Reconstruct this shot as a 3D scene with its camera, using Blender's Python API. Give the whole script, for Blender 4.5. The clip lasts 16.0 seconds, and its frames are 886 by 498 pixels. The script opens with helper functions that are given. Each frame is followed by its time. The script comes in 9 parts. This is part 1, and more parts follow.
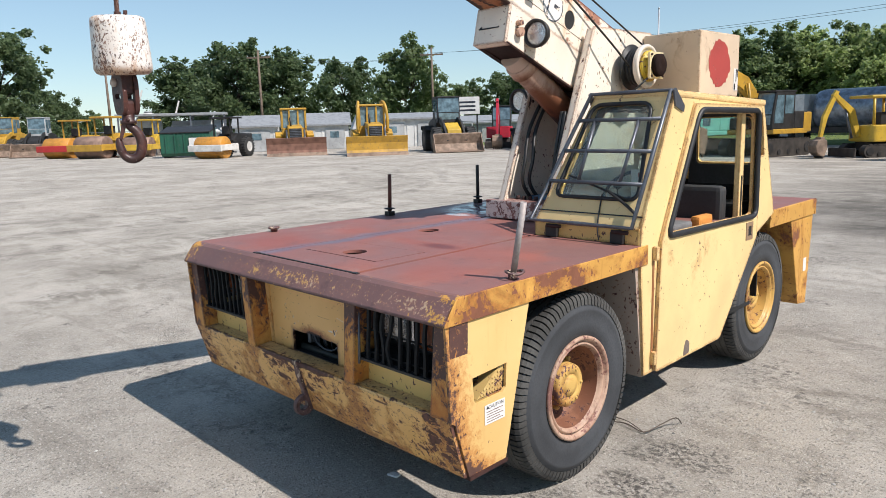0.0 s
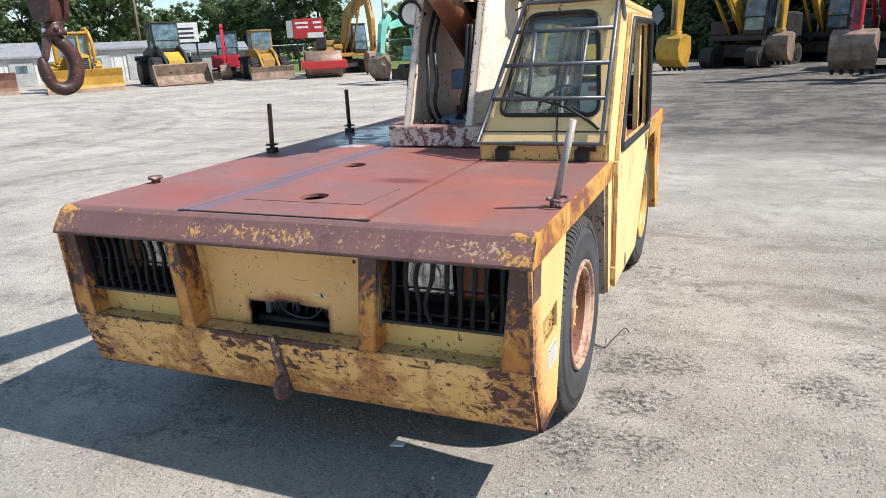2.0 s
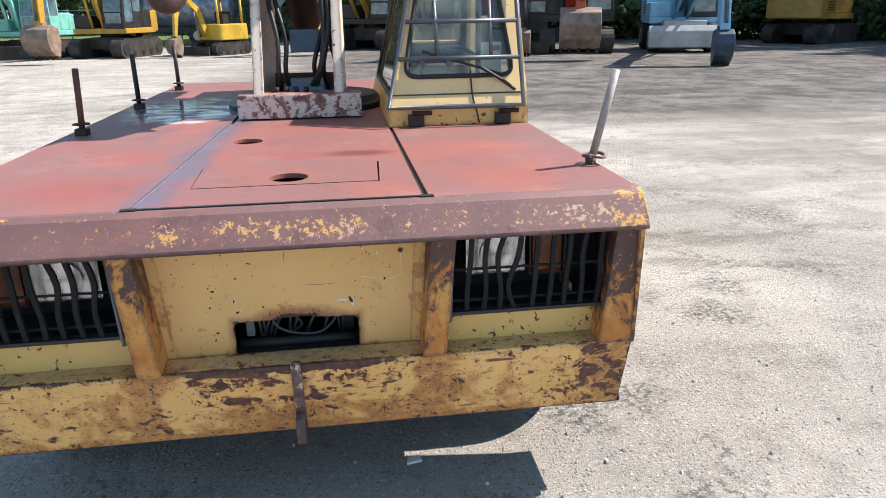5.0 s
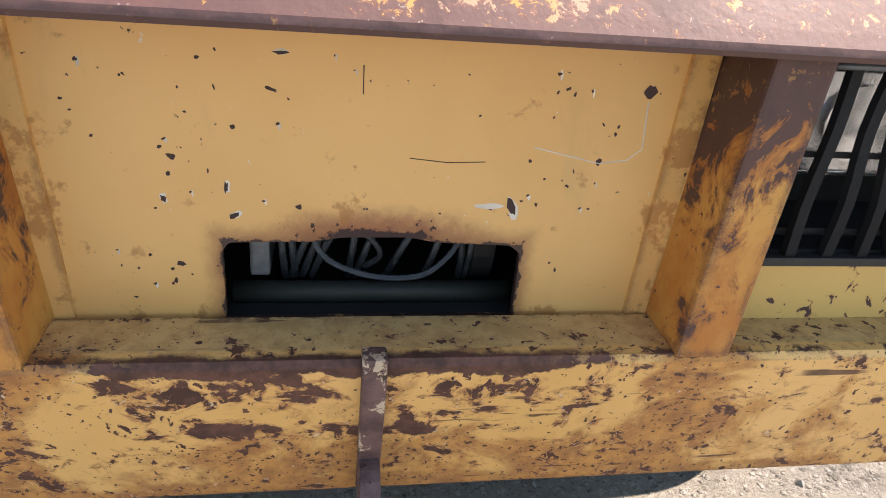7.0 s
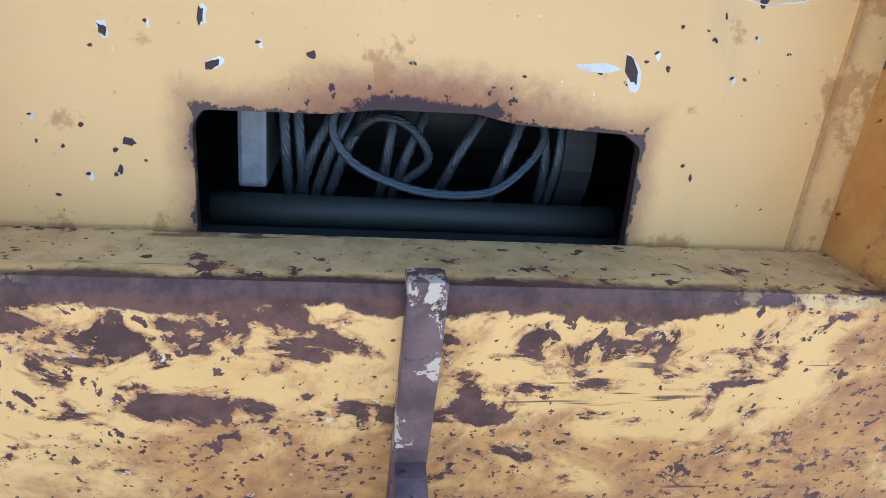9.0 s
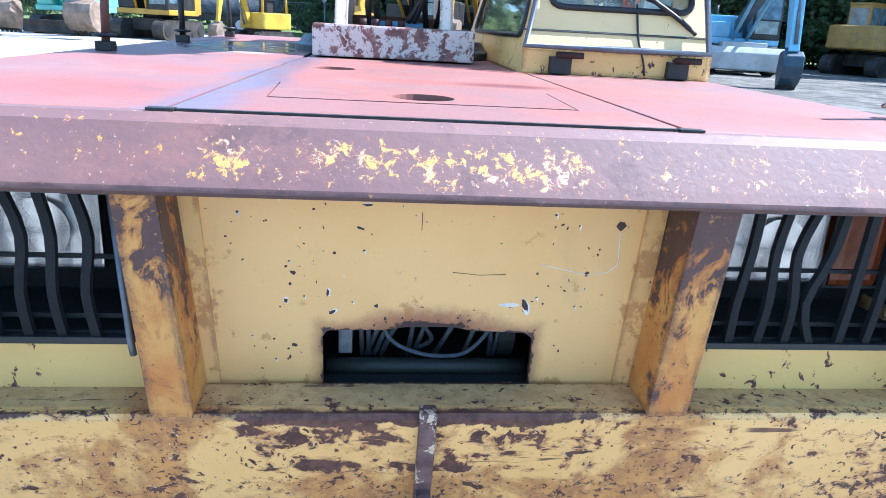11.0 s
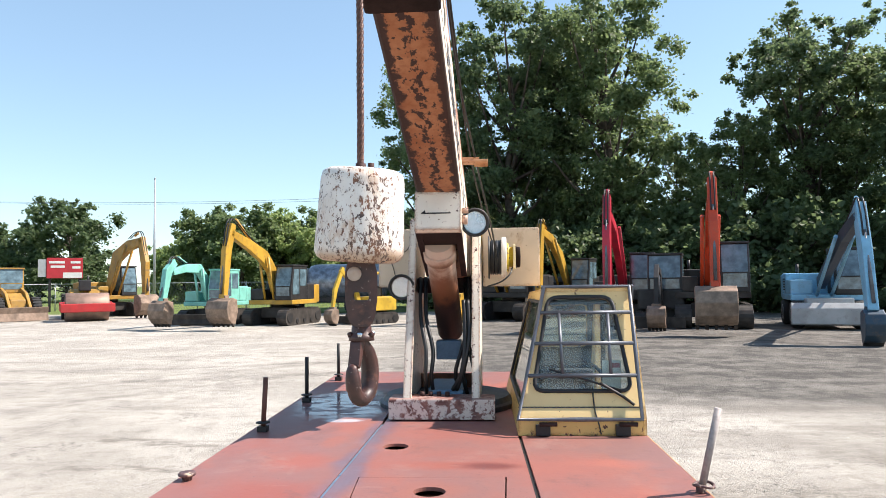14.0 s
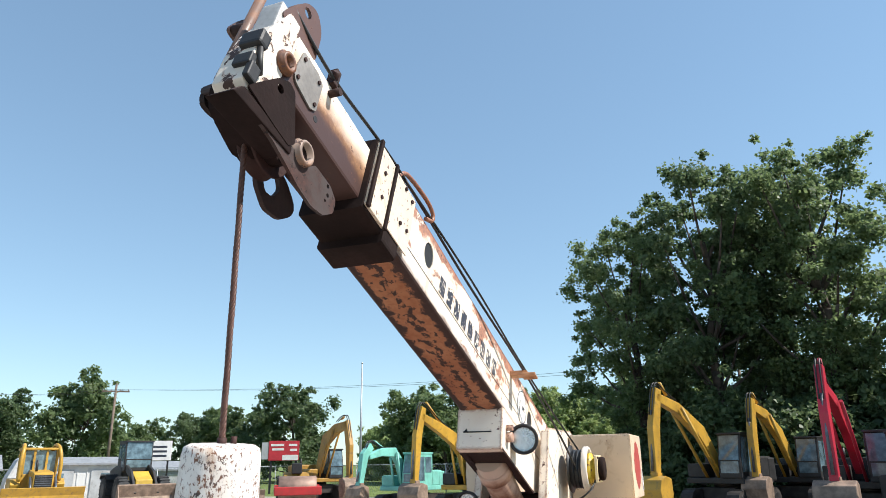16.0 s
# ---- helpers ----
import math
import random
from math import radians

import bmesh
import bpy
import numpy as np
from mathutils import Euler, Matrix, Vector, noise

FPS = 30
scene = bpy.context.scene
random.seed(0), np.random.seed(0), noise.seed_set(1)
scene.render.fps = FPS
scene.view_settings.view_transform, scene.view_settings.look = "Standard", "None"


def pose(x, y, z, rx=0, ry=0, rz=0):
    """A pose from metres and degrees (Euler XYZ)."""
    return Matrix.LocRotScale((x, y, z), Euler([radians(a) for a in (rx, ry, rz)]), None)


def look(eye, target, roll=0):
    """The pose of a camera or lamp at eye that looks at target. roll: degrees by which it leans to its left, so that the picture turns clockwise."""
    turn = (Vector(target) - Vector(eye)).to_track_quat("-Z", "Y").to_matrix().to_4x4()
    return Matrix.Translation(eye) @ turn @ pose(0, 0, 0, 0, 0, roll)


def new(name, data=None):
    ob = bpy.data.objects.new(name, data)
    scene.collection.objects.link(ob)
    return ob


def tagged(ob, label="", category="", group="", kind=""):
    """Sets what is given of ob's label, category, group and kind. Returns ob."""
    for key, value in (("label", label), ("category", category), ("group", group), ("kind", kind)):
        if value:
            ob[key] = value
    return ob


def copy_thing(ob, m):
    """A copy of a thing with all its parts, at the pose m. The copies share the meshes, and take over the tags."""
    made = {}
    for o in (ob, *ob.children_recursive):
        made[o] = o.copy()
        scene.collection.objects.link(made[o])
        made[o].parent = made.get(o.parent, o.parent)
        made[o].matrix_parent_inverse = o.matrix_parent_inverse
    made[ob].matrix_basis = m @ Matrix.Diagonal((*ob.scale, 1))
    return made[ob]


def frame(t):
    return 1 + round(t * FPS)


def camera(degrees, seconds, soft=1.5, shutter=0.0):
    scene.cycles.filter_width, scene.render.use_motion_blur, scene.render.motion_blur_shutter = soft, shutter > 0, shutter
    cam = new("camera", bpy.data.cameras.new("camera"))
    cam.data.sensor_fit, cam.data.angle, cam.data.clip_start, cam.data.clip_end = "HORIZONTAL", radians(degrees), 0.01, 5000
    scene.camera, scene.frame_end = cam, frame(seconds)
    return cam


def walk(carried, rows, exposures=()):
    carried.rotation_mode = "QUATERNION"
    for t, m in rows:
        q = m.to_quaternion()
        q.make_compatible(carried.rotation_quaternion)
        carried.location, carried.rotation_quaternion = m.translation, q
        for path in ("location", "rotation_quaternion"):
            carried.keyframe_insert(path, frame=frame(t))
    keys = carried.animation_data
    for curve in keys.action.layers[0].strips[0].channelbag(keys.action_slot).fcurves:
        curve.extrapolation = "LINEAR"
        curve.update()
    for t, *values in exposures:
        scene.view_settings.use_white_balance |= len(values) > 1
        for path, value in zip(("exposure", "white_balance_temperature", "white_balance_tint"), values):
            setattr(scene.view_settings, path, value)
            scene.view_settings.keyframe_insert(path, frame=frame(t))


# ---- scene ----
cam = camera(64.9, 16.0, soft=0.8)
PATH = [
    (0, (2.772, -1.693, 1.66), (1.37, -0.31, 1.309), -1.7),
    (0.5, (2.464, -1.783, 1.653), (1.217, -0.275, 1.241), -1.7),
    (1, (2.171, -1.797, 1.632), (1.036, -0.223, 1.151), -2.3),
    (1.5, (1.897, -1.831, 1.629), (0.883, -0.191, 1.097), -3.2),
    (2, (1.609, -1.992, 1.637), (0.851, -0.232, 1.065), -2.9),
    (2.5, (1.311, -2.049, 1.596), (0.749, -0.228, 0.99), -2.7),
    (3, (1.019, -2.066, 1.592), (0.636, -0.207, 0.962), -2.7),
    (3.5, (0.744, -2.157, 1.605), (0.627, -0.267, 0.96), -1.8),
    (3.7, (0.653, -2.165, 1.613), (0.612, -0.274, 0.962), -2.0),
    (5.8, (0.056, -1.436, 1.445), (0.369, 0.432, 0.805), 0.2),
    (6, (0.039, -1.327, 1.414), (0.341, 0.539, 0.763), 0.7),
    (6.5, (-0.05, -0.977, 1.271), (0.245, 0.862, 0.543), 3.0),
    (7, (-0.049, -0.655, 1.02), (0.275, 1.143, 0.207), 4.6),
    (7.5, (-0.024, -0.498, 0.845), (0.291, 1.303, 0.034), 4.7),
    (8, (-0.038, -0.433, 0.75), (0.255, 1.41, 0.03), 4.6),
    (8.2, (-0.041, -0.419, 0.739), (0.259, 1.433, 0.044), 4.6),
    (10.3, (-0.104, -0.636, 0.975), (0.125, 1.256, 0.371), 4.1),
    (10.5, (-0.111, -0.72, 1.055), (0.112, 1.169, 0.438), 3.9),
    (11, (-0.094, -0.978, 1.185), (0.109, 0.914, 0.568), 3.2),
    (11.5, (-0.046, -1.298, 1.314), (0.124, 0.602, 0.714), 2.6),
    (12, (-0.078, -1.602, 1.499), (0.068, 0.319, 0.961), 1.9),
    (12.5, (-0.087, -1.809, 1.705), (0.042, 0.16, 1.38), 1.0),
    (13, (-0.012, -1.965, 1.784), (0.07, 0.031, 1.694), 0.6),
    (13.5, (0.083, -2.112, 1.803), (0.081, -0.112, 1.824), 0.1),
    (14, (0.199, -2.253, 1.839), (0.096, -0.258, 1.931), -0.6),
    (14.5, (0.408, -2.251, 1.904), (0.183, -0.27, 2.056), -1.9),
    (15, (0.67, -2.234, 2.002), (0.257, -0.314, 2.38), -1.5),
    (15.5, (0.899, -2.262, 2.028), (0.38, -0.403, 2.554), -1.7),
    (16, (1.11, -2.183, 2.056), (0.465, -0.383, 2.64), -0.8),
]
EXPOSURES = [(0, 0.27, 6480, 14), (1, 0.41, 6480, 14), (2, 0.57, 6480, 14), (3, 0.73, 6480, 15), (3.7, 0.81, 6480, 15), (5.8, 1.0, 6480, 15), (6.5, 1.18, 6650, 15), (7, 1.24, 7350, 20), (8.2, 1.92, 5850, 17), (10.5, 1.8, 5200, 13), (11.5, 1.6, 5150, 8), (12, 1.48, 5380, 8), (12.5, 1.22, 5850, 11), (13, 1.11, 6250, 14), (14, 0.95, 6700, 15), (15, 0.77, 6720, 14), (16, 0.64, 6400, 11)]
walk(cam, [(t, look(eye, target, roll)) for t, eye, target, roll in PATH], EXPOSURES)


# ---- world, sun ----
SUN = Vector((0.88, 0.16, 1.04)).normalized()
world = bpy.data.worlds.new("sky")
scene.world = world
world.use_nodes = True
wn = world.node_tree.nodes
sky = wn.new("ShaderNodeTexSky")
sky.sky_type, sky.sun_disc = "NISHITA", False
sky.sun_elevation, sky.sun_rotation = math.asin(SUN.z), math.atan2(SUN.x, SUN.y)
sky.air_density, sky.dust_density, sky.ozone_density = 1.0, 0.05, 1.2
even = wn.new("ShaderNodeGamma")
even.inputs[1].default_value = 0.65
tint = wn.new("ShaderNodeMix")
tint.data_type, tint.blend_type = "RGBA", "MULTIPLY"
tint.inputs[0].default_value, tint.inputs[7].default_value = 1.0, (1.13, 1.38, 1.48, 1)
world.node_tree.links.new(sky.outputs[0], even.inputs[0])
world.node_tree.links.new(even.outputs[0], tint.inputs[6])
world.node_tree.links.new(tint.outputs[2], wn["Background"].inputs[0])
wn["Background"].inputs[1].default_value = 0.132
sun = new("sun", bpy.data.lights.new("sun", "SUN"))
sun.data.energy, sun.data.angle, sun.data.color = 5.0, radians(0.6), (1.0, 0.955, 0.88)
sun.matrix_world = look((0, 0, 30), Vector((0, 0, 30)) - SUN)


# ---- materials ----
class Mat:
    """A small builder for node materials, in metres of the object's own space."""

    def __init__(self, name, rough=0.6, metal=0.0, spec=0.5):
        self.m = bpy.data.materials.new(name)
        self.m.use_nodes = True
        self.t = self.m.node_tree
        self.b = self.t.nodes["Principled BSDF"]
        self.b.inputs["Roughness"].default_value = rough
        self.b.inputs["Metallic"].default_value = metal
        self.b.inputs["Specular IOR Level"].default_value = spec
        self.co = self.t.nodes.new("ShaderNodeTexCoord").outputs["Object"]

    def n(self, kind):
        return self.t.nodes.new("ShaderNode" + kind)

    def set(self, socket, v):
        if hasattr(v, "is_output"):
            self.t.links.new(v, socket)
        elif isinstance(v, tuple) and len(v) == 3 and socket.type == "RGBA":
            socket.default_value = (*v, 1)
        else:
            socket.default_value = v

    def scaled(self, s, rot=(0, 0, 0), co=None):
        k = self.n("Mapping")
        self.set(k.inputs[0], co or self.co)
        k.inputs["Scale"].default_value = s
        k.inputs["Rotation"].default_value = [radians(a) for a in rot]
        return k.outputs[0]

    def noise(self, scale, detail=4.0, rough=0.55, co=None, warp=0.0):
        k = self.n("TexNoise")
        self.set(k.inputs["Vector"], co or self.co)
        k.inputs["Scale"].default_value, k.inputs["Detail"].default_value, k.inputs["Roughness"].default_value = scale, detail, rough
        k.inputs["Distortion"].default_value = warp
        return k.outputs[0]

    def step(self, v, lo, hi):
        k = self.n("MapRange")
        k.interpolation_type = "SMOOTHSTEP"
        self.set(k.inputs[0], v)
        k.inputs[1].default_value, k.inputs[2].default_value = lo, hi
        return k.outputs[0]

    def mix(self, f, a, b, mode="MIX"):
        k = self.n("Mix")
        k.data_type, k.blend_type = "RGBA", mode
        self.set(k.inputs[0], f), self.set(k.inputs[6], a), self.set(k.inputs[7], b)
        return k.outputs[2]

    def math(self, op, a, b=0.0):
        k = self.n("Math")
        k.operation = op
        self.set(k.inputs[0], a), self.set(k.inputs[1], b)
        return k.outputs[0]

    def axis(self, i, co=None):
        k = self.n("SeparateXYZ")
        self.set(k.inputs[0], co or self.co)
        return k.outputs[i]

    def edge(self, radius=0.012):
        """How sharply the surface turns within a radius: 0 on flats, towards 1 along edges."""
        k, g, d = self.n("Bevel"), self.n("NewGeometry"), self.n("VectorMath")
        k.samples = 4
        k.inputs["Radius"].default_value = radius
        d.operation = "DOT_PRODUCT"
        self.set(d.inputs[0], k.outputs[0]), self.set(d.inputs[1], g.outputs["Normal"])
        return self.step(self.math("SUBTRACT", 1.0, d.outputs["Value"]), 0.01, 0.16)

    def band(self, v, lo, hi, soft=0.02):
        """1 between lo and hi, fading over soft."""
        up = self.step(v, lo - soft, lo + soft)
        return self.math("MULTIPLY", up, self.math("SUBTRACT", 1.0, self.step(v, hi - soft, hi + soft)))

    def random(self):
        return self.n("ObjectInfo").outputs["Random"]

    def island(self):
        return self.n("NewGeometry").outputs["Random Per Island"]

    def bump(self, h, strength=0.3, dist=0.01):
        k = self.n("Bump")
        k.inputs["Strength"].default_value, k.inputs["Distance"].default_value = strength, dist
        self.set(k.inputs["Height"], h)
        self.set(self.b.inputs["Normal"], k.outputs[0])
        return self

    def colour(self, c):
        self.set(self.b.inputs["Base Color"], c)
        return self

    def rough(self, r):
        self.set(self.b.inputs["Roughness"], r)
        return self


RUST_DARK, RUST_ORANGE = (0.062, 0.03, 0.028), (0.36, 0.125, 0.028)


def painted(name, paint, chips=0.5, patches=0.5, streaks=0.3, rough=0.45, dark=RUST_DARK, orange=RUST_ORANGE, fade=0.18, chip_size=48.0, co=(1, 1, 0.8), wear=0.0):
    """Old paint: fading, orange rust creeping in patches, dark bare chips, runs of rust down the faces. Each amount from 0 to 1."""
    k = Mat(name, rough)
    base = k.mix(k.step(k.noise(2.1, 5), 0.35, 0.7), paint, tuple(c * (1 - fade) for c in paint))
    big = k.noise(3.1, 9, 0.66, warp=0.5)
    run = k.noise(7, 6, 0.62, k.scaled((1, 1, 0.13)))
    lo = 0.7 - 0.24 * patches
    soft = k.math("MAXIMUM", k.step(big, lo - 0.06, lo + 0.13), k.math("MULTIPLY", k.step(run, 0.78 - 0.25 * streaks, 0.95 - 0.25 * streaks), 0.8))
    if wear:
        worn = k.math("MULTIPLY", k.edge(0.03), k.step(k.noise(9, 7, 0.7), 0.62 - 0.3 * wear, 0.72 - 0.3 * wear))
        soft = k.math("MAXIMUM", soft, worn)
    rust = k.mix(k.step(k.noise(38, 6, 0.7), 0.35, 0.65), tuple(0.45 * c for c in orange), orange)
    base = k.mix(k.math("MULTIPLY", soft, 0.85), base, rust)
    small = k.noise(chip_size, 5, 0.6, k.scaled(co), 0.4)
    many = k.step(k.noise(5.3, 4), 0.38, 0.7)
    near = k.math("ADD", small, k.math("MULTIPLY", k.math("ADD", many, k.math("MULTIPLY", soft, 1.3)), 0.075))
    edge = 0.775 - 0.19 * chips
    base = k.mix(k.math("MULTIPLY", k.step(near, edge - 0.035, edge), 0.55), base, tuple(min(1, 0.75 * c + 0.2 * d) for c, d in zip(orange, paint)))
    bare = k.math("MAXIMUM", k.step(near, edge, edge + 0.012), k.step(k.math("ADD", big, k.math("MULTIPLY", k.noise(40, 4), 0.1)), lo + 0.15, lo + 0.17))
    k.colour(k.mix(bare, base, k.mix(k.noise(26, 6, 0.7), dark, tuple(2.2 * c for c in dark))))
    k.rough(k.math("ADD", rough, k.math("MULTIPLY", k.math("MAXIMUM", bare, soft), 0.35)))
    k.bump(k.math("ADD", k.math("MULTIPLY", bare, -0.7), k.math("MULTIPLY", k.noise(160, 3), 0.2)), 0.4, 0.002)
    return k.m


def front_paint():
    """The sunk front panel: fairly clean yellow, small chips, rust creeping up from the winch window."""
    k = Mat("front_panel_yellow", 0.42)
    c = k.mix(k.step(k.noise(3, 4), 0.35, 0.7), (0.77, 0.455, 0.17), (0.71, 0.405, 0.14))
    c = k.mix(k.math("MULTIPLY", k.step(k.noise(14, 6, 0.7, k.scaled((1, 1, 0.3))), 0.56, 0.75), 0.3), c, (0.5, 0.33, 0.15))
    x = k.math("DIVIDE", k.math("SUBTRACT", k.axis(0), 0.01), 0.15)
    z = k.math("DIVIDE", k.math("SUBTRACT", k.axis(2), 0.668), 0.05)
    d = k.math("ADD", k.math("SQRT", k.math("ADD", k.math("MULTIPLY", x, x), k.math("MULTIPLY", z, z))), k.math("MULTIPLY", k.noise(26, 9, 0.8), 0.95))
    halo = k.math("SUBTRACT", 1.0, k.step(d, 0.95, 1.65))
    c = k.mix(k.math("MULTIPLY", halo, 0.95), c, k.mix(k.noise(50, 5), (0.42, 0.16, 0.06), (0.2, 0.075, 0.055)))
    bare = k.math("MAXIMUM", k.math("SUBTRACT", 1.0, k.step(d, 0.9, 0.95)), k.step(k.math("ADD", k.noise(95, 4, 0.55), k.math("MULTIPLY", halo, 0.1)), 0.712, 0.725))
    pale = k.step(k.noise(80, 5, 0.62, k.scaled((1, 1, 0.55)), 0.5), 0.7, 0.71)
    c = k.mix(k.math("MULTIPLY", pale, 0.8), c, (0.7, 0.62, 0.5))
    more = k.step(k.math("ADD", k.noise(62, 6, 0.66, None, 0.4), k.math("MULTIPLY", k.step(k.noise(7, 3), 0.5, 0.7), 0.05)), 0.715, 0.725)
    bare = k.math("MAXIMUM", bare, more)
    wx = k.math("SUBTRACT", k.math("ABSOLUTE", k.math("SUBTRACT", k.axis(0), 0.0095)), 0.185)
    wz = k.math("SUBTRACT", k.math("ABSOLUTE", k.math("SUBTRACT", k.axis(2), 0.615)), 0.054)
    rim = k.math("ADD", k.math("MAXIMUM", wx, wz), k.math("MULTIPLY", k.noise(30, 7, 0.72), -0.035))
    c = k.mix(k.math("MULTIPLY", k.math("SUBTRACT", 1.0, k.step(rim, -0.02, 0.012)), 0.85), c, k.mix(k.noise(60, 5), (0.2, 0.075, 0.04), (0.5, 0.25, 0.09)))
    bare = k.math("MAXIMUM", bare, k.math("SUBTRACT", 1.0, k.step(rim, -0.0165, -0.0145)))
    worn = k.math("MULTIPLY", k.edge(0.02), k.step(k.noise(18, 6, 0.7), 0.4, 0.6))
    c = k.mix(k.math("MULTIPLY", worn, 0.8), c, (0.2, 0.08, 0.04))
    runs = k.math("MULTIPLY", k.step(k.noise(22, 5, 0.65, k.scaled((1, 1, 0.1))), 0.6, 0.72), k.step(k.noise(3, 3), 0.48, 0.62))
    c = k.mix(k.math("MULTIPLY", runs, 0.55), c, (0.5, 0.25, 0.07))
    edge = k.math("ADD", k.math("MAXIMUM", k.step(k.math("ABSOLUTE", k.axis(0)), 0.3, 0.37), k.math("SUBTRACT", 1.0, k.step(k.axis(2), 0.565, 0.6))), 0.0)
    worn = k.step(k.math("ADD", k.noise(17, 7, 0.7), k.math("MULTIPLY", edge, 0.1)), 0.62, 0.7)
    c = k.mix(k.math("MULTIPLY", worn, 0.7), c, (0.4, 0.17, 0.05))
    k.colour(k.mix(bare, c, (0.05, 0.024, 0.022))).bump(k.math("MULTIPLY", bare, -1.0), 0.4, 0.002)
    k.rough(k.math("ADD", 0.36, k.math("MULTIPLY", halo, 0.4)))
    return k.m


def bumper_paint():
    """The bumper: its rolled top edge bare and purple-brown, ragged bare patches and scrapes round the tow lug, orange stains, many nicks."""
    k = Mat("scraped_bumper_yellow", 0.42)
    M, A = "MULTIPLY", "ADD"
    c = k.mix(k.step(k.noise(2.2, 4), 0.35, 0.7), (0.78, 0.47, 0.17), (0.7, 0.4, 0.125))
    x, z = k.axis(0), k.axis(2)
    ax = k.math("ABSOLUTE", x)
    wob = k.math(M, k.math("SUBTRACT", k.noise(6, 5), 0.5), 0.06)
    xw, zw = k.math(A, x, k.math(M, wob, 2.5)), k.math(A, z, wob)
    # orange and brown stains: low in the middle, under the pillars, at the ends
    low = k.math(M, k.band(xw, -0.3, 0.42, 0.12), k.math("SUBTRACT", 1.0, k.step(zw, 0.38, 0.46)))
    foot = k.band(k.math(A, ax, k.math(M, wob, 1.2)), 0.37, 0.47, 0.045)
    ends = k.step(ax, 0.8, 1.0)
    hem = k.math("SUBTRACT", 1.0, k.step(zw, 0.31, 0.345))
    stain = k.math(A, k.noise(7, 8, 0.66, None, 0.5), k.math(A, k.math(M, low, 0.17), k.math(A, k.math(M, foot, 0.2), k.math(M, k.math("MAXIMUM", ends, hem), 0.14))))
    soft = k.step(stain, 0.51, 0.67)
    c = k.mix(k.math(M, soft, 0.88), c, k.mix(k.step(k.noise(26, 6, 0.7), 0.35, 0.65), (0.3, 0.115, 0.04), (0.56, 0.26, 0.07)))
    olive = k.math(M, k.math(M, hem, k.band(xw, 0.05, 0.6, 0.15)), k.step(k.noise(5, 5), 0.42, 0.6))
    c = k.mix(k.math(M, olive, 0.7), c, (0.2, 0.15, 0.09))
    # ragged bare patches, thickest beside the lug
    zones = None
    for x0, x1, z0, z1, amp in ((-0.33, -0.02, 0.497, 0.545, 0.125), (-0.3, 0.3, 0.428, 0.452, 0.12), (0.04, 0.3, 0.46, 0.53, 0.08), (-0.34, -0.12, 0.4, 0.5, 0.05), (0.4, 0.5, 0.36, 0.46, 0.07), (-1.1, -0.86, 0.3, 0.56, 0.07), (0.86, 1.1, 0.3, 0.56, 0.09)):
        one = k.math(M, k.math(M, k.band(xw, x0, x1, 0.04), k.band(zw, z0, z1, 0.012)), amp)
        zones = one if zones is None else k.math("MAXIMUM", zones, one)
    rag = k.math(A, k.noise(21, 9, 0.68, k.scaled((0.85, 1, 1.25)), 0.5), zones)
    streak = k.math(M, k.step(k.noise(20, 5, 0.6, k.scaled((0.09, 1, 1.4))), 0.63, 0.65), k.step(k.noise(6, 5), 0.47, 0.56))
    nick = k.step(k.math(A, k.noise(62, 4, 0.55, k.scaled((0.9, 1, 0.75), (0, 25, 0)), 0.3), k.math(M, k.step(k.noise(4, 3), 0.4, 0.65), 0.07)), 0.667, 0.677)
    speck = k.step(k.math(A, k.noise(130, 3, 0.55), k.math(M, soft, 0.06)), 0.68, 0.69)
    # rolled top edge
    mid = k.band(xw, -0.31, 0.26, 0.05)
    top = k.step(k.math(A, z, k.math(A, k.math(M, mid, 0.02), k.math(M, k.math("SUBTRACT", k.noise(15, 7, 0.68), 0.5), 0.06))), 0.56, 0.564)
    front = k.math("SUBTRACT", 1.0, k.step(k.math(A, k.axis(1), k.math(M, k.noise(16, 6, 0.7), 0.04)), 0.062, 0.075))
    top = k.math(M, top, k.math(M, front, k.math("MAXIMUM", mid, k.step(k.noise(13, 6, 0.7), 0.46, 0.5))))
    edge = k.step(k.math(A, k.noise(24, 7, 0.7), k.math(M, k.edge(0.012), 0.16)), 0.66, 0.68)
    bare = k.math("MAXIMUM", k.math("MAXIMUM", k.step(rag, 0.612, 0.62), k.math(M, streak, 0.9)), k.math("MAXIMUM", k.math("MAXIMUM", nick, speck), k.math("MAXIMUM", top, edge)))
    halo = k.math(M, k.step(rag, 0.53, 0.612), 0.85)
    c = k.mix(halo, c, k.mix(k.step(k.noise(80, 4, 0.7), 0.45, 0.6), (0.34, 0.13, 0.045), (0.6, 0.33, 0.12)))
    # dusty ledge behind the edge
    ledge = k.math(M, k.step(z, 0.5655, 0.567), k.step(k.axis(1), 0.05, 0.06))
    c = k.mix(k.math(M, ledge, 0.55), c, k.mix(k.step(k.noise(40, 6, 0.7), 0.4, 0.6), (0.5, 0.37, 0.19), (0.3, 0.2, 0.1)))
    pale = k.math(M, k.math(M, k.step(k.noise(75, 5, 0.66, None, 0.4), 0.62, 0.63), k.step(rag, 0.56, 0.6)), k.math("SUBTRACT", 1.0, ledge))
    c = k.mix(k.math(M, pale, 0.8), c, (0.72, 0.62, 0.52))
    metal = k.mix(k.step(k.noise(34, 6, 0.7), 0.35, 0.65), (0.06, 0.024, 0.018), (0.14, 0.06, 0.043))
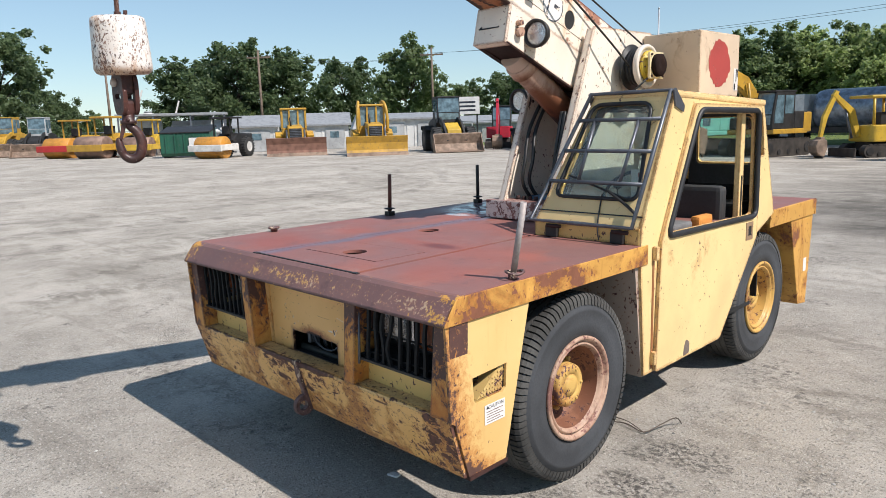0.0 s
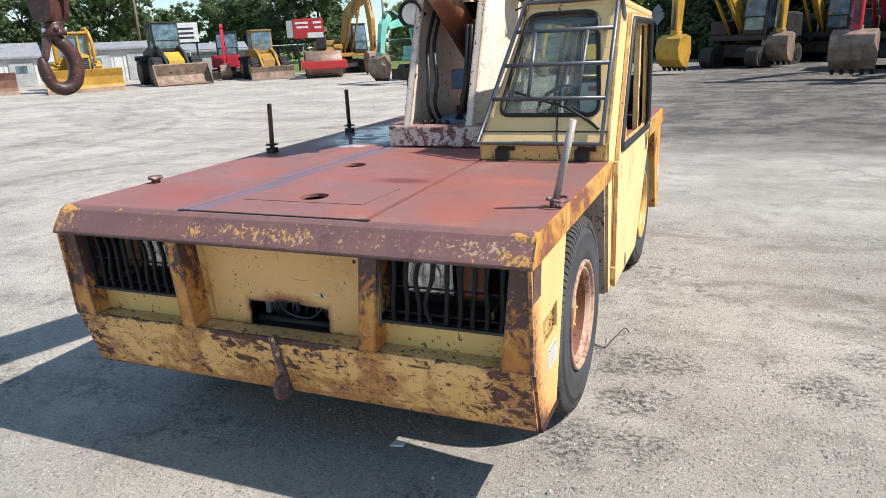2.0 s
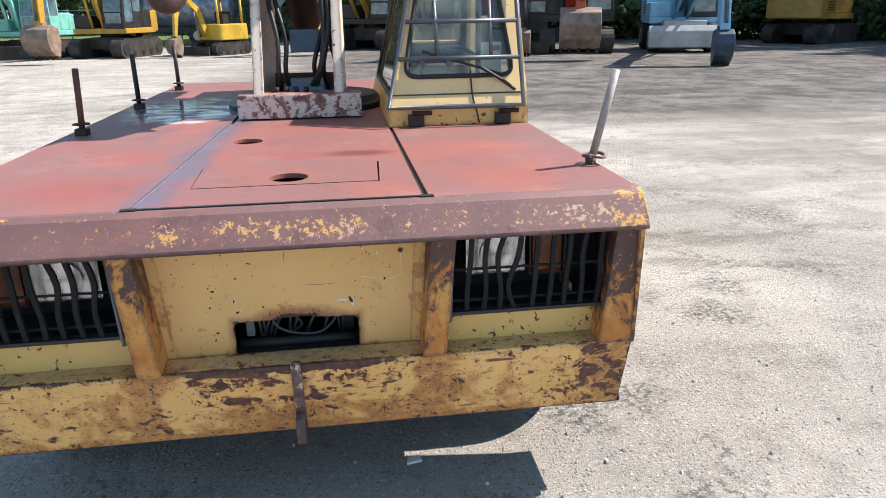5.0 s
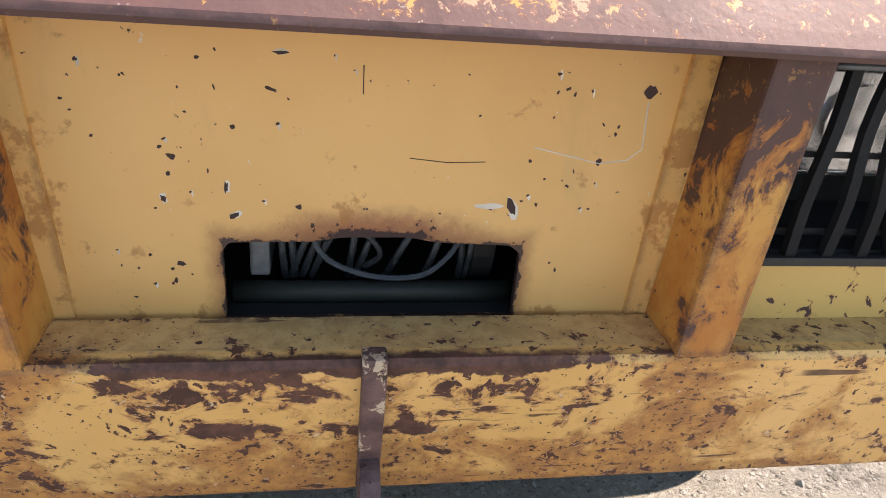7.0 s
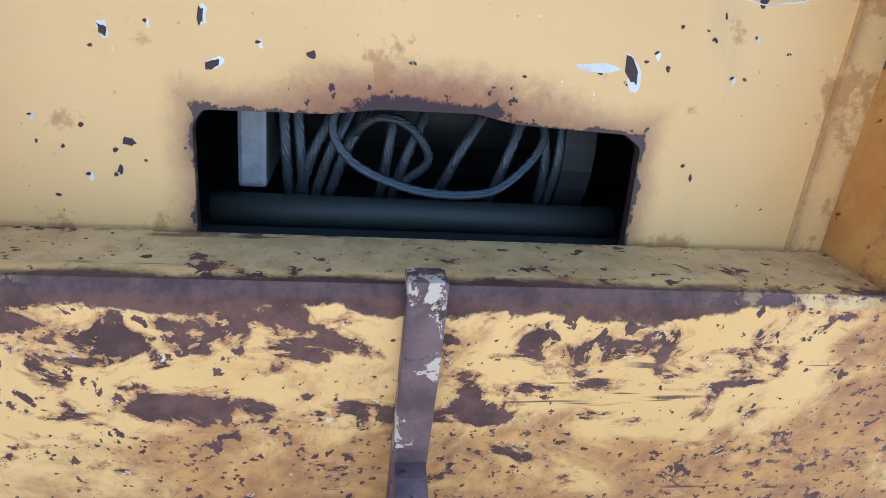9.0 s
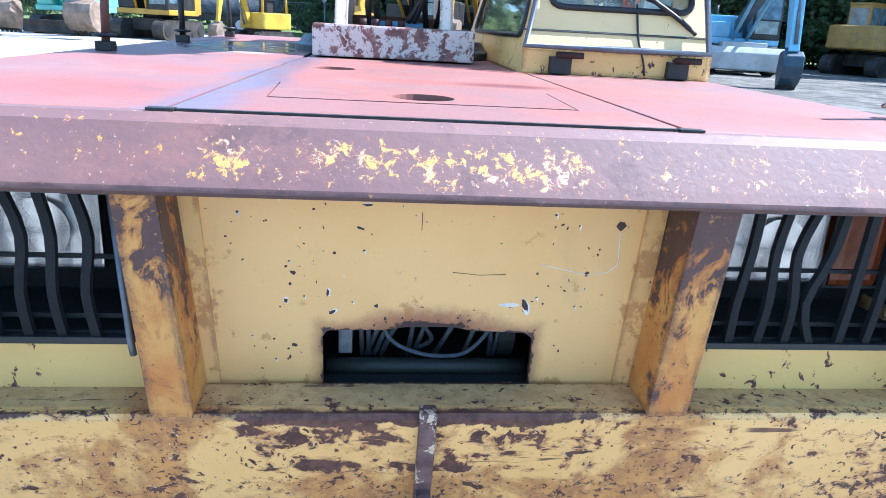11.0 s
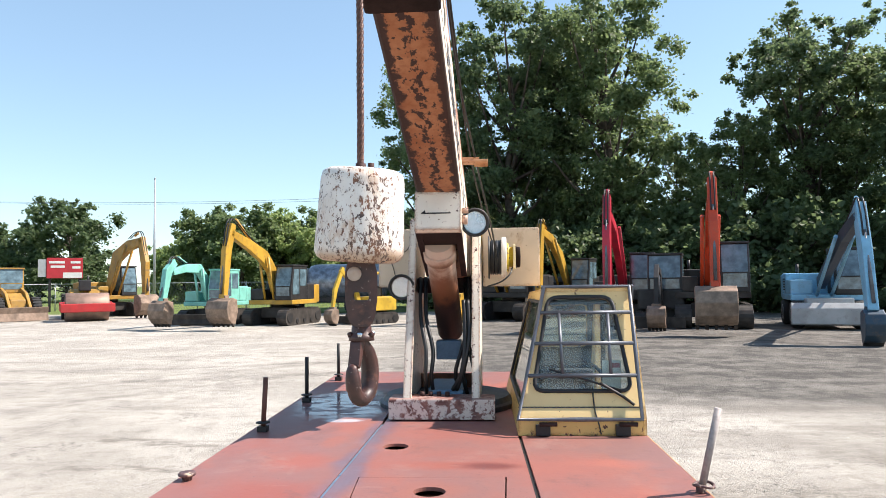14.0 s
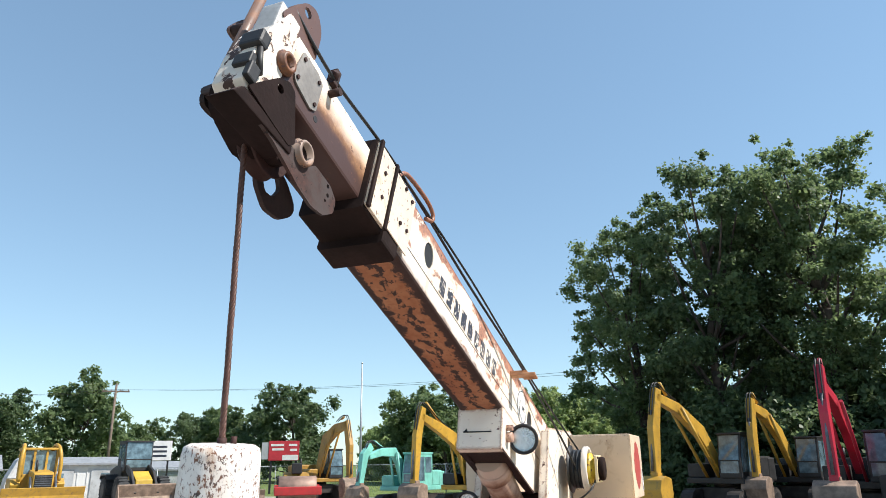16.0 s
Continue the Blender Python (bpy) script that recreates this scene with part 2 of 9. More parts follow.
    k.colour(k.mix(bare, c, metal)).bump(k.math(A, k.math(M, bare, -1.0), k.math(M, k.noise(90, 4), 0.25)), 0.5, 0.002)
    k.rough(k.math(A, 0.4, k.math(M, k.math("MAXIMUM", soft, bare), 0.25)))
    return k.m


def fender_paint():
    """Sunlit yellow sides with rust eating in from the front edge and the lower corner."""
    k = Mat("edge_rusted_yellow_side", 0.45)
    c = k.mix(k.step(k.noise(2.1, 5), 0.35, 0.7), (0.72, 0.49, 0.2), (0.64, 0.41, 0.15))
    y, z = k.axis(1), k.axis(2)
    front = k.math("ADD", y, k.math("MULTIPLY", k.math("SUBTRACT", z, 0.94), 0.18))
    n = k.noise(24, 9, 0.78, None, 0.3)
    f = k.math("SUBTRACT", n, k.math("ADD", k.math("MULTIPLY", front, 2.4), 0.04))
    low = k.math("MULTIPLY", k.math("SUBTRACT", 1.0, k.step(z, 0.32, 0.4)), 0.25)
    f = k.math("ADD", f, low)
    c = k.mix(k.math("MULTIPLY", k.step(f, 0.18, 0.44), 0.8), c, (0.47, 0.19, 0.045))
    c = k.mix(k.math("MULTIPLY", k.step(f, 0.42, 0.52), 0.8), c, (0.22, 0.08, 0.03))
    run = k.math("MULTIPLY", k.step(k.noise(10, 6, 0.65, k.scaled((1, 1, 0.15))), 0.58, 0.75), 0.4)
    c = k.mix(run, c, (0.5, 0.25, 0.08))
    spot = k.step(k.math("ADD", k.noise(45, 6, 0.65, None, 0.4), k.math("MULTIPLY", k.step(f, 0.2, 0.5), 0.1)), 0.672, 0.684)
    bare = k.math("MAXIMUM", k.step(f, 0.5, 0.52), spot)
    k.colour(k.mix(bare, c, k.mix(k.noise(30, 5), (0.06, 0.03, 0.026), (0.14, 0.07, 0.05)))).bump(k.math("MULTIPLY", bare, -1.0), 0.5, 0.002)
    return k.m


def pillar_paint():
    """The pillars: orange-yellow paint flaking off in crisp patches, bare brown towards the top and along the edges."""
    k = Mat("rust_eaten_pillar", 0.55)
    c = k.mix(k.step(k.noise(6, 6, 0.6), 0.38, 0.62), (0.62, 0.31, 0.075), (0.48, 0.17, 0.03))
    c = k.mix(k.math("MULTIPLY", k.step(k.noise(14, 7, 0.68, k.scaled((1, 1, 0.5))), 0.52, 0.66), 0.8), c, (0.42, 0.14, 0.03))
    up = k.step(k.axis(2), 0.6, 0.95)
    v = k.math("ADD", k.noise(15, 9, 0.72, k.scaled((1, 1, 0.8)), 0.5), k.math("ADD", k.math("ADD", k.math("MULTIPLY", k.math("SUBTRACT", up, 0.4), 0.2), k.math("MULTIPLY", k.step(k.math("ABSOLUTE", k.axis(0)), 0.85, 0.95), 0.07)), k.math("MULTIPLY", k.edge(0.028), 0.17)))
    c = k.mix(k.math("MULTIPLY", k.step(v, 0.455, 0.555), 0.85), c, (0.3, 0.1, 0.028))
    speck = k.step(k.noise(60, 5, 0.62, None, 0.3), 0.66, 0.67)
    bare = k.math("MAXIMUM", k.step(v, 0.545, 0.556), speck)
    flake = k.math("MULTIPLY", k.step(k.noise(48, 6, 0.7, None, 0.3), 0.6, 0.615), 0.7)
    metal = k.mix(flake, k.mix(k.noise(30, 5), (0.055, 0.027, 0.024), (0.12, 0.055, 0.045)), (0.4, 0.2, 0.07))
    k.colour(k.mix(bare, c, metal)).bump(k.math("ADD", k.math("MULTIPLY", bare, -1.0), k.math("MULTIPLY", k.noise(70, 4), 0.3)), 0.5, 0.003)
    return k.m


def plain(name, col, rough=0.6, metal=0.0, vary=0.3, grain=60.0, bump=0.15, spec=0.5):
    """A plain surface with two scales of variation."""
    k = Mat(name, rough, metal, spec)
    c = k.mix(k.step(k.noise(3, 5), 0.3, 0.7), tuple(v * (1 - vary) for v in col), tuple(min(1, v * (1 + vary)) for v in col))
    c = k.mix(k.math("MULTIPLY", k.step(k.noise(grain, 4), 0.4, 0.7), 0.35), c, tuple(0.55 * v for v in col))
    k.colour(c).bump(k.noise(grain * 1.5, 4), bump, 0.004)
    k.rough(k.math("ADD", rough - 0.08, k.math("MULTIPLY", k.noise(9, 4), 0.16)))
    return k.m


def machine_paint(name, col, dirt=0.5, rough=0.45):
    """Plant paint in the open: sun-faded, dusty low down, scuffed."""
    k = Mat(name, rough)
    c = k.mix(k.step(k.noise(1.3, 6), 0.35, 0.7), col, tuple(v * 0.72 for v in col))
    c = k.mix(k.math("MULTIPLY", k.step(k.noise(5.5, 7, 0.65), 0.5, 0.72), dirt), c, (0.13, 0.095, 0.065))
    c = k.mix(k.step(k.noise(23, 4), 0.7, 0.74), c, (0.06, 0.04, 0.03))
    k.colour(c).bump(k.noise(40, 3), 0.1, 0.004)
    return k.m


def glass(name, tint=(0.75, 0.85, 0.82), rough=0.03):
    k = Mat(name, rough)
    k.b.inputs["Base Color"].default_value = (*tint, 1)
    k.b.inputs["Transmission Weight"].default_value = 0.94
    k.b.inputs["IOR"].default_value = 1.03
    k.b.inputs["Specular IOR Level"].default_value = 1.0
    k.b.inputs["Coat Weight"].default_value = 0.8
    k.b.inputs["Coat Roughness"].default_value = 0.03
    k.rough(k.math("MULTIPLY", k.step(k.noise(7, 5), 0.4, 0.8), 0.05))
    return k.m


YELLOW = painted("worn_yellow_paint", (0.74, 0.49, 0.165), 0.5, 0.3, 0.25, wear=0.8)
# paler copy of the worn yellow, with sunlight put into its colour
YELLOW_SIDE = painted("sunlit_yellow_paint", (0.8, 0.58, 0.27), 0.34, 0.15, 0.3, wear=0.8)
BUMPER, FRONT, PILLAR, FENDER = bumper_paint(), front_paint(), pillar_paint(), fender_paint()
ORANGE_EDGE = painted("orange_rust_edge", (0.64, 0.34, 0.075), 0.5, 0.82, 1.0, orange=(0.36, 0.12, 0.024), dark=(0.12, 0.045, 0.024))
WHITE = painted("chalky_white_paint", (0.82, 0.73, 0.61), 0.5, 0.36, 0.6, wear=1.0)
def weight_paint():
    """Chipped white on a steel weight: dense small flakes, one rusty run of speckles, a brown lower rim."""
    k = Mat("chipped_white_weight", 0.55)
    c = k.mix(k.step(k.noise(8, 5), 0.35, 0.7), (0.78, 0.74, 0.69), (0.68, 0.6, 0.53))
    run = k.step(k.noise(9, 5, 0.6, k.scaled((1, 1, 0.22))), 0.5, 0.66)
    c = k.mix(k.math("MULTIPLY", k.step(k.math("ADD", k.noise(30, 6, 0.7, k.scaled((1, 1, 0.4))), k.math("MULTIPLY", run, 0.1)), 0.55, 0.68), 0.6), c, (0.5, 0.3, 0.17))
    rim = k.math("SUBTRACT", 1.0, k.step(k.math("ADD", k.axis(2), k.math("MULTIPLY", k.math("SUBTRACT", k.noise(20, 7, 0.72), 0.5), -0.05)), 1.896, 1.924))
    top = k.step(k.math("ADD", k.axis(2), k.math("MULTIPLY", k.noise(25, 6, 0.7), 0.04)), 2.125, 2.14)
    c = k.mix(k.math("MULTIPLY", k.math("MAXIMUM", rim, top), 0.75), c, k.mix(k.noise(60, 5), (0.32, 0.16, 0.09), (0.5, 0.32, 0.18)))
    flake = k.math("ADD", k.noise(112, 7, 0.72, k.scaled((1, 1, 0.62)), 0.4), k.math("MULTIPLY", k.math("ADD", run, k.math("MULTIPLY", k.step(k.noise(13, 4), 0.4, 0.65), 0.6)), 0.075))
    bare = k.step(flake, 0.588, 0.602)
    k.colour(k.mix(bare, c, k.mix(k.step(k.noise(30, 4), 0.35, 0.65), (0.07, 0.045, 0.04), (0.22, 0.095, 0.05)))).bump(k.math("MULTIPLY", bare, -1.0), 0.5, 0.002)
    return k.m


def hook_steel():
    """Greasy forged steel: dark red-brown with orange bloom and worn bright scrapes."""
    k = Mat("greasy_forged_hook", 0.4)
    c = k.mix(k.step(k.noise(16, 6, 0.65), 0.35, 0.68), (0.036, 0.016, 0.014), (0.078, 0.03, 0.024))
    c = k.mix(k.math("MULTIPLY", k.step(k.noise(34, 6, 0.7), 0.54, 0.7), 0.6), c, (0.17, 0.062, 0.038))
    c = k.mix(k.step(k.noise(85, 5, 0.66), 0.65, 0.68), c, (0.36, 0.27, 0.24))
    k.colour(c).bump(k.noise(120, 4), 0.35, 0.002)
    k.rough(k.math("ADD", 0.24, k.math("MULTIPLY", k.noise(22, 5), 0.4)))
    return k.m


HOOK_STEEL = hook_steel()


def foot_paint():
    """Crazed pinkish-white paint breaking up over red-brown metal."""
    k = Mat("crazed_pinkish_white", 0.6)
    c = k.mix(k.noise(12, 5), (0.62, 0.52, 0.48), (0.7, 0.6, 0.52))
    v = k.math("ADD", k.noise(17, 9, 0.76, None, 0.3), k.math("MULTIPLY", k.math("SUBTRACT", k.noise(3.2, 4), 0.5), 0.35))
    red = k.mix(k.step(k.noise(30, 6, 0.7), 0.35, 0.65), (0.13, 0.058, 0.05), (0.28, 0.12, 0.095))
    c = k.mix(k.step(v, 0.47, 0.5), c, red)
    top = k.step(k.axis(2), 1.157, 1.159)
    c = k.mix(k.math("MULTIPLY", top, 0.75), c, red)
    k.colour(k.mix(k.step(k.noise(75, 5, 0.65), 0.63, 0.65), c, (0.05, 0.03, 0.03))).bump(v, 0.4, 0.003)
    return k.m


def extension_paint():
    """The inner boom: white above, orange-brown rust creeping up from below, dark at the lower edge."""
    k = Mat("half_rusted_white_extension", 0.5)
    c = k.mix(k.step(k.noise(3, 5), 0.35, 0.7), (0.82, 0.73, 0.62), (0.74, 0.62, 0.48))
    h = k.math("ADD", k.axis(2), k.math("MULTIPLY", k.math("SUBTRACT", k.noise(5, 7, 0.66, k.scaled((1, 0.6, 1))), 0.5), 0.16))
    c = k.mix(k.math("SUBTRACT", 1.0, k.step(h, 0.125, 0.235)), c, k.mix(k.step(k.noise(24, 6, 0.7), 0.35, 0.65), (0.24, 0.095, 0.036), (0.44, 0.22, 0.09)))
    c = k.mix(k.math("SUBTRACT", 1.0, k.step(h, 0.09, 0.175)), c, (0.06, 0.028, 0.022))
    spot = k.step(k.math("ADD", k.noise(34, 6, 0.66, None, 0.4), k.math("MULTIPLY", k.step(k.noise(4, 3), 0.45, 0.65), 0.07)), 0.67, 0.685)
    k.colour(k.mix(spot, c, (0.1, 0.045, 0.03))).bump(k.noise(60, 4), 0.15, 0.003)
    return k.m


EXTENSION = extension_paint()
WHITE_CHIPPED, WHITE_BLOCK = foot_paint(), weight_paint()
PALE_BOX = painted("faded_cream_paint", (0.68, 0.53, 0.38), 0.15, 0.12, 0.2, wear=0.7, orange=(0.3, 0.14, 0.06))
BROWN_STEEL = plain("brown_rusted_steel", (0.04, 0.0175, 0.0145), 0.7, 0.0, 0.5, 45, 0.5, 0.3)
BROWN_BOOM = plain("brown_dirty_paint", (0.2, 0.085, 0.05), 0.65, 0.0, 0.4, 30, 0.3)
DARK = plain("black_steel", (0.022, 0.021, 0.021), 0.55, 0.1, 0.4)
CAGE = plain("grey_steel_tube", (0.13, 0.14, 0.16), 0.4, 0.5, 0.35)
STAKE = plain("weathered_steel_pipe", (0.3, 0.265, 0.25), 0.6, 0.3, 0.4)
STAKE_RED = plain("red_brown_pipe", (0.16, 0.07, 0.05), 0.65, 0.2, 0.4)
RUBBER = plain("weathered_tyre_rubber", (0.042, 0.045, 0.05), 0.85, 0.0, 0.35, 90, 0.3)
GASKET = plain("black_window_rubber", (0.016, 0.017, 0.02), 0.55)
HOSE = plain("black_hose", (0.014, 0.014, 0.014), 0.5)
# near-black, with the shade of enclosed spaces put into its colour
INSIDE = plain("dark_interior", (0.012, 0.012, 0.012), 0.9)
VINYL = plain("grey_black_vinyl", (0.035, 0.035, 0.037), 0.6)
TAN_FOAM = plain("torn_orange_foam", (0.5, 0.2, 0.04), 0.9, 0.0, 0.5, 80, 0.5)
RIM = painted("rusty_rim_paint", (0.52, 0.35, 0.25), 0.6, 1.0, 0.4, orange=(0.3, 0.135, 0.09), dark=(0.12, 0.055, 0.045))
RIM_YELLOW = painted("rusty_yellow_rim", (0.62, 0.37, 0.1), 0.5, 0.8, 0.5, orange=(0.36, 0.15, 0.05))
DISH = painted("rust_brown_dish", (0.2, 0.085, 0.05), 0.6, 0.8, 0.5, orange=(0.34, 0.15, 0.08), dark=(0.06, 0.028, 0.024))
TREAD = plain("dusty_tread_rubber", (0.06, 0.058, 0.054), 0.9, 0.0, 0.6, 60, 0.4)
HUB = painted("yellow_hub_paint", (0.6, 0.38, 0.11), 0.6, 0.85, 0.3)
ROPE = plain("greasy_wire_rope", (0.105, 0.05, 0.036), 0.5, 0.25, 0.3, 120, 0.4)
ROPE_GREY = plain("grey_wire_rope", (0.085, 0.095, 0.11), 0.45, 0.6, 0.3, 120, 0.4)
STICKER = plain("white_label", (0.75, 0.73, 0.7), 0.5, 0, 0.08)
PRINT = plain("grey_print", (0.2, 0.12, 0.1), 0.6)
PRINT_DARK = plain("dark_lettering", (0.03, 0.035, 0.05), 0.6)
RED_MARK = painted("red_paint_mark", (0.42, 0.07, 0.06), 0.3, 0.0, 0.0, orange=(0.6, 0.4, 0.3))
GLASS = glass("cab_glass", (0.7, 0.8, 0.77))
LENS = glass("lamp_lens", (0.95, 0.95, 0.95))
CHROME = plain("lamp_reflector", (0.62, 0.63, 0.65), 0.25, 1.0, 0.05, 60, 0.02)
AMBER = plain("amber_lens", (0.15, 0.035, 0.01), 0.25)


def deck_red():
    """Faded red primer with purple-grey blotches, orange blushes and scuffs, and sky sheen painted in along one seam.
    """
    k = Mat("faded_red_deck_paint", 0.62)
    c = k.mix(k.step(k.noise(1.6, 6, 0.6), 0.3, 0.7), (0.215, 0.105, 0.094), (0.285, 0.094, 0.072))
    c = k.mix(k.math("MULTIPLY", k.step(k.noise(2.3, 5, 0.55, k.scaled((1.2, 0.6, 1))), 0.5, 0.68), 0.75), c, (0.325, 0.097, 0.062))
    def spot(cx, cy, rx, ry, soft=0.6, wild=0.5):
        dx, dy = k.math("DIVIDE", k.math("SUBTRACT", k.axis(0), cx), rx), k.math("DIVIDE", k.math("SUBTRACT", k.axis(1), cy), ry)
        d = k.math("SQRT", k.math("ADD", k.math("MULTIPLY", dx, dx), k.math("MULTIPLY", dy, dy)))
        d = k.math("ADD", d, k.math("MULTIPLY", k.math("SUBTRACT", k.noise(9, 7, 0.68), 0.5), 2 * wild))
        return k.math("SUBTRACT", 1.0, k.step(d, 1 - soft, 1 + soft))

    # blue-purple sky sheen put into the colour on both sides of the far-side seam
    x = k.math("ADD", k.math("SUBTRACT", k.axis(0), k.math("MULTIPLY", k.axis(1), 0.033)), k.math("MULTIPLY", k.math("SUBTRACT", k.noise(3.4, 5), 0.5), 0.2))
    band = k.math("SUBTRACT", 1.0, k.step(k.math("ABSOLUTE", k.math("ADD", x, 0.395)), 0.012, 0.105))
    c = k.mix(k.math("MULTIPLY", band, 0.8), c, k.mix(k.noise(7, 4), (0.085, 0.078, 0.12), (0.15, 0.1, 0.125)))
    c = k.mix(k.math("MULTIPLY", k.step(k.noise(7, 7, 0.7), 0.55, 0.75), 0.4), c, (0.16, 0.085, 0.085))
    c = k.mix(k.step(k.noise(60, 3), 0.72, 0.76), c, (0.06, 0.035, 0.035))
    for cx, cy, rx, ry, f, tone in ((-0.64, 0.37, 0.2, 0.16, 0.75, (0.285, 0.068, 0.046)), (-0.62, 0.86, 0.12, 0.13, 0.55, (0.33, 0.08, 0.05)), (0.06, 0.8, 0.3, 0.06, 0.65, (0.3, 0.075, 0.048)), (-0.215, 1.12, 0.16, 0.1, 0.4, (0.34, 0.1, 0.06)), (0.76, 0.85, 0.17, 0.06, 0.5, (0.36, 0.11, 0.08)), (0.7, 0.35, 0.2, 0.15, 0.4, (0.32, 0.08, 0.055)), (0.0, 0.417, 0.13, 0.1, 0.35, (0.34, 0.1, 0.055)), (0.23, 0.79, 0.115, 0.05, 0.85, (0.12, 0.022, 0.02))):
        c = k.mix(k.math("MULTIPLY", spot(cx, cy, rx, ry), f), c, tone)
    dust = k.noise(2.7, 8, 0.7, k.scaled((1, 0.7, 1)), 0.5)
    c = k.mix(k.math("MULTIPLY", k.step(dust, 0.54, 0.7), 0.4), c, (0.33, 0.215, 0.18))
    grime = k.noise(4.1, 9, 0.74, None, 0.4)
    c = k.mix(k.math("MULTIPLY", k.step(grime, 0.56, 0.68), 0.45), c, (0.12, 0.06, 0.058))
    scuff = k.noise(5, 8, 0.72, k.scaled((0.4, 2.2, 1), (0, 0, 24)))
    c = k.mix(k.math("MULTIPLY", k.step(scuff, 0.62, 0.7), 0.25), c, (0.42, 0.25, 0.21))
    c = k.mix(0.12, c, (0.2, 0.115, 0.105))
    c = k.mix(k.math("MULTIPLY", spot(-0.6, 1.78, 0.11, 0.05, 0.25, 0.3), 0.8), c, (0.5, 0.44, 0.44))
    # oily wet patch beside the mast, with the shadow there put into its dark tone
    oily_shade = spot(-0.66, 2.35, 0.32, 0.5, 0.3, 0.5)
    c = k.mix(k.math("MULTIPLY", oily_shade, 0.6), c, (0.06, 0.05, 0.075))
    c = k.mix(k.step(k.noise(150, 3, 0.6), 0.66, 0.69), c, (0.1, 0.05, 0.05))
    k.colour(c).bump(k.noise(45, 5), 0.2, 0.003)
    k.rough(k.math("SUBTRACT", k.math("ADD", 0.43, k.math("MULTIPLY", k.noise(5, 5), 0.25)), k.math("MULTIPLY", band, 0.2)))
    wet = k.math("MAXIMUM", oily_shade, spot(-0.6, 1.78, 0.11, 0.05, 0.25, 0.3))
    wet = k.math("MULTIPLY", wet, k.step(k.noise(9, 5, 0.6, k.scaled((0.7, 1.6, 1))), 0.38, 0.52))
    k.set(k.b.inputs["Coat Weight"], wet)
    k.b.inputs["Coat Roughness"].default_value = 0.08
    return k.m


def lip_paint():
    """The bent front edge of the hood: purple-brown bare metal, with clusters of yellow and cream flakes, red scuffs and orange ends."""
    k = Mat("flaking_maroon_edge", 0.62)
    M, A = "MULTIPLY", "ADD"
    x, z = k.axis(0), k.axis(2)
    c = k.mix(k.step(k.noise(3, 6), 0.3, 0.7), (0.15, 0.08, 0.076), (0.2, 0.106, 0.095))
    c = k.mix(k.math(M, k.step(k.noise(5, 7, 0.7, k.scaled((0.5, 1, 1))), 0.5, 0.66), 0.5), c, (0.27, 0.115, 0.09))
    c = k.mix(k.math(M, k.step(k.noise(9, 7, 0.7), 0.56, 0.68), 0.5), c, (0.085, 0.048, 0.047))
    zw = k.math(A, z, k.math(M, k.math("SUBTRACT", k.noise(4, 3), 0.5), 0.03))
    belt = k.band(zw, 0.958, 1.01, 0.014)
    groups = None
    for x0, x1, amp in ((-0.34, 0.24, 0.138), (0.33, 0.44, 0.15), (0.44, 0.72, 0.1), (0.7, 1.04, 0.125), (-1.04, -0.94, 0.12), (-0.6, -0.34, 0.03)):
        one = k.math(M, k.band(x, x0, x1, 0.04), amp)
        groups = one if groups is None else k.math("MAXIMUM", groups, one)
    dense = k.math(M, groups, k.math(A, 0.35, k.math(M, k.step(k.noise(13, 3), 0.38, 0.6), 0.65)))
    score = k.math(A, k.noise(58, 8, 0.72, None, 0.4), k.math(M, dense, belt))
    flake = k.step(score, 0.655, 0.664)
    c = k.mix(k.math(M, k.step(score, 0.6, 0.655), 0.6), c, k.mix(k.noise(20, 4), (0.3, 0.09, 0.06), (0.34, 0.15, 0.1)))
    tone = k.mix(k.step(k.math(A, k.noise(16, 2), k.math(M, x, 0.12)), 0.44, 0.62), (0.56, 0.33, 0.09), (0.46, 0.33, 0.22))
    c = k.mix(k.math(M, flake, 0.92), c, tone)
    ends = k.math(M, k.step(k.math("ABSOLUTE", x), 0.88, 1.02), 0.13)
    c = k.mix(k.step(k.math(A, k.noise(17, 7, 0.7), ends), 0.64, 0.67), c, k.mix(k.noise(40, 5), (0.45, 0.17, 0.03), (0.66, 0.4, 0.09)))
    speck = k.step(k.noise(110, 4, 0.6), 0.68, 0.69)
    c = k.mix(k.math(M, speck, 0.7), c, (0.42, 0.32, 0.27))
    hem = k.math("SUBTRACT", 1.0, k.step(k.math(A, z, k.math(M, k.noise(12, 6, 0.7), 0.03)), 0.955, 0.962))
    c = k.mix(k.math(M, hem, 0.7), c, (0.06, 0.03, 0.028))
    k.colour(c).bump(k.math(A, k.noise(80, 3), flake), 0.3, 0.002)
    k.rough(k.math(A, 0.5, k.math(M, k.noise(6, 6), 0.25)))
    return k.m


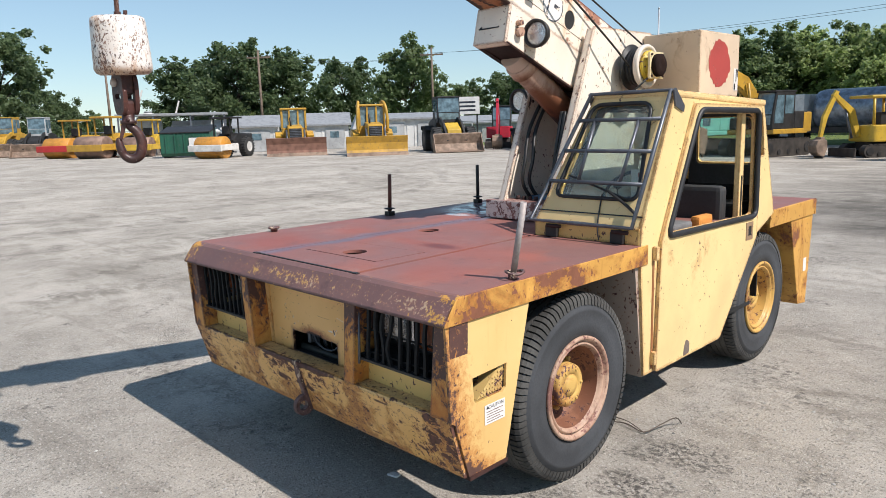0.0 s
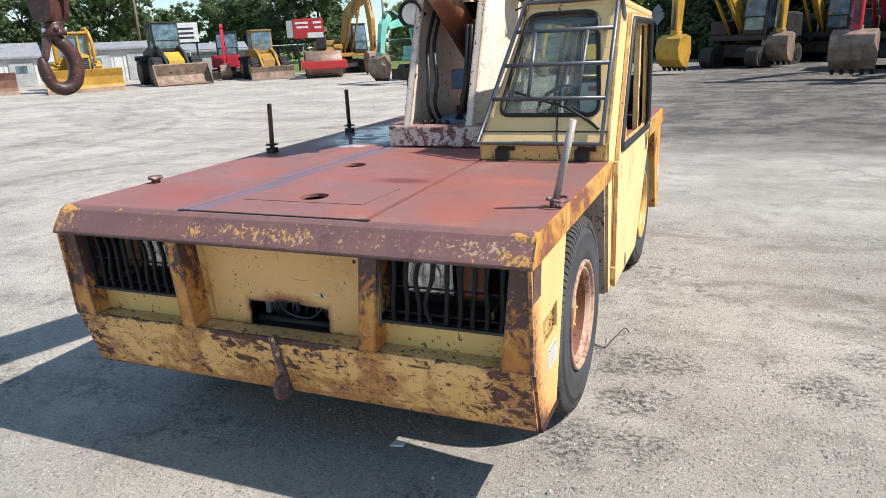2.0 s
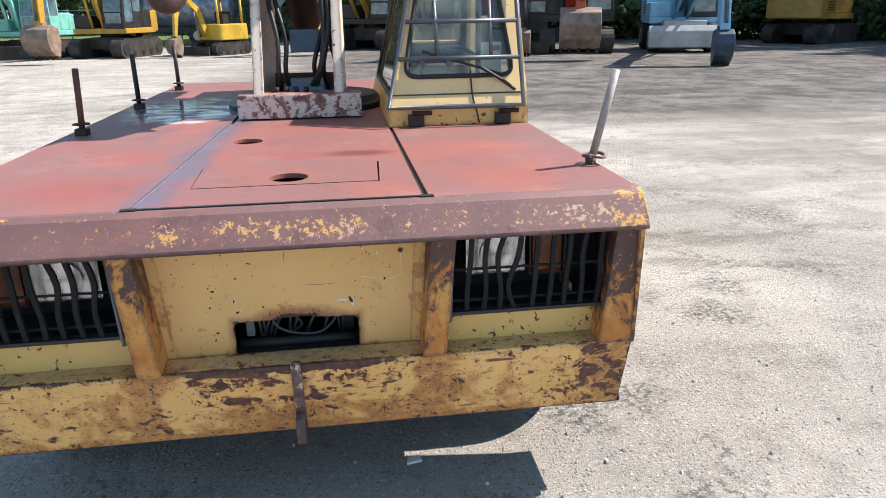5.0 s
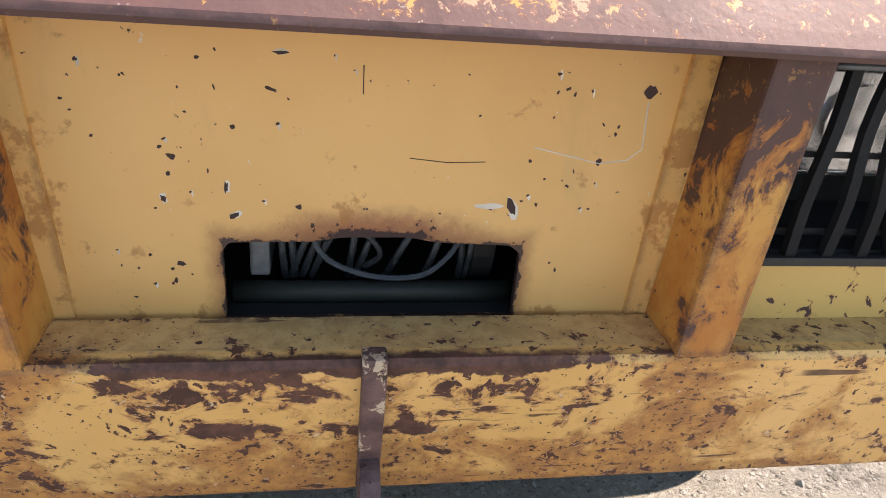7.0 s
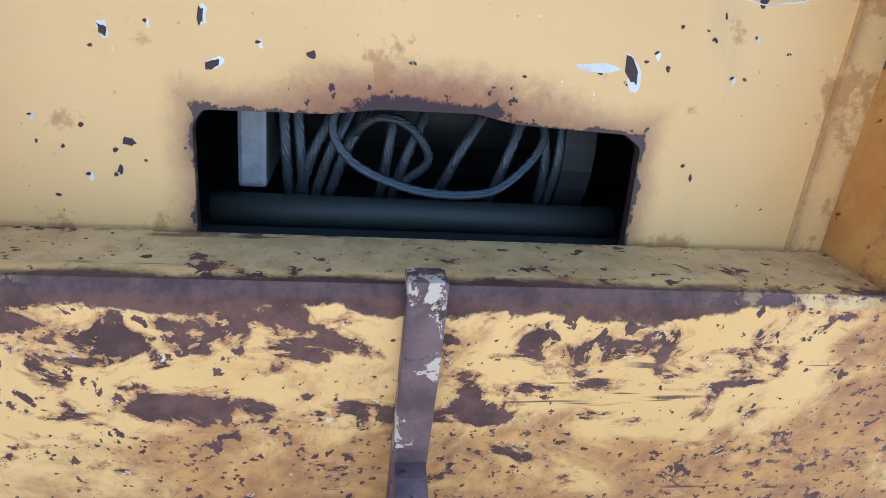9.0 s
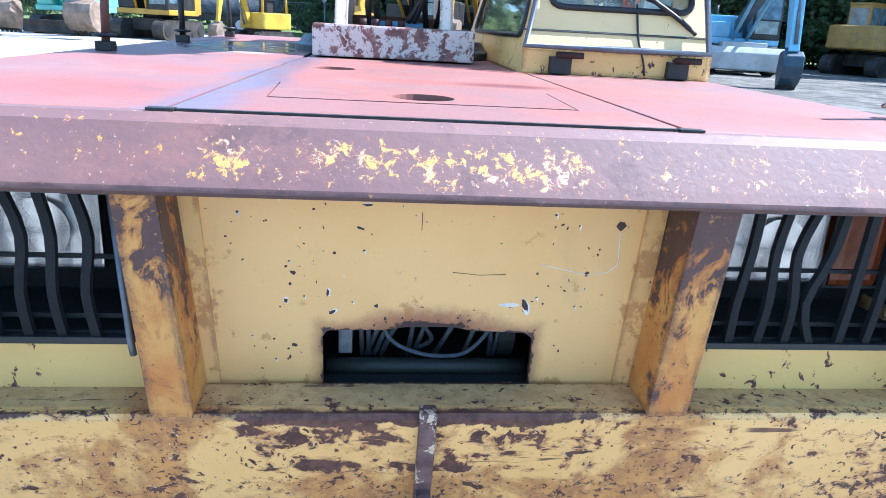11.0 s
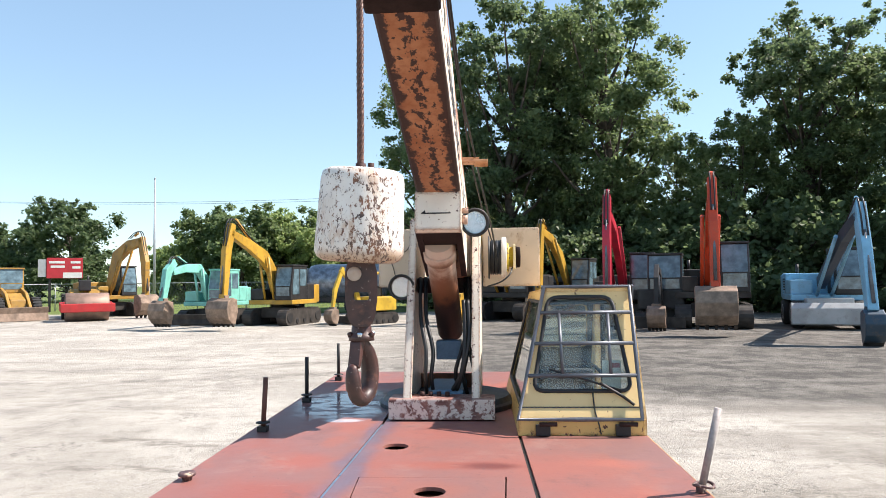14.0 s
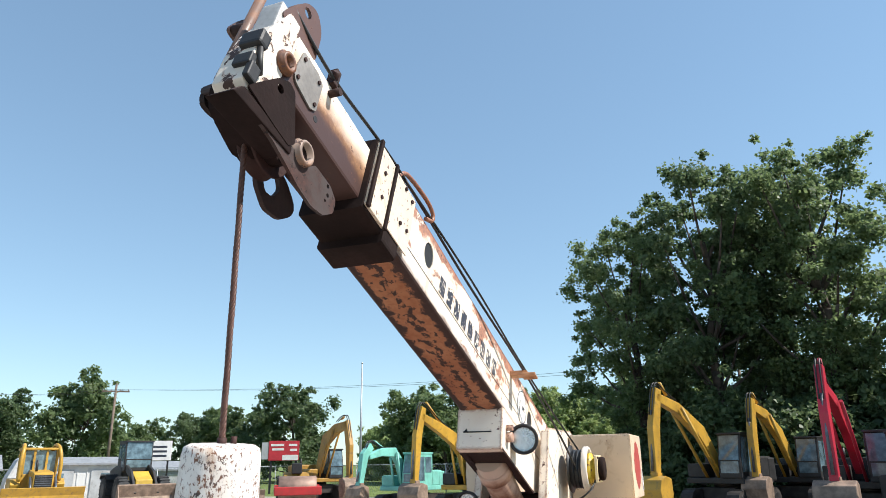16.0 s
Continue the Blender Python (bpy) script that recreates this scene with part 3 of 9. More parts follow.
def boom_belly():
    """The boom's underside: orange rust between ragged dark brown borders, with black bare dashes along the middle."""
    k = Mat("orange_rusted_boom_belly", 0.7)
    c = k.mix(k.step(k.noise(5, 6), 0.3, 0.7), (0.44, 0.2, 0.095), (0.32, 0.115, 0.045))
    c = k.mix(k.math("MULTIPLY", k.step(k.noise(26, 6, 0.7), 0.45, 0.65), 0.6), c, (0.27, 0.09, 0.035))
    ax = k.math("ABSOLUTE", k.axis(0))
    side = k.step(k.math("ADD", ax, k.math("MULTIPLY", k.math("SUBTRACT", k.noise(12, 8, 0.72, k.scaled((1, 0.8, 1))), 0.5), 0.2)), 0.07, 0.088)
    mid = k.math("SUBTRACT", 1.0, k.step(ax, 0.012, 0.045))
    dash = k.step(k.math("ADD", k.noise(30, 6, 0.66, k.scaled((1, 0.6, 1))), k.math("MULTIPLY", mid, 0.1)), 0.585, 0.605)
    dark = k.math("MAXIMUM", side, dash)
    k.colour(k.mix(dark, c, k.mix(k.noise(24, 5, 0.7), (0.018, 0.009, 0.007), (0.06, 0.024, 0.017)))).bump(k.math("ADD", k.noise(30, 4), k.math("MULTIPLY", dark, -0.6)), 0.4, 0.004)
    return k.m


def boom_white():
    """The boom's sides: chalky white, the upper half gone red-brown in ragged patches, thin runs of rust below them."""
    k = Mat("rust_patched_white_boom", 0.5)
    c = k.mix(k.step(k.noise(2.1, 5), 0.35, 0.7), (0.85, 0.76, 0.65), (0.78, 0.67, 0.54))
    run = k.noise(9, 6, 0.65, k.scaled((1, 1, 0.12)))
    c = k.mix(k.math("MULTIPLY", k.step(run, 0.55, 0.75), 0.6), c, (0.5, 0.27, 0.12))
    up = k.step(k.axis(2), 0.2, 0.33)
    v = k.math("ADD", k.noise(5, 8, 0.66, k.scaled((1, 0.6, 1)), 0.4), k.math("MULTIPLY", up, 0.2))
    c = k.mix(k.math("MULTIPLY", k.step(v, 0.575, 0.64), 0.9), c, k.mix(k.step(k.noise(30, 6, 0.7), 0.35, 0.65), (0.2, 0.07, 0.045), (0.4, 0.15, 0.07)))
    low = k.math("SUBTRACT", 1.0, k.step(k.math("ADD", k.axis(2), k.math("MULTIPLY", k.noise(14, 6, 0.7), 0.06)), 0.04, 0.07))
    bare = k.math("MAXIMUM", k.step(k.math("ADD", k.noise(52, 5, 0.62, None, 0.4), k.math("MULTIPLY", k.step(v, 0.5, 0.7), 0.1)), 0.69, 0.705), k.math("MULTIPLY", low, 0.8))
    k.colour(k.mix(bare, c, k.mix(k.noise(26, 6, 0.7), RUST_DARK, (0.15, 0.065, 0.05)))).bump(k.math("MULTIPLY", bare, -1.0), 0.4, 0.002)
    k.rough(k.math("ADD", 0.45, k.math("MULTIPLY", k.step(v, 0.54, 0.66), 0.3)))
    return k.m


def ground_mat():
    """Packed crushed stone on old tarmac: pale dust, gravel, oily dark patches, tyre sweeps."""
    k = Mat("packed_crushed_stone", 0.95, 0, 0.15)
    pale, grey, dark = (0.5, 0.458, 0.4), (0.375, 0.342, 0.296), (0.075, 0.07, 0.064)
    c = k.mix(k.step(k.noise(0.45, 8, 0.66), 0.4, 0.62), grey, pale)
    c = k.mix(k.math("MULTIPLY", k.step(k.noise(3.1, 9, 0.74), 0.49, 0.64), 0.48), c, (0.22, 0.198, 0.165))
    sweep = k.noise(0.8, 9, 0.68, k.scaled((0.3, 1.5, 1), (0, 0, 22)), 0.8)
    c = k.mix(k.math("MULTIPLY", k.step(sweep, 0.52, 0.66), 0.42), c, (0.2, 0.177, 0.147))
    rut = k.noise(2.4, 7, 0.7, k.scaled((1.5, 0.22, 1), (0, 0, -28)), 0.6)
    c = k.mix(k.math("MULTIPLY", k.math("MULTIPLY", k.step(rut, 0.54, 0.66), k.step(k.noise(0.16, 3), 0.5, 0.65)), 0.45), c, (0.125, 0.112, 0.1))
    # curved tyre sweeps where machines turn in the yard
    for cx, cy, rad, wide in ((-9.0, 24.0, 12.5, 0.28), (-9.0, 24.0, 14.4, 0.3), (-22.0, 6.0, 11.0, 0.3), (-22.0, 6.0, 12.9, 0.3), (6.0, 0.0, 15.5, 0.25), (6.0, 0.0, 17.3, 0.25)):
        dx, dy = k.math("SUBTRACT", k.axis(0), cx), k.math("SUBTRACT", k.axis(1), cy)
        d = k.math("SQRT", k.math("ADD", k.math("MULTIPLY", dx, dx), k.math("MULTIPLY", dy, dy)))
        off = k.math("ABSOLUTE", k.math("SUBTRACT", k.math("ADD", d, k.math("MULTIPLY", k.noise(0.5, 4), 1.6)), rad))
        on = k.math("MULTIPLY", k.math("SUBTRACT", 1.0, k.step(off, wide * 0.4, wide)), k.step(k.noise(2.2, 7, 0.72), 0.4, 0.58))
        c = k.mix(k.math("MULTIPLY", on, 0.4), c, (0.13, 0.117, 0.1))
    crumb = k.step(k.noise(17, 9, 0.78), 0.48, 0.58)
    blot = k.math("MULTIPLY", k.step(k.noise(1.15, 6, 0.66, None, 0.5), 0.53, 0.64), crumb)
    c = k.mix(k.math("MULTIPLY", blot, 0.7), c, dark)
    # single stones bedded in the dust, each with its own tone
    stone = k.n("TexVoronoi")
    k.set(stone.inputs["Vector"], k.scaled((1, 1, 0.0)))
    stone.inputs["Scale"].default_value, stone.inputs["Randomness"].default_value = 55.0, 1.0
    tone = k.n("SeparateXYZ")
    k.set(tone.inputs[0], stone.outputs["Color"])
    seen = k.math("MULTIPLY", k.math("SUBTRACT", 1.0, k.step(stone.outputs["Distance"], 0.3, 0.42)), k.step(tone.outputs[0], 0.55, 0.58))
    c = k.mix(k.math("MULTIPLY", seen, 0.5), c, k.mix(k.step(tone.outputs[1], 0.2, 0.9), (0.13, 0.12, 0.108), (0.62, 0.585, 0.53)))
    grit = k.noise(90, 6, 0.82)
    c = k.mix(k.math("MULTIPLY", k.step(grit, 0.53, 0.6), 0.6), c, (0.1, 0.094, 0.083))
    c = k.mix(k.math("MULTIPLY", k.step(k.noise(48, 5, 0.75), 0.55, 0.62), 0.5), c, (0.66, 0.62, 0.56))
    off = k.math("ADD", k.math("ADD", k.math("MULTIPLY", k.axis(0), 0.5), k.math("MULTIPLY", k.axis(1), 0.25)), k.math("MULTIPLY", k.noise(0.35, 5, 0.6), 3.0))
    away = k.math("MULTIPLY", k.step(off, 3.0, 5.2), k.step(k.noise(0.9, 8, 0.7, k.scaled((0.35, 1.3, 1), (0, 0, 12))), 0.4, 0.6))
    c = k.mix(k.math("MULTIPLY", away, 0.45), c, (0.17, 0.15, 0.125))
    # worn dirt bands where machines pass
    x, y = k.axis(0), k.axis(1)
    sway = k.math("MULTIPLY", k.math("SUBTRACT", k.noise(0.7, 4), 0.5), 0.9)
    broken = k.step(k.noise(5, 9, 0.75, k.scaled((0.5, 1, 1))), 0.43, 0.57)
    for p, q, wide, amount in (((0.6, 2.75), (4.5, 2.55), 0.13, 0.5), ((0.9, 2.3), (4.0, 1.9), 0.1, 0.45), ((0.0, 3.75), (4.5, 3.9), 0.2, 0.4), ((0.6, 2.08), (3.2, 2.6), 0.09, 0.35), ((-5.0, -0.6), (-5.0, 2.4), 0.3, 0.5), ((-6.05, 0.2), (-6.6, 4.6), 0.35, 0.5), ((-7.3, 0.5), (-8.2, 6.0), 0.4, 0.4),
                               ((-15.1, 3.9), (-11.0, 9.1), 0.3, 0.45), ((-13.8, 9.3), (-7.5, 7.4), 0.25, 0.4), ((-11.5, 8.8), (-12.6, 13.0), 0.25, 0.45), ((-4.9, 6.0), (-2.3, 5.5), 0.12, 0.55), ((-4.3, 4.7), (-2.4, 4.55), 0.1, 0.55), ((-1.2, 9.6), (3.8, 10.6), 0.3, 0.5), ((3.0, 9.6), (4.6, 9.5), 0.5, 0.7)):
        length = math.hypot(q[0] - p[0], q[1] - p[1])
        ux, uy = (q[0] - p[0]) / length, (q[1] - p[1]) / length
        dx, dy = k.math("SUBTRACT", x, p[0]), k.math("SUBTRACT", y, p[1])
        along = k.math("ADD", k.math("MULTIPLY", dx, ux), k.math("MULTIPLY", dy, uy))
        over = k.math("ABSOLUTE", k.math("ADD", k.math("SUBTRACT", k.math("MULTIPLY", dy, ux), k.math("MULTIPLY", dx, uy)), sway))
        on = k.math("MULTIPLY", k.math("SUBTRACT", 1.0, k.step(over, wide * 0.3, wide * 1.5)), k.band(along, 0.15 * length, 0.85 * length, 0.15 * length))
        c = k.mix(k.math("MULTIPLY", k.math("MULTIPLY", on, broken), amount), c, (0.12, 0.106, 0.085))
    # crumbled dark patches beside the front wheel
    crumbs = k.step(k.noise(34, 8, 0.8), 0.47, 0.55)
    for px, py, r in ((1.33, 1.42, 0.2), (1.14, 1.35, 0.13), (1.2, 0.95, 0.14), (1.06, 0.55, 0.17), (1.32, 0.62, 0.15), (2.1, 1.36, 0.18), (1.32, 1.03, 0.12), (0.62, -0.04, 0.12), (2.33, 1.68, 0.16), (3.4, 3.04, 0.3)):
        dx, dy = k.math("SUBTRACT", x, px), k.math("SUBTRACT", y, py)
        d = k.math("ADD", k.math("SQRT", k.math("ADD", k.math("MULTIPLY", dx, dx), k.math("MULTIPLY", dy, dy))), k.math("MULTIPLY", k.math("SUBTRACT", k.noise(7, 7, 0.7), 0.5), 0.5))
        c = k.mix(k.math("MULTIPLY", k.math("MULTIPLY", k.math("SUBTRACT", 1.0, k.step(d, r * 0.4, r + 0.06)), crumbs), 0.8), c, dark)
    # a dark belt in front of the machines, on the side of positive x
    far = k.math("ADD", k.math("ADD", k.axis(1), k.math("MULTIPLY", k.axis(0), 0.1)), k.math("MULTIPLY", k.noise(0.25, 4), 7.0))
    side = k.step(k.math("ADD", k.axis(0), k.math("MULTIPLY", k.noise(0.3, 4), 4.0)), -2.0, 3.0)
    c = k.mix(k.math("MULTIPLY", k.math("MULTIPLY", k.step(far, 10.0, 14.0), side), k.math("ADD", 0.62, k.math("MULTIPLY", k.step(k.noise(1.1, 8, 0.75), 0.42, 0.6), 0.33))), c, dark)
    # grass verge beyond the yard
    rim = k.math("ADD", k.axis(1), k.math("MULTIPLY", k.noise(0.2, 4), 5.0))
    c = k.mix(k.step(rim, 41.0, 42.5), c, k.mix(k.noise(1.2, 6), (0.07, 0.12, 0.028), (0.2, 0.23, 0.08)))
    k.colour(c).bump(k.math("ADD", k.math("ADD", k.math("ADD", grit, k.math("MULTIPLY", seen, 1.2)), k.math("MULTIPLY", k.noise(24, 6, 0.7), 0.9)), k.math("MULTIPLY", k.noise(2.2, 6), 1.5)), 0.8, 0.014)
    return k.m


def leaf_mat(name, a, b):
    k = Mat(name, 0.5, 0, 0.3)
    k.colour(k.mix(k.island(), a, b))
    k.b.inputs["Subsurface Weight"].default_value = 0.0
    tr = k.n("BsdfTranslucent")
    tr.inputs[0].default_value = (*[min(1, 1.7 * v) for v in b], 1)
    add = k.n("MixShader")
    add.inputs[0].default_value = 0.42
    k.t.links.new(k.b.outputs[0], add.inputs[1]), k.t.links.new(tr.outputs[0], add.inputs[2])
    k.t.links.new(add.outputs[0], k.t.nodes["Material Output"].inputs[0])
    return k.m


DECK, LIP, BELLY, GROUND, BOOM_WHITE = deck_red(), lip_paint(), boom_belly(), ground_mat(), boom_white()


# ---- mesh helpers ----
def add_bm(bm, other, m=None):
    """Copies the faces of other into bm."""
    vs = [bm.verts.new(m @ v.co if m else v.co) for v in other.verts]
    for f in other.faces:
        g = bm.faces.new([vs[v.index] for v in f.verts])
        g.smooth = f.smooth
    other.free()
    return bm


def box(bm, x0, x1, y0, y1, z0, z1, bev=0.0, m=None):
    t = bmesh.new()
    bmesh.ops.create_cube(t, size=1)
    for v in t.verts:
        v.co = Vector(((x0 + x1) / 2 + v.co.x * (x1 - x0), (y0 + y1) / 2 + v.co.y * (y1 - y0), (z0 + z1) / 2 + v.co.z * (z1 - z0)))
    if bev:
        bmesh.ops.bevel(t, geom=t.edges[:], offset=bev, segments=2, affect="EDGES", profile=0.6)
    t.verts.index_update()
    return add_bm(bm, t, m)


def prism(bm, pts, axis, a, b, bev=0.0, m=None):
    """A flat polygon of two coordinates, pushed from a to b along axis x, y or z."""
    t = bmesh.new()
    put = {"x": lambda p, h: (h, p[0], p[1]), "y": lambda p, h: (p[0], h, p[1]), "z": lambda p, h: (p[0], p[1], h)}[axis]
    lo, hi = [t.verts.new(put(p, a)) for p in pts], [t.verts.new(put(p, b)) for p in pts]
    t.faces.new(lo), t.faces.new(hi[::-1])
    for i in range(len(pts)):
        j = (i + 1) % len(pts)
        t.faces.new((lo[j], lo[i], hi[i], hi[j]))
    bmesh.ops.recalc_face_normals(t, faces=t.faces[:])
    if bev:
        bmesh.ops.bevel(t, geom=t.edges[:], offset=bev, segments=2, affect="EDGES", profile=0.6)
    t.verts.index_update()
    return add_bm(bm, t, m)


def holed(bm, outer, holes, axis, a, b, m=None):
    """As prism, with holes through it."""
    t = bmesh.new()
    put = {"x": lambda p, h: (h, p[0], p[1]), "y": lambda p, h: (p[0], h, p[1]), "z": lambda p, h: (p[0], p[1], h)}[axis]
    edges, loops = [], []
    for ring in (outer, *holes):
        vs = [t.verts.new(put(p, a)) for p in ring]
        loops.append(vs)
        edges += [t.edges.new((vs[i], vs[(i + 1) % len(vs)])) for i in range(len(vs))]
    bmesh.ops.triangle_fill(t, use_beauty=True, edges=edges)
    front = t.faces[:]
    twin = {v: t.verts.new(v.co + Vector(put((0, 0), b)) - Vector(put((0, 0), a))) for v in t.verts[:]}
    for f in front:
        t.faces.new([twin[v] for v in reversed(f.verts)])
    for vs in loops:
        for i in range(len(vs)):
            p, q = vs[i], vs[(i + 1) % len(vs)]
            t.faces.new((p, q, twin[q], twin[p]))
    bmesh.ops.recalc_face_normals(t, faces=t.faces[:])
    t.verts.index_update()
    return add_bm(bm, t, m)


def ring(cx, cy, r, n=24, ry=None):
    return [(cx + r * math.cos(2 * math.pi * i / n), cy + (ry or r) * math.sin(2 * math.pi * i / n)) for i in range(n)]


def rounded(pts, r, n=4):
    """A polygon with its corners rounded."""
    out = []
    for i, p in enumerate(pts):
        p, a, b = Vector(p), Vector(pts[i - 1]), Vector(pts[(i + 1) % len(pts)])
        u, v = (a - p).normalized() * r, (b - p).normalized() * r
        for k in range(n + 1):
            s = k / n
            out.append(tuple((p + u) * (1 - s) ** 2 + p * 2 * s * (1 - s) + (p + v) * s * s))
    return out


def lathe(bm, profile, origin=(0, 0, 0), way=(0, 0, 1), n=24, smooth=True, caps=True):
    """A profile of (radius, height) turned about the line through origin along way."""
    q = Vector(way).normalized().to_track_quat("Z", "Y").to_matrix().to_4x4()
    m = Matrix.Translation(origin) @ q
    rows = [[bm.verts.new(m @ Vector((r * math.cos(2 * math.pi * i / n), r * math.sin(2 * math.pi * i / n), h))) for i in range(n)] for r, h in profile]
    for a, b in zip(rows, rows[1:]):
        for i in range(n):
            j = (i + 1) % n
            bm.faces.new((a[i], a[j], b[j], b[i])).smooth = smooth
    for row, flip in ((rows[0], True), (rows[-1], False)) if caps else ():
        bm.faces.new(row[::-1] if flip else row)
    return bm


def rod(bm, p, q, r, n=12, r2=None):
    d = Vector(q) - Vector(p)
    return lathe(bm, [(r, 0), (r if r2 is None else r2, d.length)], p, d, n)


def tube(bm, pts, r, n=8, closed=False):
    """A round bar along points."""
    pts = [Vector(p) for p in pts]
    rows, up = [], None
    for i, p in enumerate(pts):
        a = pts[i - 1] if i or closed else p
        b = pts[(i + 1) % len(pts)] if closed or i + 1 < len(pts) else p
        d = (b - a).normalized()
        up = d.orthogonal() if up is None else (up - d * up.dot(d))
        up.normalize()
        w = d.cross(up)
        rows.append([bm.verts.new(p + (up * math.cos(2 * math.pi * k / n) + w * math.sin(2 * math.pi * k / n)) * r) for k in range(n)])
    for a, b in zip(rows, rows[1:] + (rows[:1] if closed else [])):
        for k in range(n):
            bm.faces.new((a[k], a[(k + 1) % n], b[(k + 1) % n], b[k])).smooth = True
    if not closed:
        bm.faces.new(rows[0][::-1]), bm.faces.new(rows[-1])
    return bm


def curve(pts, n=6):
    """Points on a smooth line through pts."""
    pts = [Vector(p) for p in pts]
    out = []
    for i in range(len(pts) - 1):
        p0, p1, p2, p3 = pts[max(i - 1, 0)], pts[i], pts[i + 1], pts[min(i + 2, len(pts) - 1)]
        for k in range(n):
            s = k / n
            out.append(0.5 * (2 * p1 + (p2 - p0) * s + (2 * p0 - 5 * p1 + 4 * p2 - p3) * s * s + (3 * p1 - p0 - 3 * p2 + p3) * s ** 3))
    return out + [pts[-1]]


def part(name, bm, material, parent=None, label="", kind=""):
    """Links a bmesh as one mesh object, under a thing or under one of its parts."""
    me = bpy.data.meshes.new(name)
    bm.normal_update()
    bm.to_mesh(me)
    bm.free()
    me.materials.append(material)
    ob = new(name, me)
    ob.parent = parent
    return tagged(ob, label, kind=kind)


def thing(name, label, category, m=None, group="", kind=""):
    ob = tagged(new(name), label, category, group, kind)
    ob.empty_display_size = 0.2
    if m:
        ob.matrix_basis = m
    return ob


def B():
    return bmesh.new()


# ---- ground ----
bm = B()
R = 600.0
vs = [bm.verts.new((R * math.cos(a * math.pi / 24), R * math.sin(a * math.pi / 24) + 20, 0)) for a in range(48)]
bm.faces.new(vs)
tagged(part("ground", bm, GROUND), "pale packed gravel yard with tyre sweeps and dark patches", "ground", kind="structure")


# ---- the crane: chassis and hood ----
crane = thing("carry_deck_crane", "rusty yellow carry deck crane with a faded red deck", "crane")
ZD = 1.04

# hood lip, bent down in front
prof = [(0.11, ZD), (0.085, ZD - 0.001), (0.062, ZD - 0.012), (0.012, 0.962), (0.002, 0.948), (0.0, 0.94), (0.004, 0.934), (0.02, 0.936), (0.022, 0.948), (0.07, ZD - 0.02), (0.11, ZD - 0.014)]
bm = B()
prism(bm, prof, "x", -1.048, 1.048)
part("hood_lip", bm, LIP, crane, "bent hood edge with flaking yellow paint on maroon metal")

# deck plates: far wing, centre cover with a round hole, near wing, rear deck
bm = prism(B(), [(-1.05, 0.1), (-0.417, 0.1), (-0.364, 1.75), (-0.36, 3.95), (-1.05, 3.95)], "z", ZD - 0.012, ZD, 0.003)
part("deck_plate", bm, DECK, crane)
bm = prism(B(), [(0.417, 0.1), (1.035, 0.1), (1.035, 1.39), (0.404, 1.39)], "z", ZD - 0.012, ZD, 0.003)
part("deck_plate", bm, DECK, crane)
hatch = [(-0.29, 0.315), (0.287, 0.315), (0.3, 0.625), (-0.305, 0.61)]
bm = holed(B(), [(-0.4, 0.108), (0.399, 0.108), (0.388, 1.4), (0.36, 1.47), (-0.35, 1.62)], [hatch[::-1], ring(-0.215, 1.14, 0.062)], "z", ZD - 0.012, ZD + 0.002)
part("hood_cover", bm, DECK, crane)
inner = [(-0.285, 0.32), (0.282, 0.32), (0.294, 0.62), (-0.3, 0.605)]
bm = holed(B(), inner, [ring(0.0, 0.417, 0.062)], "z", ZD - 0.012, ZD + 0.003)
part("hatch_plate", bm, DECK, crane, "small hatch plate with a round hole")
bm = prism(B(), [(-0.35, 1.632), (0.36, 1.482), (0.392, 1.412), (1.035, 1.4), (1.035, 3.95), (-0.352, 3.95)], "z", ZD - 0.014, ZD - 0.004)
part("rear_deck", bm, DECK, crane)
bm = B()
for p, q in (((-0.4075, 0.1), (-0.353, 1.73)), ((0.407, 0.1), (0.396, 1.36))):
    prism(bm, [(p[0] - 0.012, p[1]), (p[0] + 0.012, p[1]), (q[0] + 0.012, q[1]), (q[0] - 0.012, q[1])], "z", ZD - 0.04, ZD - 0.009)
part("seam_channel", bm, DARK, crane)
# shiny strip; the blue of the reflected sky is put into its colour
part("seam_strip", prism(B(), [(-0.414, 0.11), (-0.402, 0.11), (-0.348, 1.68), (-0.362, 1.68)], "z", ZD - 0.009, ZD - 0.003), plain("polished_blue_steel", (0.3, 0.36, 0.44), 0.3, 0.8, 0.25, 40, 0.1), crane, "worn shiny steel strip in the seam")
# small torn slots at the front corners of the cover
for s in (1, -1):
    part("corner_slot", box(B(), s * 0.41 - 0.02, s * 0.41 + 0.02, 0.092, 0.112, ZD, ZD + 0.004), DARK, crane)
part("front_seam", box(B(), -0.4, 0.4, 0.0975, 0.108, ZD - 0.002, ZD + 0.0035), DARK, crane)
# folded deck edges, following the bent lip in front
for s in (1, -1):
    end = 1.45 if s > 0 else 3.95
    bm = prism(B(), [(0.0, 0.936), (0.004, 0.95), (0.012, 0.962), (0.062, ZD - 0.012), (0.09, ZD - 0.003), (end, ZD - 0.003), (end, 0.938)], "x", s * 1.04, s * 1.051, 0.003)
    part("deck_edge", bm, ORANGE_EDGE, crane, "orange rusted folded deck edge")
    part("deck_corner", box(B(), min(s * 1.03, s * 1.044), max(s * 1.03, s * 1.044), 0.1, end, ZD - 0.012, ZD - 0.0005), DECK, crane)
bm = prism(B(), [(1.034, ZD - 0.004), (1.044, ZD - 0.008), (1.045, ZD - 0.02), (1.04, 0.92), (1.03, 0.92)], "y", 3.08, 3.97)
part("deck_edge", bm, ORANGE_EDGE, crane)
bm = prism(B(), [(3.95, ZD - 0.004), (3.97, ZD - 0.02), (3.97, 0.92), (3.95, 0.92)], "x", -1.05, 1.045)
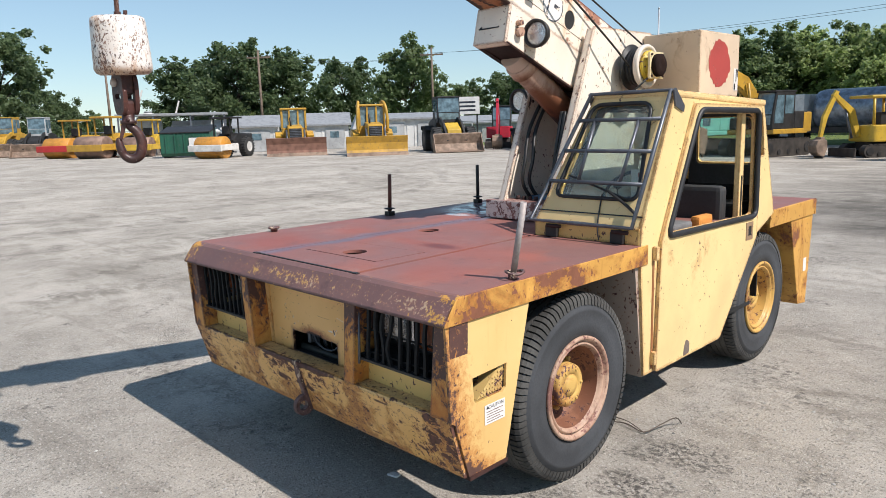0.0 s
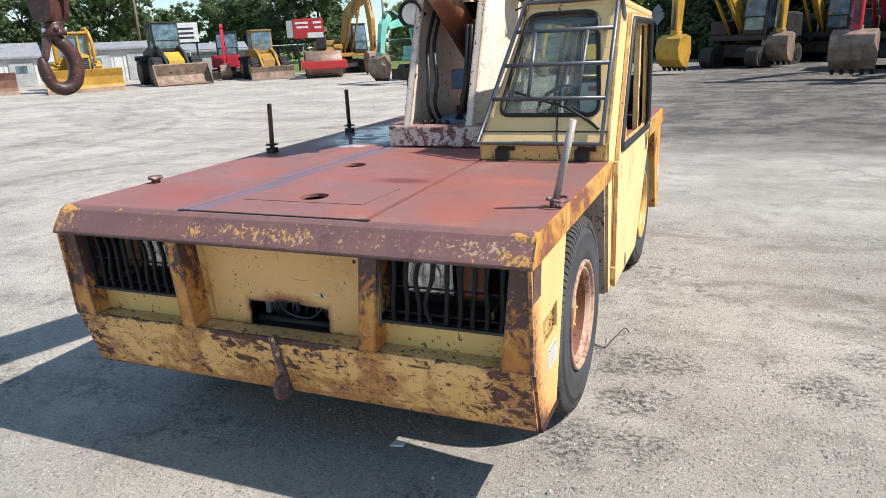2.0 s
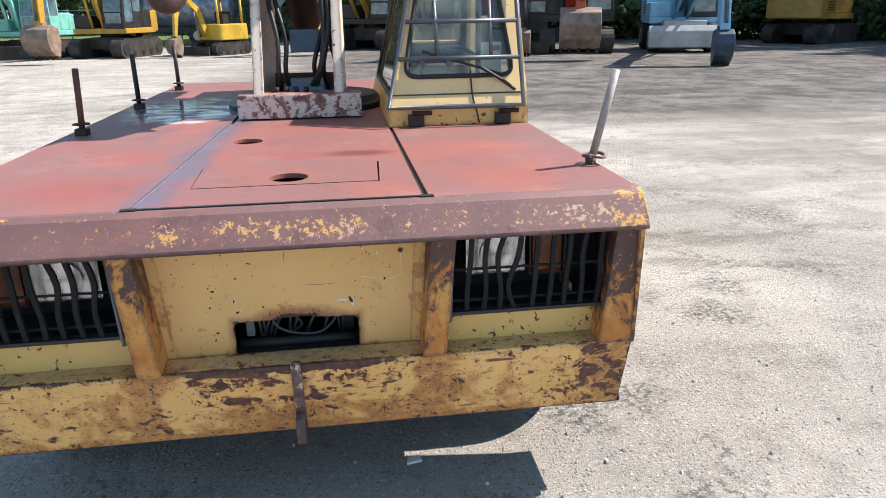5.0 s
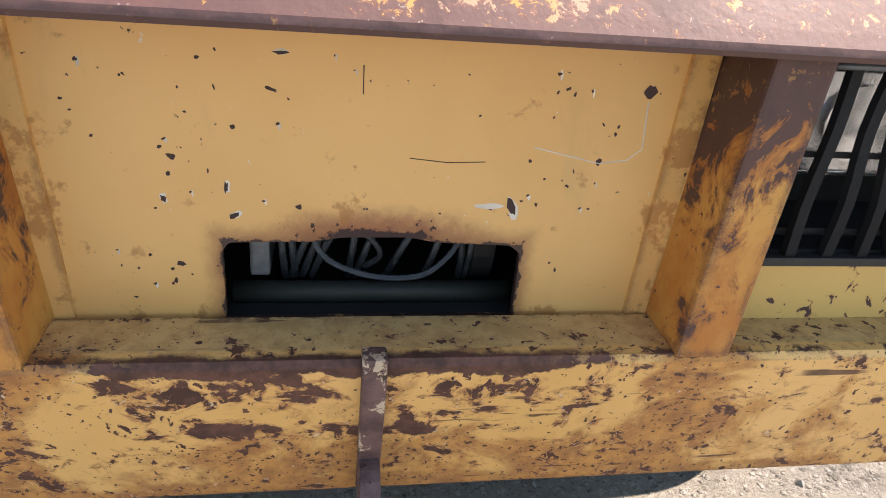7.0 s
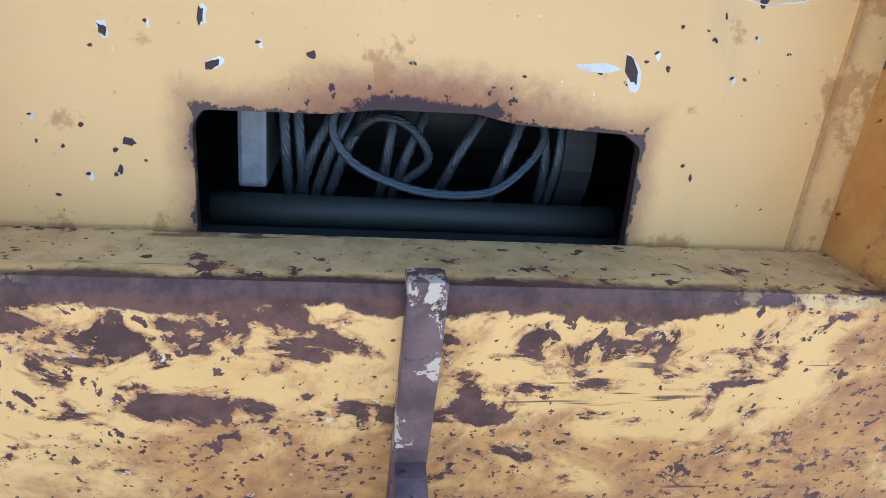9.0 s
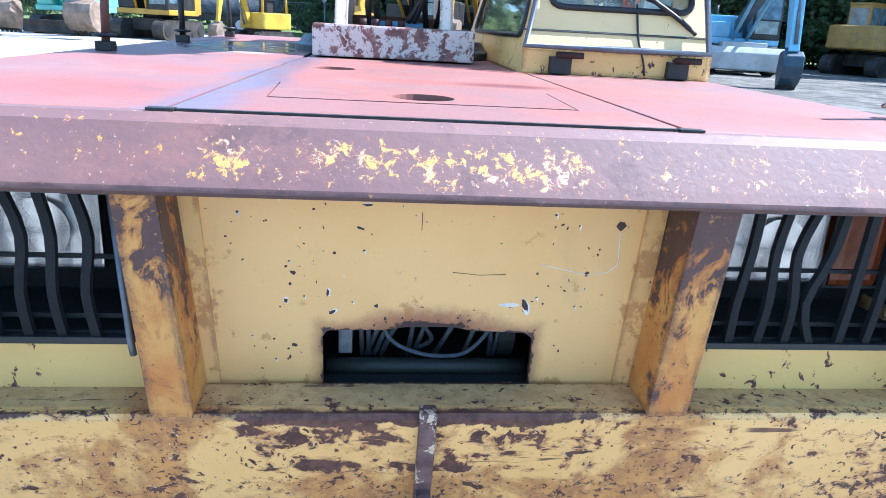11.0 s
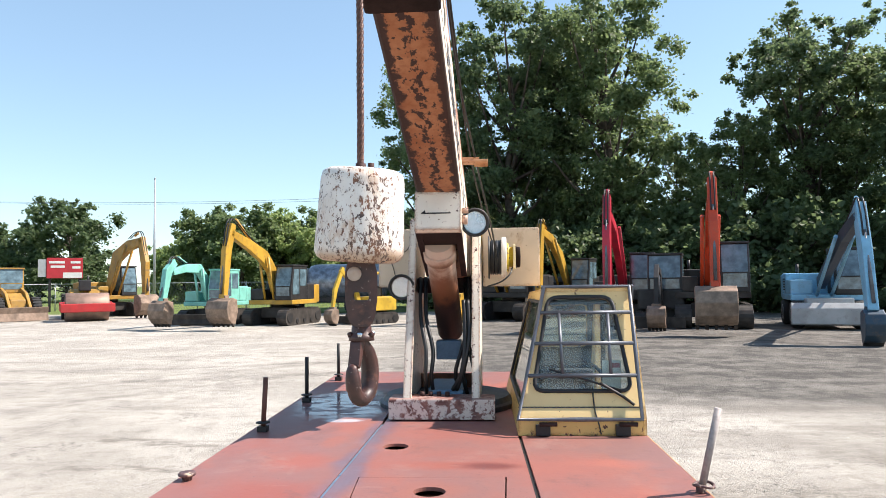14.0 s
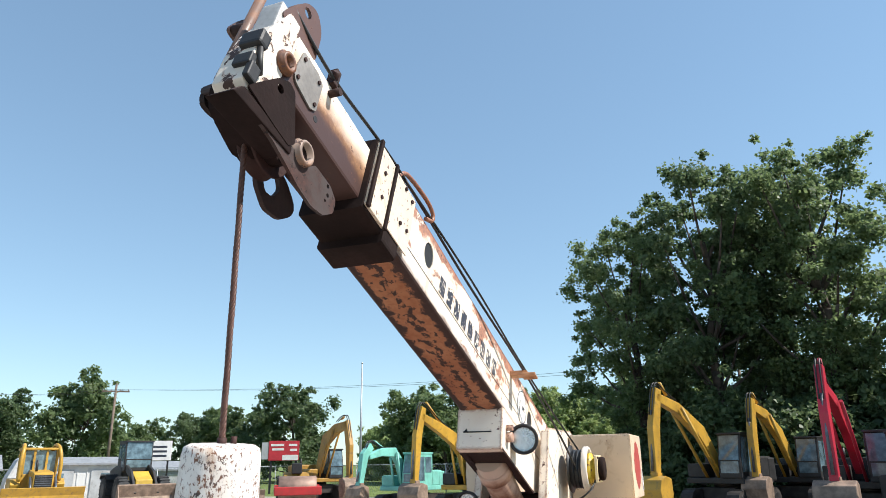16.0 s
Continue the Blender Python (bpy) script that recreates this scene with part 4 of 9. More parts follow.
part("rear_edge", bm, ORANGE_EDGE, crane)

# front wall: centre panel with the winch window
win = [(-0.174, 0.561), (-0.176, 0.655), (-0.168, 0.668), (-0.07, 0.67), (-0.03, 0.676), (0.05, 0.677), (0.085, 0.67), (0.18, 0.667), (0.195, 0.656), (0.194, 0.563)]
bm = holed(B(), [(-0.385, 0.55), (0.385, 0.55), (0.415, 0.938), (-0.41, 0.938)], [rounded(win, 0.004, 2)], "y", 0.138, 0.15)
part("front_panel", bm, FRONT, crane, "yellow front panel with a winch window rusted at its top")
for s in (1, -1):
    part("panel_flange", prism(B(), [(s * 0.385, 0.56), (s * 0.35, 0.56), (s * 0.375, 0.936), (s * 0.41, 0.936)], "y", 0.13, 0.1405), FRONT, crane)
# sunk strips under the lamps
for s in (1, -1):
    bm = box(B(), min(s * 0.44, s * 0.97), max(s * 0.44, s * 0.97), 0.112, 0.124, 0.555, 0.69)
    part("lower_panel", bm, YELLOW, crane)
# pillars
for s in (1, -1):
    bm = prism(B(), [(s * (0.41 + 0.003 * s), 0.936), (s * (0.48 + 0.006 * s), 0.936), (s * (0.446 + 0.006 * s), 0.562), (s * (0.376 + 0.004 * s), 0.562)], "y", 0.03, 0.15, 0.005)
    part("pillar", bm, PILLAR, crane, "rust-eaten yellow pillar beside the lamps")
    bm = prism(B(), [(s * 0.965, 0.936), (s * 1.046, 0.936), (s * 1.034, 0.56), (s * 0.925, 0.56)], "y", 0.03, 0.13, 0.004)
    part("pillar", bm, PILLAR, crane)
# bumper
bm = prism(B(), [(0.032, 0.556), (0.036, 0.566), (0.125, 0.572), (0.125, 0.55), (0.05, 0.545), (0.118, 0.32), (0.13, 0.31), (0.105, 0.308), (0.1, 0.318)], "x", -1.032, 1.032)
part("bumper", bm, BUMPER, crane, "battered yellow bumper scraped down to brown metal")
part("bottom_flange", box(B(), 0.45, 1.0, 0.12, 0.3, 0.296, 0.31, 0.003), BROWN_STEEL, crane)
part("bottom_flange", box(B(), -1.0, -0.55, 0.12, 0.3, 0.296, 0.31, 0.003), BROWN_STEEL, crane)
# tow eye in the middle: a bar down the bumper with a round eye at its foot
k = Mat("scraped_brown_lug", 0.55)
tone = k.mix(k.step(k.noise(18, 7, 0.7), 0.38, 0.62), (0.075, 0.04, 0.04), (0.16, 0.09, 0.085))
tone = k.mix(k.step(k.math("ADD", k.noise(46, 6, 0.7, k.scaled((1, 1, 0.6)), 0.4), k.math("MULTIPLY", k.step(k.axis(2), 0.44, 0.52), 0.05)), 0.6, 0.612), tone, k.mix(k.noise(30, 3), (0.55, 0.4, 0.24), (0.5, 0.42, 0.36)))
LUG = k.colour(k.mix(k.step(k.noise(70, 5, 0.6), 0.63, 0.65), tone, (0.035, 0.018, 0.016))).bump(k.noise(60, 5), 0.4, 0.003).m
lug = part("tow_lug", prism(B(), [(0.018, 0.575), (0.05, 0.575), (0.118, 0.325), (0.1, 0.312), (0.078, 0.33), (0.03, 0.5)], "x", -0.01, 0.02, 0.004), LUG, crane, "brown rusted upright tow lug with a round eye")
part("tow_eye", holed(B(), ring(0.058, 0.345, 0.052, 20), [ring(0.05, 0.345, 0.024, 16)[::-1]], "x", -0.008, 0.018), LUG, lug)
# lamp grilles
GRILLE = plain("matt_black_bars", (0.012, 0.0125, 0.014), 0.75, 0.0, 0.4, 60, 0.2, 0.25)
for s in (1, -1):
    grille = part("grille", box(B(), min(s * 0.47, s * 0.975), max(s * 0.47, s * 0.975), 0.055, 0.07, 0.678, 0.69, 0.002), DARK, crane, "black bent-bar lamp grille")
    bm = B()
    tube(bm, [(s * 0.478, 0.056, 0.925), (s * 0.468, 0.056, 0.685), (s * 0.465, 0.056, 0.66)], 0.006)
    tube(bm, [(s * 0.478, 0.056, 0.924), (s * 0.976, 0.056, 0.927), (s * 0.966, 0.056, 0.68)], 0.005)
    part("grille_frame", bm, CAGE, grille)
    rnd = random.Random(5 + s)
    for i in range(9):
        x = 0.525 + i * 0.05
        k = rnd.uniform(-0.012, 0.012)
        bend = 0.03 if (s > 0 and i == 3) else rnd.uniform(-0.006, 0.006)
        bm = B()
        pts = curve([(s * (x + 0.01), 0.062, 0.925), (s * (x + k), 0.062, 0.85), (s * (x - bend), 0.062, 0.76), (s * (x - 0.006), 0.062, 0.682)], 3)
        for a, b in zip(pts, pts[1:]):
            prism(bm, [(a.x - 0.007, a.z), (a.x + 0.007, a.z), (b.x + 0.007, b.z), (b.x - 0.007, b.z)], "y", 0.06, 0.072)
        part("grille_bar", bm, GRILLE, grille)
    bm = B()
    box(bm, min(s * 0.48, s * 0.965), max(s * 0.48, s * 0.965), 0.076, 0.081, 0.813, 0.82), box(bm, min(s * 0.48, s * 0.965), max(s * 0.48, s * 0.965), 0.076, 0.081, 0.715, 0.722)
    part("grille_rail", bm, GRILLE, grille)
    # added black strip hides the yellow panel, standing in for shade behind the bars
    part("well_sill", box(B(), min(s * 0.468, s * 0.968), max(s * 0.468, s * 0.968), 0.073, 0.125, 0.672, 0.694), GRILLE, crane)
    # sunk lamp well, open in front, its shade put into the wall colour
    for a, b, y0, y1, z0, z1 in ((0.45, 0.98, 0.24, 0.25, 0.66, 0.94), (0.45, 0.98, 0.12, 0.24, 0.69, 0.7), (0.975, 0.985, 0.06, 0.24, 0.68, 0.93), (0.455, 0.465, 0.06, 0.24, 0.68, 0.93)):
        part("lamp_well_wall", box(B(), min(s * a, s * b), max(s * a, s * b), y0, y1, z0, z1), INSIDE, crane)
    lamp = part("headlight", box(B(), min(s * 0.53, s * 0.72), max(s * 0.53, s * 0.72), 0.15, 0.235, 0.765, 0.915, 0.012), CHROME, crane, "rectangular headlight with clear ribbed lens")
    ribs = [(0.535, 0.149)] + [(0.535 + i * 0.0057, 0.142 if i % 2 else 0.1455) for i in range(1, 32)] + [(0.717, 0.149)]
    part("lens", prism(B(), [(s * x, y) for x, y in ribs], "z", 0.775, 0.905), LENS, lamp)
    bm = lathe(B(), [(0.012, 0), (0.045, 0.04), (0.05, 0.05)], (s * 0.625, 0.19, 0.84), (0, -1, 0), 20)
    part("bulb_bowl", bm, CHROME, lamp)
    amber = part("turn_signal", box(B(), min(s * 0.74, s * 0.84), max(s * 0.74, s * 0.84), 0.15, 0.235, 0.755, 0.92, 0.02), AMBER, crane, "dull amber turn signal")
    part("signal_rim", tube(B(), [(s * 0.735, 0.155, 0.76), (s * 0.735, 0.155, 0.92), (s * 0.847, 0.155, 0.92), (s * 0.847, 0.155, 0.76)], 0.005, 8, True), DARK, amber)

# winch behind the window
winch = part("winch_drum", lathe(B(), [(0.04, 0), (0.04, 0.3)], (-0.12, 0.31, 0.655), (1, 0, 0), 20), DARK, crane)
part("drum_flange", box(B(), -0.152, -0.126, 0.205, 0.4, 0.59, 0.71, 0.004), plain("zinc_plate", (0.2, 0.21, 0.23), 0.5, 0.5, 0.3, 70, 0.3), winch)
part("drum_flange", lathe(B(), [(0.095, 0), (0.095, 0.03)], (0.15, 0.3, 0.64), (1, 0, 0), 28, False), DARK, winch)


def stranded(pts, r=0.0046):
    """A rope of five finely twisted strands."""
    bm = B()
    pts = curve(pts, 14)
    for q in range(5):
        tube(bm, [p + Vector((math.cos(i * 0.45 + q * 1.257), math.sin(i * 0.45 + q * 1.257) * 0.6, math.sin(i * 0.45 + q * 1.257))) * r * 0.4 for i, p in enumerate(pts)], r * 0.55, 6)
    return bm


rnd = random.Random(3)
for top, foot in ((-0.112, -0.108), (-0.1, -0.094), (-0.062, -0.1), (-0.047, -0.085), (-0.032, -0.072), (-0.01, -0.022), (0.02, -0.012), (0.075, 0.03), (0.112, 0.085), (0.13, 0.136), (0.15, 0.144)):
    part("rope_turn", stranded([(top + 0.004, 0.27, 0.715), (top, 0.225, 0.675), (0.6 * foot + 0.4 * top, 0.212, 0.625), (foot, 0.235, 0.575)], 0.0055), ROPE_GREY, winch)
part("rope_loop", stranded([(-0.055, 0.205, 0.69), (-0.068, 0.195, 0.65), (-0.045, 0.19, 0.618), (0.01, 0.188, 0.598), (0.07, 0.19, 0.597), (0.105, 0.198, 0.615), (0.13, 0.21, 0.65), (0.12, 0.23, 0.69)]), ROPE_GREY, winch)
part("rope_loop", stranded([(-0.06, 0.22, 0.63), (-0.03, 0.2, 0.66), (0.0, 0.195, 0.655), (0.02, 0.2, 0.625), (0.0, 0.215, 0.6)]), ROPE_GREY, winch)
part("guide_roller", lathe(B(), [(0.015, 0), (0.015, 0.37)], (-0.172, 0.19, 0.574), (1, 0, 0), 16), plain("mossy_roller", (0.02, 0.022, 0.018), 0.6), winch)
# walls round the winch, the shade in there put into their colour
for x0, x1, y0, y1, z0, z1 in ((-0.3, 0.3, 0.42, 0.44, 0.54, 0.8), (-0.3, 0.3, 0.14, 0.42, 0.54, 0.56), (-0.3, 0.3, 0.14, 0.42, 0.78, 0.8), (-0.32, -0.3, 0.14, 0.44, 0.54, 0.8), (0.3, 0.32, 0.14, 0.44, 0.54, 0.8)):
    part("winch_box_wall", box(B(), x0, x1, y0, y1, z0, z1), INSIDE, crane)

# front fenders with the step pocket
for s in (1, -1):
    hole = [(0.15, 0.705), (0.352, 0.715), (0.345, 0.615), (0.32, 0.598), (0.175, 0.595), (0.158, 0.61)]
    bm = holed(B(), [(0.012, 0.94), (0.5, 0.94), (0.34, 0.312), (0.122, 0.312), (0.052, 0.546), (0.03, 0.562)], [hole[::-1]], "x", s * 1.03, s * 1.042)
    fender = part("front_fender", bm, FENDER, crane, "yellow front fender with a square step hole")
    bm = holed(B(), [(0.14, 0.585), (0.36, 0.585), (0.36, 0.725), (0.14, 0.725)], [ring(0.1, 0.1, 0.001, 3)][:0], "x", s * 0.86, s * 0.87)
    box(bm, min(s * 0.87, s * 1.03), max(s * 0.87, s * 1.03), 0.15, 0.35, 0.59, 0.6)
    pocket = part("step_pocket", bm, painted("rusty_pocket", (0.4, 0.28, 0.1), 0.7, 0.8, 0.2), fender)
    bm = B()
    for i in range(9):
        for j in range(6):
            rod(bm, (s * (0.9 + 0.024 * j), 0.165 + 0.021 * i + 0.01 * (j % 2), 0.6), (s * (0.9 + 0.024 * j), 0.165 + 0.021 * i + 0.01 * (j % 2), 0.604), 0.006, 6, 0.004)
    part("tread_studs", bm, RIM, pocket, kind="stuff")
    bm = prism(B(), [(0.19, 0.602), (0.34, 0.61), (0.35, 0.712), (0.3, 0.69)], "x", s * 0.97, s * 1.026)
    for i in range(9):
        for j in range(5):
            py, pz = 0.215 + 0.017 * i, 0.612 + 0.018 * j
            if pz < 0.6 + (py - 0.185) * 0.72:
                rod(bm, (s * 1.026, py, pz), (s * 1.03, py, pz), 0.0055, 6, 0.003)
    part("step_plate", bm, painted("worn_step_yellow", (0.6, 0.42, 0.16), 0.8, 0.6, 0.2), pocket, "studded yellow step plate")
    bm = prism(B(), [(0.12, 0.312), (0.345, 0.312), (0.345, 0.296), (0.12, 0.296)], "x", s * 0.9, s * 1.048)
    part("fender_lip", bm, BROWN_STEEL, fender)
label = part("caution_label", box(B(), 1.0425, 1.044, 0.215, 0.335, 0.492, 0.573), STICKER, crane, "white caution label with small print")
bm = B()
for i in range(5):
    box(bm, 1.0442, 1.0446, 0.225, 0.325 - 0.02 * (i % 2), 0.5 + i * 0.0105, 0.503 + i * 0.0105)
part("print_lines", bm, PRINT, label)
txt = bpy.data.curves.new("caution_word", "FONT")
txt.body, txt.size, txt.align_x = "CAUTION", 0.02, "CENTER"
word = new("caution_word", txt)
word.parent = label
word.matrix_basis = pose(1.0448, 0.282, 0.555, 90, 0, 90)
txt.materials.append(PRINT_DARK)
part("warning_triangle", prism(B(), [(0.224, 0.556), (0.24, 0.556), (0.232, 0.57)], "x", 1.0442, 1.0448), PRINT_DARK, label)

# chassis under the deck
bm = box(B(), -0.62, 0.62, 0.45, 3.9, 0.36, 1.0)
part("chassis", bm, BROWN_BOOM, crane, "dark dirty chassis box between the wheels")
for y in (0.885, 3.06):
    part("axle", rod(B(), (-0.8, y, 0.44), (0.8, y, 0.44), 0.09, 16), BROWN_STEEL, crane)
spotted = painted("spotted_primer", (0.42, 0.33, 0.27), 0.75, 0.35, 0.2)
for s in (1, -1):
    part("wheel_well", box(B(), min(s * 0.62, s * 0.64), max(s * 0.62, s * 0.64), 0.34, 1.43, 0.36, ZD - 0.014), spotted, crane)
    part("well_wall", prism(B(), [(1.36, 0.93), (1.46, 0.93), (1.47, 0.34), (1.44, 0.34)], "x", s * 0.62, s * 1.03), spotted, crane, "pale spotted wall behind the front wheel")
# rear corner of the body
for s in (1, -1):
    bm = prism(B(), [(3.5, 0.925), (3.96, 0.925), (3.9, 0.24), (3.74, 0.26)], "x", s * 0.72, s * 1.03, 0.006)
    part("rear_bumper_end", bm, ORANGE_EDGE, crane, "orange rusted rear corner panel")
bm = box(B(), -0.75, 0.75, 3.72, 3.94, 0.3, 0.93)
part("rear_panel", bm, ORANGE_EDGE, crane)
bm = box(B(), 1.031, 1.0325, 3.8, 3.86, 0.5, 0.6)
part("rear_label", bm, STICKER, crane)
# left flank
part("flank_panel", box(B(), -1.04, -1.025, 1.46, 2.5, 0.4, 0.94), YELLOW_SIDE, crane)


# wheels: tyre with shoulder lugs, dished rim, hub
def wheel(s):
    tyre = B()
    lathe(tyre, [(0.225, -0.1), (0.24, -0.12), (0.262, -0.124), (0.268, -0.129), (0.31, -0.132), (0.36, -0.13), (0.366, -0.133), (0.372, -0.129), (0.41, -0.114), (0.426, -0.09), (0.43, 0), (0.426, 0.09), (0.41, 0.114), (0.372, 0.129), (0.366, 0.133), (0.36, 0.13), (0.31, 0.132), (0.268, 0.129), (0.262, 0.124), (0.24, 0.12), (0.225, 0.1)], (0, 0, 0), (s, 0, 0), 64, True, False)
    lug = B()
    turn = 2 * math.pi / 90
    # shoulder blocks parted by narrow slots, reaching down the side
    for i in range(90):
        for e in (-1, 1):
            t = B()
            rim_ = []
            for w, r in ((0.062, 0.444), (0.1, 0.441), (0.117, 0.43), (0.124, 0.415), (0.127, 0.39)):
                rim_.append([t.verts.new((s * e * w, r * math.cos(b_), r * math.sin(b_))) for b_ in (i * turn + 0.08 * w, i * turn + 0.08 * w + turn * 0.74)])
            inner = [[t.verts.new((s * e * w, r * math.cos(b_), r * math.sin(b_))) for b_ in (i * turn, i * turn + turn * 0.74)] for w, r in ((0.062, 0.42), (0.11, 0.39))]
            for p, q in zip(rim_, rim_[1:]):
                t.faces.new((p[0], p[1], q[1], q[0]))
            for j in (0, 1):
                t.faces.new([p[j] for p in rim_] + [inner[1][j], inner[0][j]])
            t.faces.new((rim_[0][0], rim_[0][1], inner[0][1], inner[0][0]))
            t.faces.new((rim_[-1][0], rim_[-1][1], inner[1][1], inner[1][0]))
            bmesh.ops.recalc_face_normals(t, faces=t.faces)
            t.verts.index_update()
            add_bm(lug, t)
    # zigzag ribs round the middle
    for w0, w1 in ((-0.056, -0.022), (-0.017, 0.017), (0.022, 0.056)):
        loops = []
        for i in range(180):
            a, z = i * turn / 2, 0.004 if i % 2 else -0.004
            loops.append([lug.verts.new((s * (w + z), r * math.cos(a), r * math.sin(a))) for w, r in ((w0, 0.425), (w0, 0.443), (w1, 0.443), (w1, 0.425))])
        for p, q in zip(loops, loops[1:] + loops[:1]):
            for k in range(3):
                lug.faces.new((p[k], p[k + 1], q[k + 1], q[k]))
    bmesh.ops.recalc_face_normals(lug, faces=lug.faces)
    rim = lathe(B(), [(0.228, 0.1), (0.246, 0.122), (0.246, 0.132), (0.236, 0.136), (0.226, 0.13), (0.222, 0.112), (0.215, 0.112), (0.212, 0.122), (0.204, 0.122), (0.2, 0.108), (0.194, 0.1)], (0, 0, 0), (s, 0, 0), 48, True, False)
    dish = lathe(B(), [(0.194, 0.1), (0.186, 0.04), (0.17, -0.02), (0.14, -0.035), (0.1, -0.035), (0.1, -0.06), (0.2, -0.07), (0.228, -0.1)], (0, 0, 0), (s, 0, 0), 48, True, False)
    hub = lathe(B(), [(0.142, -0.04), (0.142, -0.018), (0.112, -0.006), (0.106, 0.04), (0.102, 0.072), (0.094, 0.08), (0.064, 0.083), (0.06, 0.077), (0.05, 0.077), (0.046, 0.084), (0.02, 0.086), (0.006, 0.086)], (0, 0, 0), (s, 0, 0), 28)
    nuts = []
    for i in range(8):
        a = 2 * math.pi * i / 8
        nuts.append(rod(B(), (s * -0.024, 0.13 * math.cos(a), 0.13 * math.sin(a)), (s * 0.01, 0.13 * math.cos(a), 0.13 * math.sin(a)), 0.011, 6))
    for i in range(6):
        a = 2 * math.pi * i / 6
        nuts.append(rod(B(), (s * 0.07, 0.08 * math.cos(a), 0.08 * math.sin(a)), (s * 0.088, 0.08 * math.cos(a), 0.08 * math.sin(a)), 0.007, 6))
    return tyre, lug, rim, dish, hub, nuts


for s in (1, -1):
    tyre, lug, rim, dish, hub, nuts = wheel(s)
    first = part("tyre", tyre, RUBBER, crane, "weathered black tyre with slotted shoulders")
    first.location = (s * 0.9, 0.885, 0.444)
    kids = [part("tread", lug, TREAD, first, "dusty zigzag tread"), part("rim", rim, RIM, first, "rusty cream rim"), part("wheel_dish", dish, DISH, first, "rust-brown wheel dish"), part("hub", hub, HUB, first, "yellow hub")] + [part("wheel_nut", nut, HUB, first) for nut in nuts]
    back = new("tyre", first.data)
    back.parent, back.location = crane, (s * 0.88, 3.06, 0.444)
    tagged(back, "weathered black tyre with slotted shoulders")
    for o in kids:
        c = new(o.name.split(".")[0], o.data)
        c.parent = back
        if c.name.startswith(("rim", "wheel_dish")):
            c.data = o.data.copy()
            c.data.materials[0] = RIM_YELLOW
            tagged(c, "rust-streaked yellow rim")
        elif o.get("label"):
            tagged(c, o["label"])

# stakes along the deck edges
for x, y, h, lean, mat in ((-0.975, 1.485, 0.29, (0.015, 0), STAKE_RED), (-0.965, 2.4, 0.3, (0.0, 0), DARK), (-0.955, 3.41, 0.3, (0.0, 0), DARK), (1.015, 0.43, 0.315, (0.068, -0.01), STAKE)):
    top = (x + lean[0], y + lean[1], ZD + h)
    bm = rod(B(), (x, y, ZD + 0.005), top, 0.0135, 12)
    stake = part("stake", bm, mat, crane, "upright steel stake pipe in a deck socket")
    bm = B()
    if mat is STAKE:
        tube(bm, [(x + 0.01 + 0.037 * math.cos(a * 0.52), y + 0.037 * math.sin(a * 0.52), ZD + 0.03 + 0.004 * math.sin(a)) for a in range(12)], 0.006, 6, True)
        rod(bm, (x, y, ZD), (x, y, ZD + 0.03), 0.019, 12)
        part("stake_socket", bm, LUG, stake)
    else:
        box(bm, x - 0.026, x + 0.026, y - 0.026, y + 0.026, ZD, ZD + 0.03, 0.003)
        lathe(bm, [(0.015, 0), (0.037, 0.004), (0.037, 0.01), (0.015, 0.014)], (x, y, ZD + 0.042), (0, 0, 1), 16)
        part("stake_socket", bm, DARK, stake)
bm = lathe(B(), [(0.02, 0), (0.022, 0.018), (0.034, 0.02), (0.036, 0.028), (0.03, 0.034), (0.01, 0.034)], (-1.0, 0.565, ZD), (0, 0, 1), 20)
part("filler_cap", bm, LUG, crane, "small rusty filler cap on the deck")

PRINT_WORN = painted("worn_dark_lettering", (0.05, 0.055, 0.075), 0.9, 0.2, 0.0, dark=(0.5, 0.45, 0.38), orange=(0.5, 0.4, 0.32))

# ---- turntable, mast and boom ----
turret = new("turret_pivot")
turret.parent = crane
turret.matrix_basis = pose(-0.019, 2.3, 0, 0, 0, -1.31)


def tpart(name, bm, mat, label=""):
    """A part given in world-like metres before the turret's small turn."""
    for v in bm.verts:
        v.co.y -= 2.3
    ob = part(name, bm, mat, crane, label)
    ob.matrix_basis = turret.matrix_basis
    return ob


bm = lathe(B(), [(0.44, 0), (0.44, 0.03), (0.42, 0.04), (0.4, 0.07), (0.1, 0.07)], (0, 2.35, ZD - 0.004), (0, 0, 1), 48, False)
tpart("turntable", bm, plain("blue_black_ring", (0.02, 0.026, 0.034), 0.45), "dark round turntable on the deck")
bm = box(B(), -0.305, 0.31, 1.78, 1.97, ZD + 0.002, 1.16, 0.008)
tpart("mast_foot", bm, WHITE_CHIPPED, "flaking white steel block in front of the mast")
for i in range(4):
    tpart("foot_bolt", rod(B(), (-0.12 + 0.05 * i, 1.9, 1.155), (-0.12 + 0.05 * i, 1.9, 1.185), 0.014, 6), BROWN_STEEL)
for s in (-1, 1):
    bm = prism(B(), [(1.83, 1.14), (2.0, 1.14), (2.3, 1.06), (2.7, 1.06), (2.98, 1.75), (2.98, 2.23), (2.93, 2.25), (2.27, 2.25), (2.245, 2.22)], "x", s * 0.2, s * 0.222)
    tpart("mast_plate", bm, WHITE, "tall white mast plate with rusty edges")
    bm = prism(B(), [(1.815, 1.14), (1.84, 1.14), (2.265, 2.235), (2.24, 2.235)], "x", s * 0.176, s * 0.226, 0.004)
    tpart("mast_edge", bm, WHITE)
tpart("mast_back", box(B(), -0.2, 0.2, 2.6, 2.64, 1.06, 1.2), BROWN_BOOM)
# boom: s along it from its heel, h up from its belly
TH = math.atan(0.3745)
